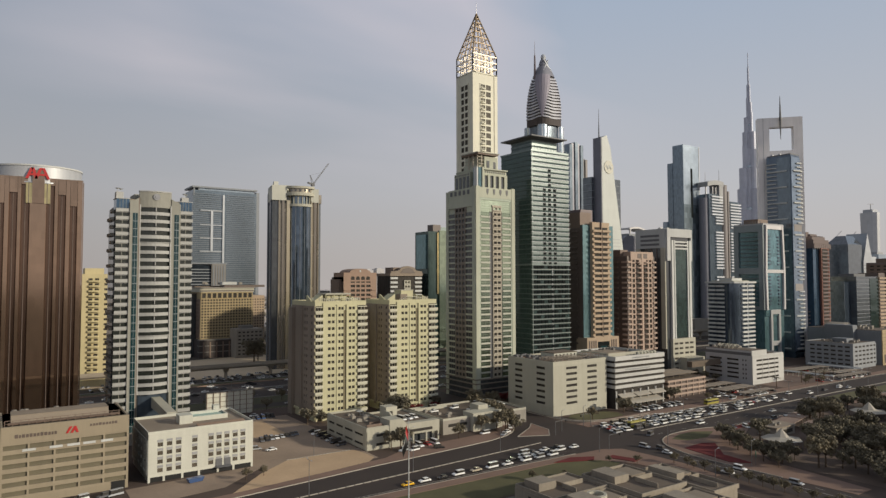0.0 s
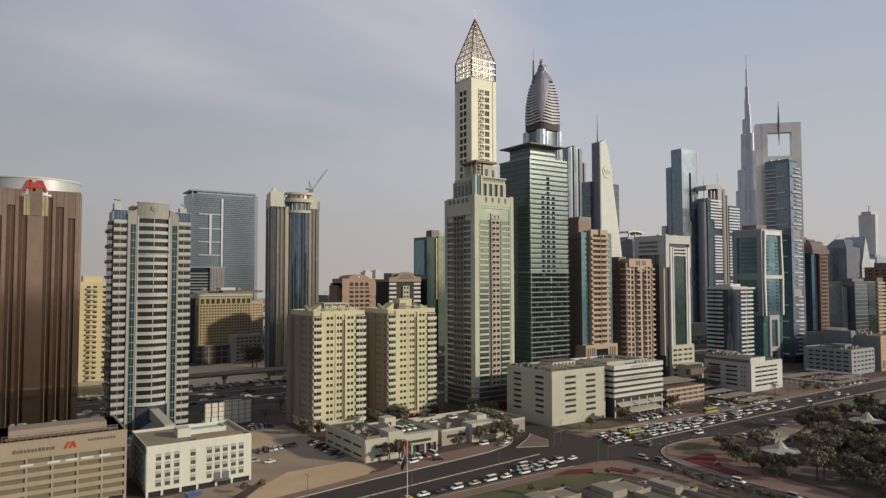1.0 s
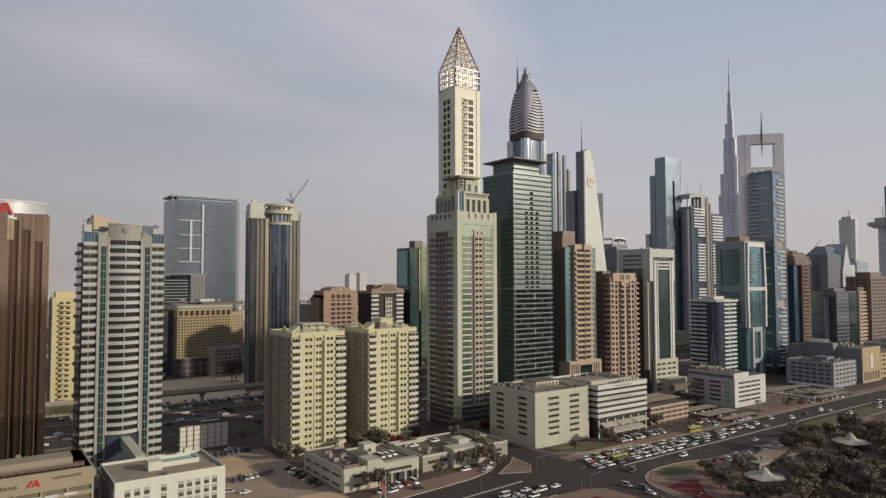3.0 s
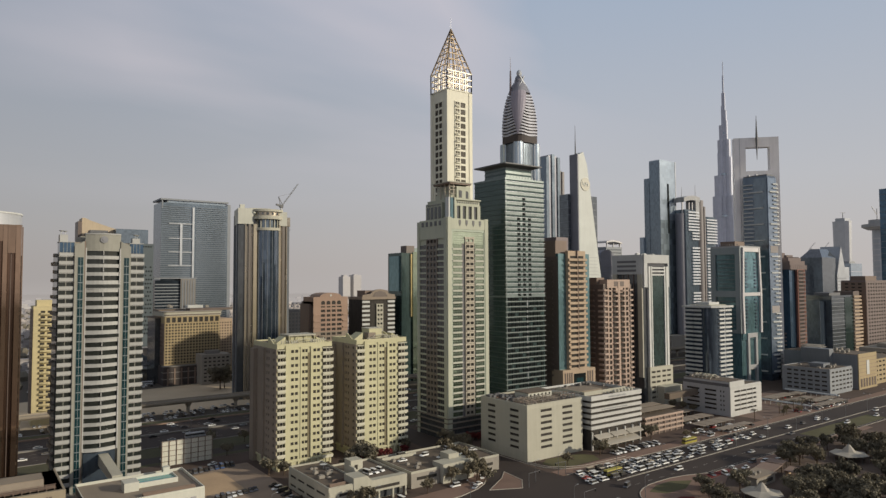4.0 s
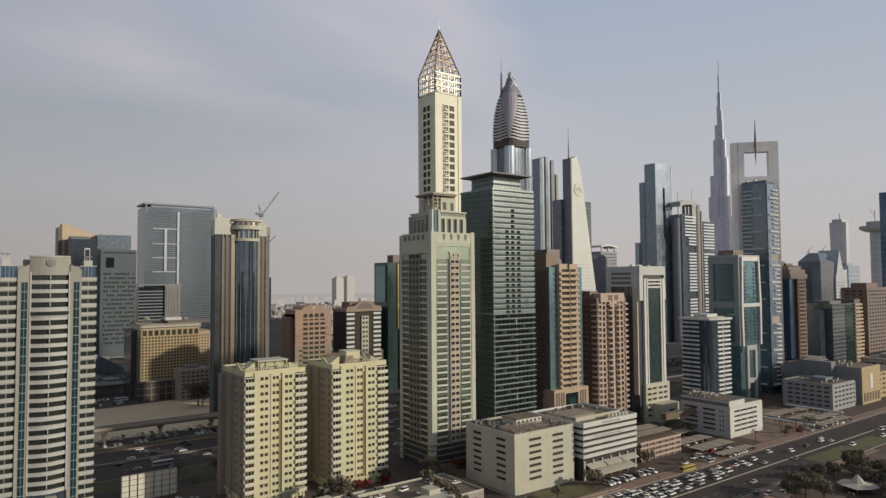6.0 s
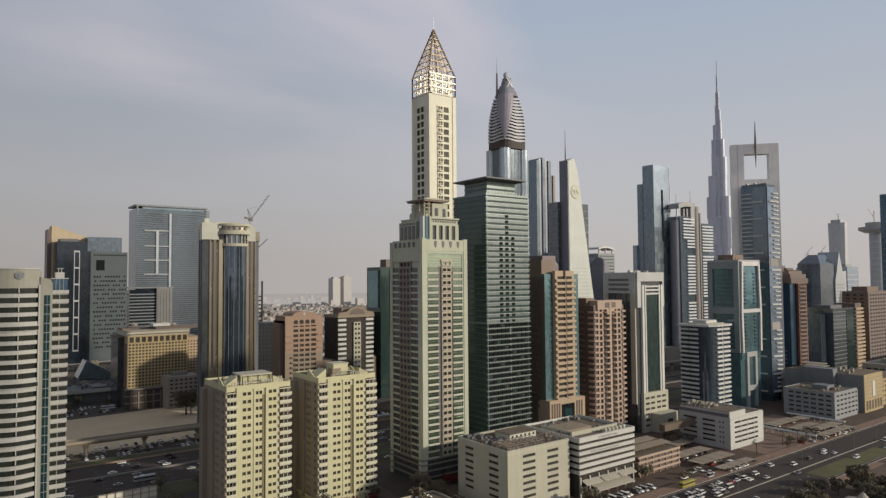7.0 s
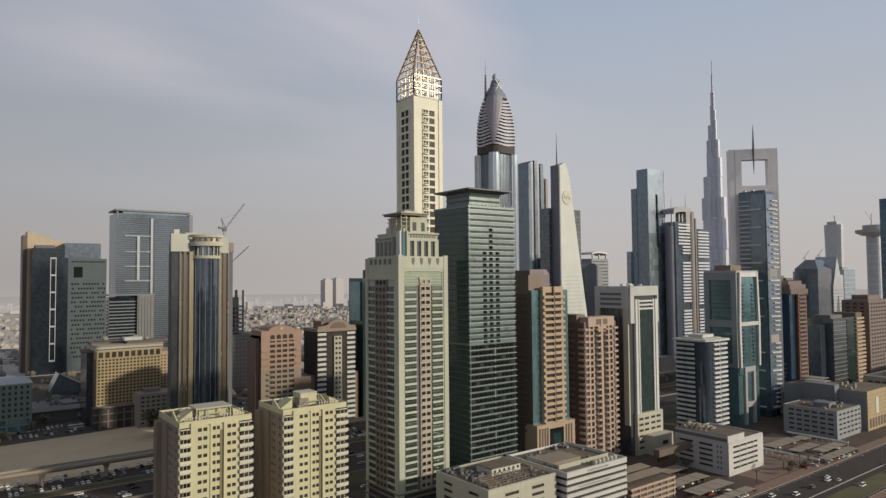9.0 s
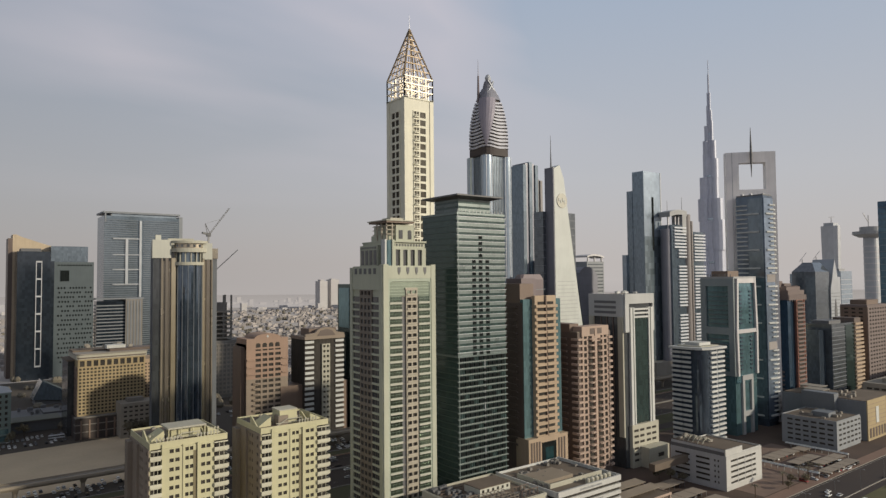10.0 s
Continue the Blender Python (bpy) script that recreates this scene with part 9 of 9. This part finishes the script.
for x, y, k, s in ((284, 185, 1, .8), (279, 180, 0, .8), (272, 174, 1, .8), (267, 167, 0, .9), (263, 159, 1, .8), (259, 151, 0, .9), (271, 163, 1, .8), (277, 172, 3, 1.1), (256, 143, 1, .9), (262, 145, 0, 1), (266, 152, 1, .9), (388, 191, 0, .8), (394, 188, 1, .9), (398, 182, 0, .9), (410, 178, 1, 1), (134, 320, 0, .9), (141, 318, 1, .8), (176, 300, 0, 1.5), (171, 304, 0, 1.2), (168, 305, 1, .8), (147, 249, 2, .95), (144, 252, 2, .8), (208, 252, 2, .95), (212, 250, 1, .9), (204, 254, 2, .9), (211, 254, 2, 1.0), (215, 266, 2, 1.05), (218, 276, 2, 1.0), (218.5, 286, 2, .9), (219, 294, 2, 1.0), (196, 256, 2, .8), (180, 252, 3, 1.1), (233, 292, 2, 1.0), (236, 300, 2, .9), (231, 304, 2, .8),
                   (262, 246, 3, 1.1), (290, 249, 0, .9), (294, 251, 1, .8), (343, 256, 0, .9), (342, 261, 0, .8), (298, 246, 3, .8), (428, 300, 0, .8), (434, 296, 1, .8), (434, 288, 1, .7), (360, 244, 3, .8), (372, 246, 3, .7),
                   (480, 245, 3, 1), (488, 240, 3, .9), (470, 242, 3, .8), (212, 320, 0, .8), (238, 318, 2, .8), (244, 320, 0, .7), (220, 340, 2, .7), (79, 246, 3, .7), (86, 247, 3, .6), (130, 370, 0, .7), (176, 350, 0, .6), (120, 371, 3, .8),
                   (196, 592, 0, 2.2), (201, 596, 1, 2.0), (120, 660, 0, 1), (100, 642, 1, 1), (80, 650, 0, 1.1), (130, 680, 2, 1), (228, 610, 0, 1.1), (240, 590, 1, 1), (104, 393, 3, 1.0), (130, 398, 0, .9), (148, 394, 3, 1.1), (84, 396, 0, .8), (176, 396, 3, 1), (196, 400, 0, .8), (222, 394, 3, 1)):
    plant(k, x, y, s, r.uniform(0, 360), group="street trees")
for k in range(16):
    plant(4, 184 + r.uniform(0, 30), 318.5 + r.uniform(-1.5, 1.2), r.uniform(.6, 1.0), r.uniform(0, 360), group="red shrubs")
for k in range(10):
    plant(4, 255 + r.uniform(0, 20), 316 + r.uniform(-2, 2), r.uniform(.7, 1.1), r.uniform(0, 360), group="red shrubs")
for k in range(32):
    plant(3, 227.5 + r.uniform(-1, 1), 30 + 4.5 * k + r.uniform(-1, 1), r.uniform(.4, .75), r.uniform(0, 360), group="roadside shrubs")
for k in range(5):
    plant(3, r.uniform(150, 220), r.uniform(178, 192), r.uniform(.4, .7), r.uniform(0, 360), group="lawn shrubs")


def palm(x, y, h):
    b = thing("palm_tree", "tall date palm with drooping fronds", "palm", x, y, group="palms")
    part("trunk", Mesher().cyl(0, 0, 0.28, 0, h, 8, 0.2), "bark", b)
    rr = random.Random(int(x * 7 + y))
    m = Mesher()
    for k in range(18):
        a = 2 * math.pi * k / 18 + rr.uniform(-.1, .1)
        up = rr.uniform(0.2, 1.4)
        prev = None
        for j in range(6):
            f = j / 5
            q = (2.9 * f * math.cos(a), 2.9 * f * math.sin(a), h + up * math.sin(f * 2.0) - 1.6 * f * f)
            if prev:
                w = 0.42 * (1 - 0.75 * f)
                n = len(m.v)
                sx, sy = -math.sin(a) * w, math.cos(a) * w
                m.v += [(prev[0] - sx, prev[1] - sy, prev[2] - .12), prev, (prev[0] + sx, prev[1] + sy, prev[2] - .12), (q[0] - sx, q[1] - sy, q[2] - .12), q, (q[0] + sx, q[1] + sy, q[2] - .12)]
                m.f += [(n, n + 1, n + 4, n + 3), (n + 1, n + 2, n + 5, n + 4)]
            prev = q
    part("fronds", m, "leaf", b)


for x, y, h in ((492, 246, 8), (497, 243, 7.5), (505, 246, 8), (511, 243, 7), (476, 248, 7), (440, 246, 7)):
    palm(x, y, h)


# ---- street furniture ----
def street_lamp(x, y, h=11.5, rz=0, twin=False):
    b = thing("street_lamp", "tall slim grey street lamp with a bracket arm", "street lamp", x, y, 0, rz, group="street lamps")
    part("pole", Mesher().cyl(0, 0, 0.16, 0, h, 8, 0.09), "steel", b)
    for s in ((1, -1) if twin else (1,)):
        arm = part("arm", Mesher().bar((0, 0, h - .1), (2.2 * s, 0, h + .35), 0.12), "steel", b)
        part("lamp_head", box(2.0 * s - .45, 2.0 * s + .45, -.17, .17, h + .24, h + .42), "silver", arm)


for x in (91, 135, 181):
    street_lamp(x, 208.4 + 0.08 * x, 12, 90, True)
for k in range(12):
    street_lamp(262 + 34 * k, 215, 12, 90, True)
for k in range(12):
    street_lamp(30 + 46 * k, 410, 13, 90, True)
for x, y in ((230, 236), (247, 238), (216, 199), (250, 190), (225, 150), (249, 150), (150, 246), (113, 263)):
    street_lamp(x, y, 10)
for x, y in ((222, 199), (250, 236), (222, 232)):
    b = thing("traffic_signal", "traffic signal on a long bent arm", "traffic light", x, y, 0, 180 if x > 240 else 0, group="traffic signals")
    part("pole", Mesher().cyl(0, 0, 0.14, 0, 6.4, 8).bar((0, 0, 6.3), (7, 0, 6.6), 0.16), "steel", b)
    part("signal_box", box(6.6, 7.0, -.25, .25, 5.4, 6.5), "black", b)
b = thing("road_sign", "green roadside direction board on two posts", "road sign", 252, 150, 0, 30)
part("board", box(-2, 2, -.06, .06, 3.4, 5.4), "green_paint", b, "blank green sign board")
part("post", Mesher().cyl(-1.5, .12, .09, 0, 5.2, 6).cyl(1.5, .12, .09, 0, 5.2, 6), "steel", b)

b = thing("flagpole", "tall white flagpole with a drooping red, green, white and black flag", "flagpole", 116.5, 192.0)
part("pole", Mesher().cyl(0, 0, 0.22, 0, 27, 10, 0.1), "white", b)


def flag_piece(u0, u1, v0, v1, mat):
    m = Mesher()
    nu, nv = 6, 6
    for i in range(nu + 1):
        for j in range(nv + 1):
            u, v = u0 + (u1 - u0) * i / nu, v0 + (v1 - v0) * j / nv
            # the cloth hangs down and folds
            m.v.append((-0.3 - u * 1.9 - 0.35 * math.sin(v * 5), 0.5 * math.sin(u * 6 + v * 2), 26.2 - v * 4.4 - u * 7.6))
    for i in range(nu):
        for j in range(nv):
            k = i * (nv + 1) + j
            m.f.append((k, k + 1, k + nv + 2, k + nv + 1))
    part("flag_field", m, mat, b)


flag_piece(0, 0.28, 0, 1, "red_paint")
flag_piece(0.28, 1, 0, 0.2, "green_paint")
flag_piece(0.28, 1, 0.2, 0.4, "white")
flag_piece(0.28, 1, 0.4, 1, "black")


# ---- vehicles ----
def car_mesh(L, W, H, hood, trunk, cab0, cab1):
    """Body shell and glasshouse of a car, lengthwise along x."""
    body, h2 = Mesher(), W / 2
    pr = [(0.0, 0.35), (0.02 * L, 0.55), (0.04 * L, 0.72), (hood * L, 0.86 + .06 * (H - 1.4)), (L - trunk * L, 0.92 + .1 * (H - 1.4)), (L - .03 * L, 0.85), (L, 0.6), (L, 0.32)]
    n, k = 0, len(pr)
    for s, f in ((-h2, .9), (-h2 * .98, 1), (h2 * .98, 1), (h2, .9)):
        body.v += [(x - L / 2, s, z if f == 1 else (z * .96 if z > .7 else z)) for x, z in pr]
    body.f += [tuple(range(k)), tuple(range(4 * k - 1, 3 * k - 1, -1))]
    for a in range(3):
        body.f += [(a * k + i, (a + 1) * k + i, (a + 1) * k + (i + 1) % k, a * k + (i + 1) % k) for i in range(k)]
    zb, ws = 0.86, h2 * .93
    x0, x1 = hood * L - L / 2, L - trunk * L - L / 2
    gl = Mesher().prism([(x0, -ws), (x1, -ws), (x1, ws), (x0, ws)], zb - .05, H - .06, [(cab0 * L - L / 2, -ws * .82), (cab1 * L - L / 2, -ws * .82), (cab1 * L - L / 2, ws * .82), (cab0 * L - L / 2, ws * .82)])
    body.prism([(cab0 * L - L / 2 - .1, -ws * .85), (cab1 * L - L / 2 + .12, -ws * .85), (cab1 * L - L / 2 + .12, ws * .85), (cab0 * L - L / 2 - .1, ws * .85)], H - .08, H)
    return body, gl


KINDS = {"sedan": (4.7, 1.82, 1.45, .27, .13, .42, .74), "suv": (4.9, 1.95, 1.85, .25, .02, .36, .96), "van": (5.2, 1.95, 2.2, .12, .01, .2, .98)}
wheel_me = Mesher()
for s0, s1 in ((-.11, .11),):
    a = len(wheel_me.v)
    for s in (s0, s1):
        wheel_me.v += [(0.33 * math.cos(2 * math.pi * i / 10), s, 0.33 + 0.33 * math.sin(2 * math.pi * i / 10)) for i in range(10)]
    wheel_me.f += [tuple(range(a, a + 10)), tuple(range(a + 19, a + 9, -1))] + [(a + (i + 1) % 10, a + i, a + 10 + i, a + 10 + (i + 1) % 10) for i in range(10)]
wheel_me = wheel_me.mesh("wheel", "rubber")
CAR_MESH = {}
for kind, dims in KINDS.items():
    for paint in ("car_white", "car_silver", "car_black", "car_grey", "car_red", "car_yellow", "car_sand", "car_blue"):
        bd, gl = car_mesh(*dims)
        CAR_MESH[kind, paint] = (bd.mesh("body", paint), gl.mesh("glasshouse", "glass_window"), dims[0])
WORDS = {"car_white": "white", "car_silver": "silver", "car_black": "black", "car_grey": "dark grey", "car_red": "dark red", "car_yellow": "yellow", "car_sand": "sand-coloured", "car_blue": "dark blue"}
rc = random.Random(77)


def car(x, y, rz, kind=None, paint=None, where="in road traffic", group="road traffic", z=0.09):
    kind = kind or rc.choice(("sedan", "sedan", "suv", "suv", "van") if rc.random() < .6 else ("sedan", "suv"))
    paint = paint or rc.choice(("car_white",) * 15 + ("car_silver",) * 4 + ("car_black",) * 2 + ("car_grey",) * 4 + ("car_sand", "car_red"))
    bd, gl, L = CAR_MESH[kind, paint]
    nm = {"sedan": "car", "suv": "car", "van": "van"}[kind]
    b = thing(nm, f"{WORDS[paint]} {'sedan' if kind == 'sedan' else 'four-wheel-drive' if kind == 'suv' else 'minivan'} {where}", nm, x, y, z, rz, group=group)
    part("body", bd, "", b)
    part("glasshouse", gl, "", b)
    for wx in (-L * .31, L * .31):
        for wy in (-.8, .8):
            part("wheel", wheel_me, "", b, loc=(wx, wy, 0))


def bus(x, y, rz, mat, label):
    b = thing("bus", label, "bus", x, y, 0.1, rz)
    part("body", Mesher().prism(rect(-5.6, 5.6, -1.25, 1.25), 0.4, 1.5).prism(rect(-5.6, 5.6, -1.25, 1.25), 2.45, 3.0, rect(-5.4, 5.4, -1.15, 1.15)), mat, b)
    part("glazing", box(-5.5, 5.5, -1.2, 1.2, 1.5, 2.45), "glass_window", b)
    for wx in (-3.5, 3.3):
        for wy in (-1.0, 1.0):
            part("wheel", wheel_me, "", b, loc=(wx, wy, 0))


# queue on the western arm
car(124.5, 206.0, 2, "sedan", "car_yellow", "taxi waiting in the queue")
for x, y, k, p in ((132, 204.2, "sedan", "car_white"), (139.5, 203.6, "sedan", "car_black"), (147, 204.0, "suv", "car_white"), (155.5, 204.2, "sedan", "car_sand"), (163.5, 204.4, "van", "car_white"), (171, 204.0, "sedan", "car_white"),
                   (176, 207.6, "sedan", "car_black"), (181, 204.3, "suv", "car_white"), (183, 208.0, "suv", "car_white"), (188.5, 204.5, "suv", "car_silver"), (190, 208, "sedan", "car_white"), (190.5, 211.2, "sedan", "car_grey"), (196, 204.4, "suv", "car_white"),
                   (197.5, 208, "sedan", "car_grey"), (198, 211.6, "sedan", "car_white"), (204, 208.2, "suv", "car_white"), (205, 211.8, "sedan", "car_black"), (212, 208, "sedan", "car_white"), (186, 211.3, "van", "car_white")):
    car(x, y + 2.2, 2, k, p, "queueing at the junction")
# jam on the eastern arm
for lane, y in enumerate((218.4, 221.8, 225.2, 228.6, 232.4)):
    x = 250 + lane * 1.5
    while x < (520 if lane < 4 else 300):
        if rc.random() < (0.9 if x < 330 else 0.45 if x < 400 else 0.15):
            car(x + rc.uniform(-.6, .6), y + rc.uniform(-.3, .3), 180 + rc.uniform(-2, 2), where="in the traffic jam", group="traffic jam")
        x += rc.uniform(6.0, 7.4)
bus(268, 222.2, 180, "lime", "yellow-green minibus in the traffic jam")
bus(352, 236.5, 180, "lime", "yellow-green bus in the traffic jam")
for x, y, a in ((238, 193, 95), (240.5, 186, 92), (237.6, 180.7, 92), (232.5, 150, 270), (241, 150, 92), (240.5, 128, 92), (258, 206, 20), (300, 208, 0), (360, 204, 0), (420, 212, 0), (480, 206, 0), (540, 212, 0), (520, 204, 0), (600, 208, 0)):
    car(x, y, a)
# parked: sand lot, showroom fronts, roof deck, offices, carports
for k in range(8):
    car(103 + k * 2.6 + rc.uniform(-.3, .3), 299 + k * 0.6, 84, paint=rc.choice(("car_black", "car_grey", "car_silver", "car_white")), where="parked in the dusty lot", group="parked cars", z=.05)
for k in range(9):
    car(104 + k * 2.7, 346 + k * .3, 86, paint=rc.choice(("car_black", "car_grey", "car_blue")), where="parked in the dusty lot", group="parked cars", z=.05)
for k in range(7):
    car(129.5 + rc.uniform(-.5, .5) * .6, 272 + 5.2 * k, 10 + rc.uniform(-4, 4), paint=rc.choice(("car_black", "car_grey", "car_silver", "car_black", "car_white")), where="parked beside the showroom", group="parked cars", z=.05)
for x, y, a in ((96, 286, 170), (101, 281, 5), (148, 248, 20), (152, 246, 10), (158, 251, 90), (162, 251, 90), (166, 251, 92), (163, 243, 165), (202, 246, 30), (206, 249, 10), (214, 256, 60), (196, 253, 0), (100, 352, 0), (118, 356, 20)):
    car(x, y, a, where="parked before the showroom", group="parked cars", z=.05)
for x, y, a in ((186, 282, 0), (190, 290, 0), (200, 284, 10), (212, 270, 0), (216, 286, 90), (226, 278, 170), (222, 288, 0), (205, 276, 0)):
    car(x, y, a, where="parked on the showroom roof", group="parked cars", z=6.74)
for x, y, a in ((160, 270, 100), (163.5, 270, 100), (167, 271, 100)):
    car(x, y, a, paint="car_white", where="parked on a low roof", group="parked cars", z=7.98)
for k in range(13):
    car(299 + 3.0 * k, 246.5 + rc.uniform(-.3, .3), 90, where="parked before the office", group="parked cars", z=.05) if k % 4 != 3 else None
for x0, y0, n in ((390, 269, 11), (389, 254, 11), (389, 239, 11), (517, 277, 11), (518, 261, 10), (530, 251, 11), (513, 240, 15)):
    for k in range(n):
        if rc.random() < .4:
            car(x0 + 3.0 * k, y0, rc.choice((90, 270)), where="parked under the shade", group="parked cars", z=.05)
for k in range(22):
    car(rc.uniform(345, 440), rc.uniform(238, 252), rc.choice((0, 90, 180)), where="parked by the offices", group="parked cars", z=.05) if k % 2 else car(rc.uniform(485, 560), rc.uniform(237, 247), rc.choice((0, 20, 90)), where="parked by the offices", group="parked cars", z=.05)
for k in range(9):
    car(305 + 6 * k, 193 - (k % 3) * 3.2, 60 if k < 4 else 0, where="parked by the park", group="parked cars", z=.11)
for x, y in ((14, 254), (20, 254), (33, 253.5), (36.2, 253.5), (26, 255)):
    car(x, y, 15, where="parked before the car park", group="parked cars", z=.05)
# highway and the far parking rows: too many and too far to pick apart
far_cars = [Mesher() for _ in range(4)]
far_glass = Mesher()


def far_car(x, y, lengthwise):
    L, w = (4.6, 1.8) if lengthwise else (1.8, 4.6)
    m = far_cars[rc.choice((0, 0, 0, 1, 1, 2, 3))]
    m.prism(rect(x - L / 2, x + L / 2, y - w / 2, y + w / 2), 0.35, 0.95)
    a, c = (L * .28, w * .44) if lengthwise else (L * .44, w * .28)
    far_glass.prism(rect(x - a, x + a, y - c, y + c), 0.95, 1.36, rect(x - a * .85, x + a * .85, y - c * .85, y + c * .85))
    m.box(x - a * .85, x + a * .85, y - c * .85, y + c * .85, 1.36, 1.44)
    for sx in (-.3, .3):
        for sy in (-.42, .42):
            far_glass.box(x + L * sx - .2, x + L * sx + .2, y + w * sy - .2, y + w * sy + .2, 0.08, 0.4)


for y in (381, 416, 423.5, 431, 438.5, 449, 455, 461.5, 468.5):
    x = rc.uniform(-40, 0)
    while x < 330:
        far_car(x, y, True)
        x += rc.uniform(14, 48)
for y in (490, 498, 506, 513):
    x = 10
    while x < 330:
        if rc.random() < .48:
            far_car(x, y, False)
        x += 3.0
for y in (646, 652, 668, 674):
    x = 60
    while x < 330:
        if rc.random() < .5:
            far_car(x, y, False)
        x += 3.4
for m, mt in zip(far_cars, ("car_white", "car_silver", "car_grey", "car_black")):
    solo("distant_cars", m, mt, "cars on the highway and in far parking rows", "cars", kind="stuff")
solo("distant_car_glass", far_glass, "glass_window", "dark windows and tyres of far cars", "cars", kind="stuff")
bus(128, 423.5, 0, "silver_pale", "white coach on the highway")
bus(150, 660, 0, "silver_pale", "white coach beyond the highway")
skip = thing("waste_skip", "blue open waste skip on the dusty verge", "skip", 60, 252, 0.05, 10)
part("tub", Mesher().prism(rect(0.6, 5.4, 0.2, 2.2), 0.2, 1.7, rect(0, 6, 0, 2.4)), "car_blue", skip)
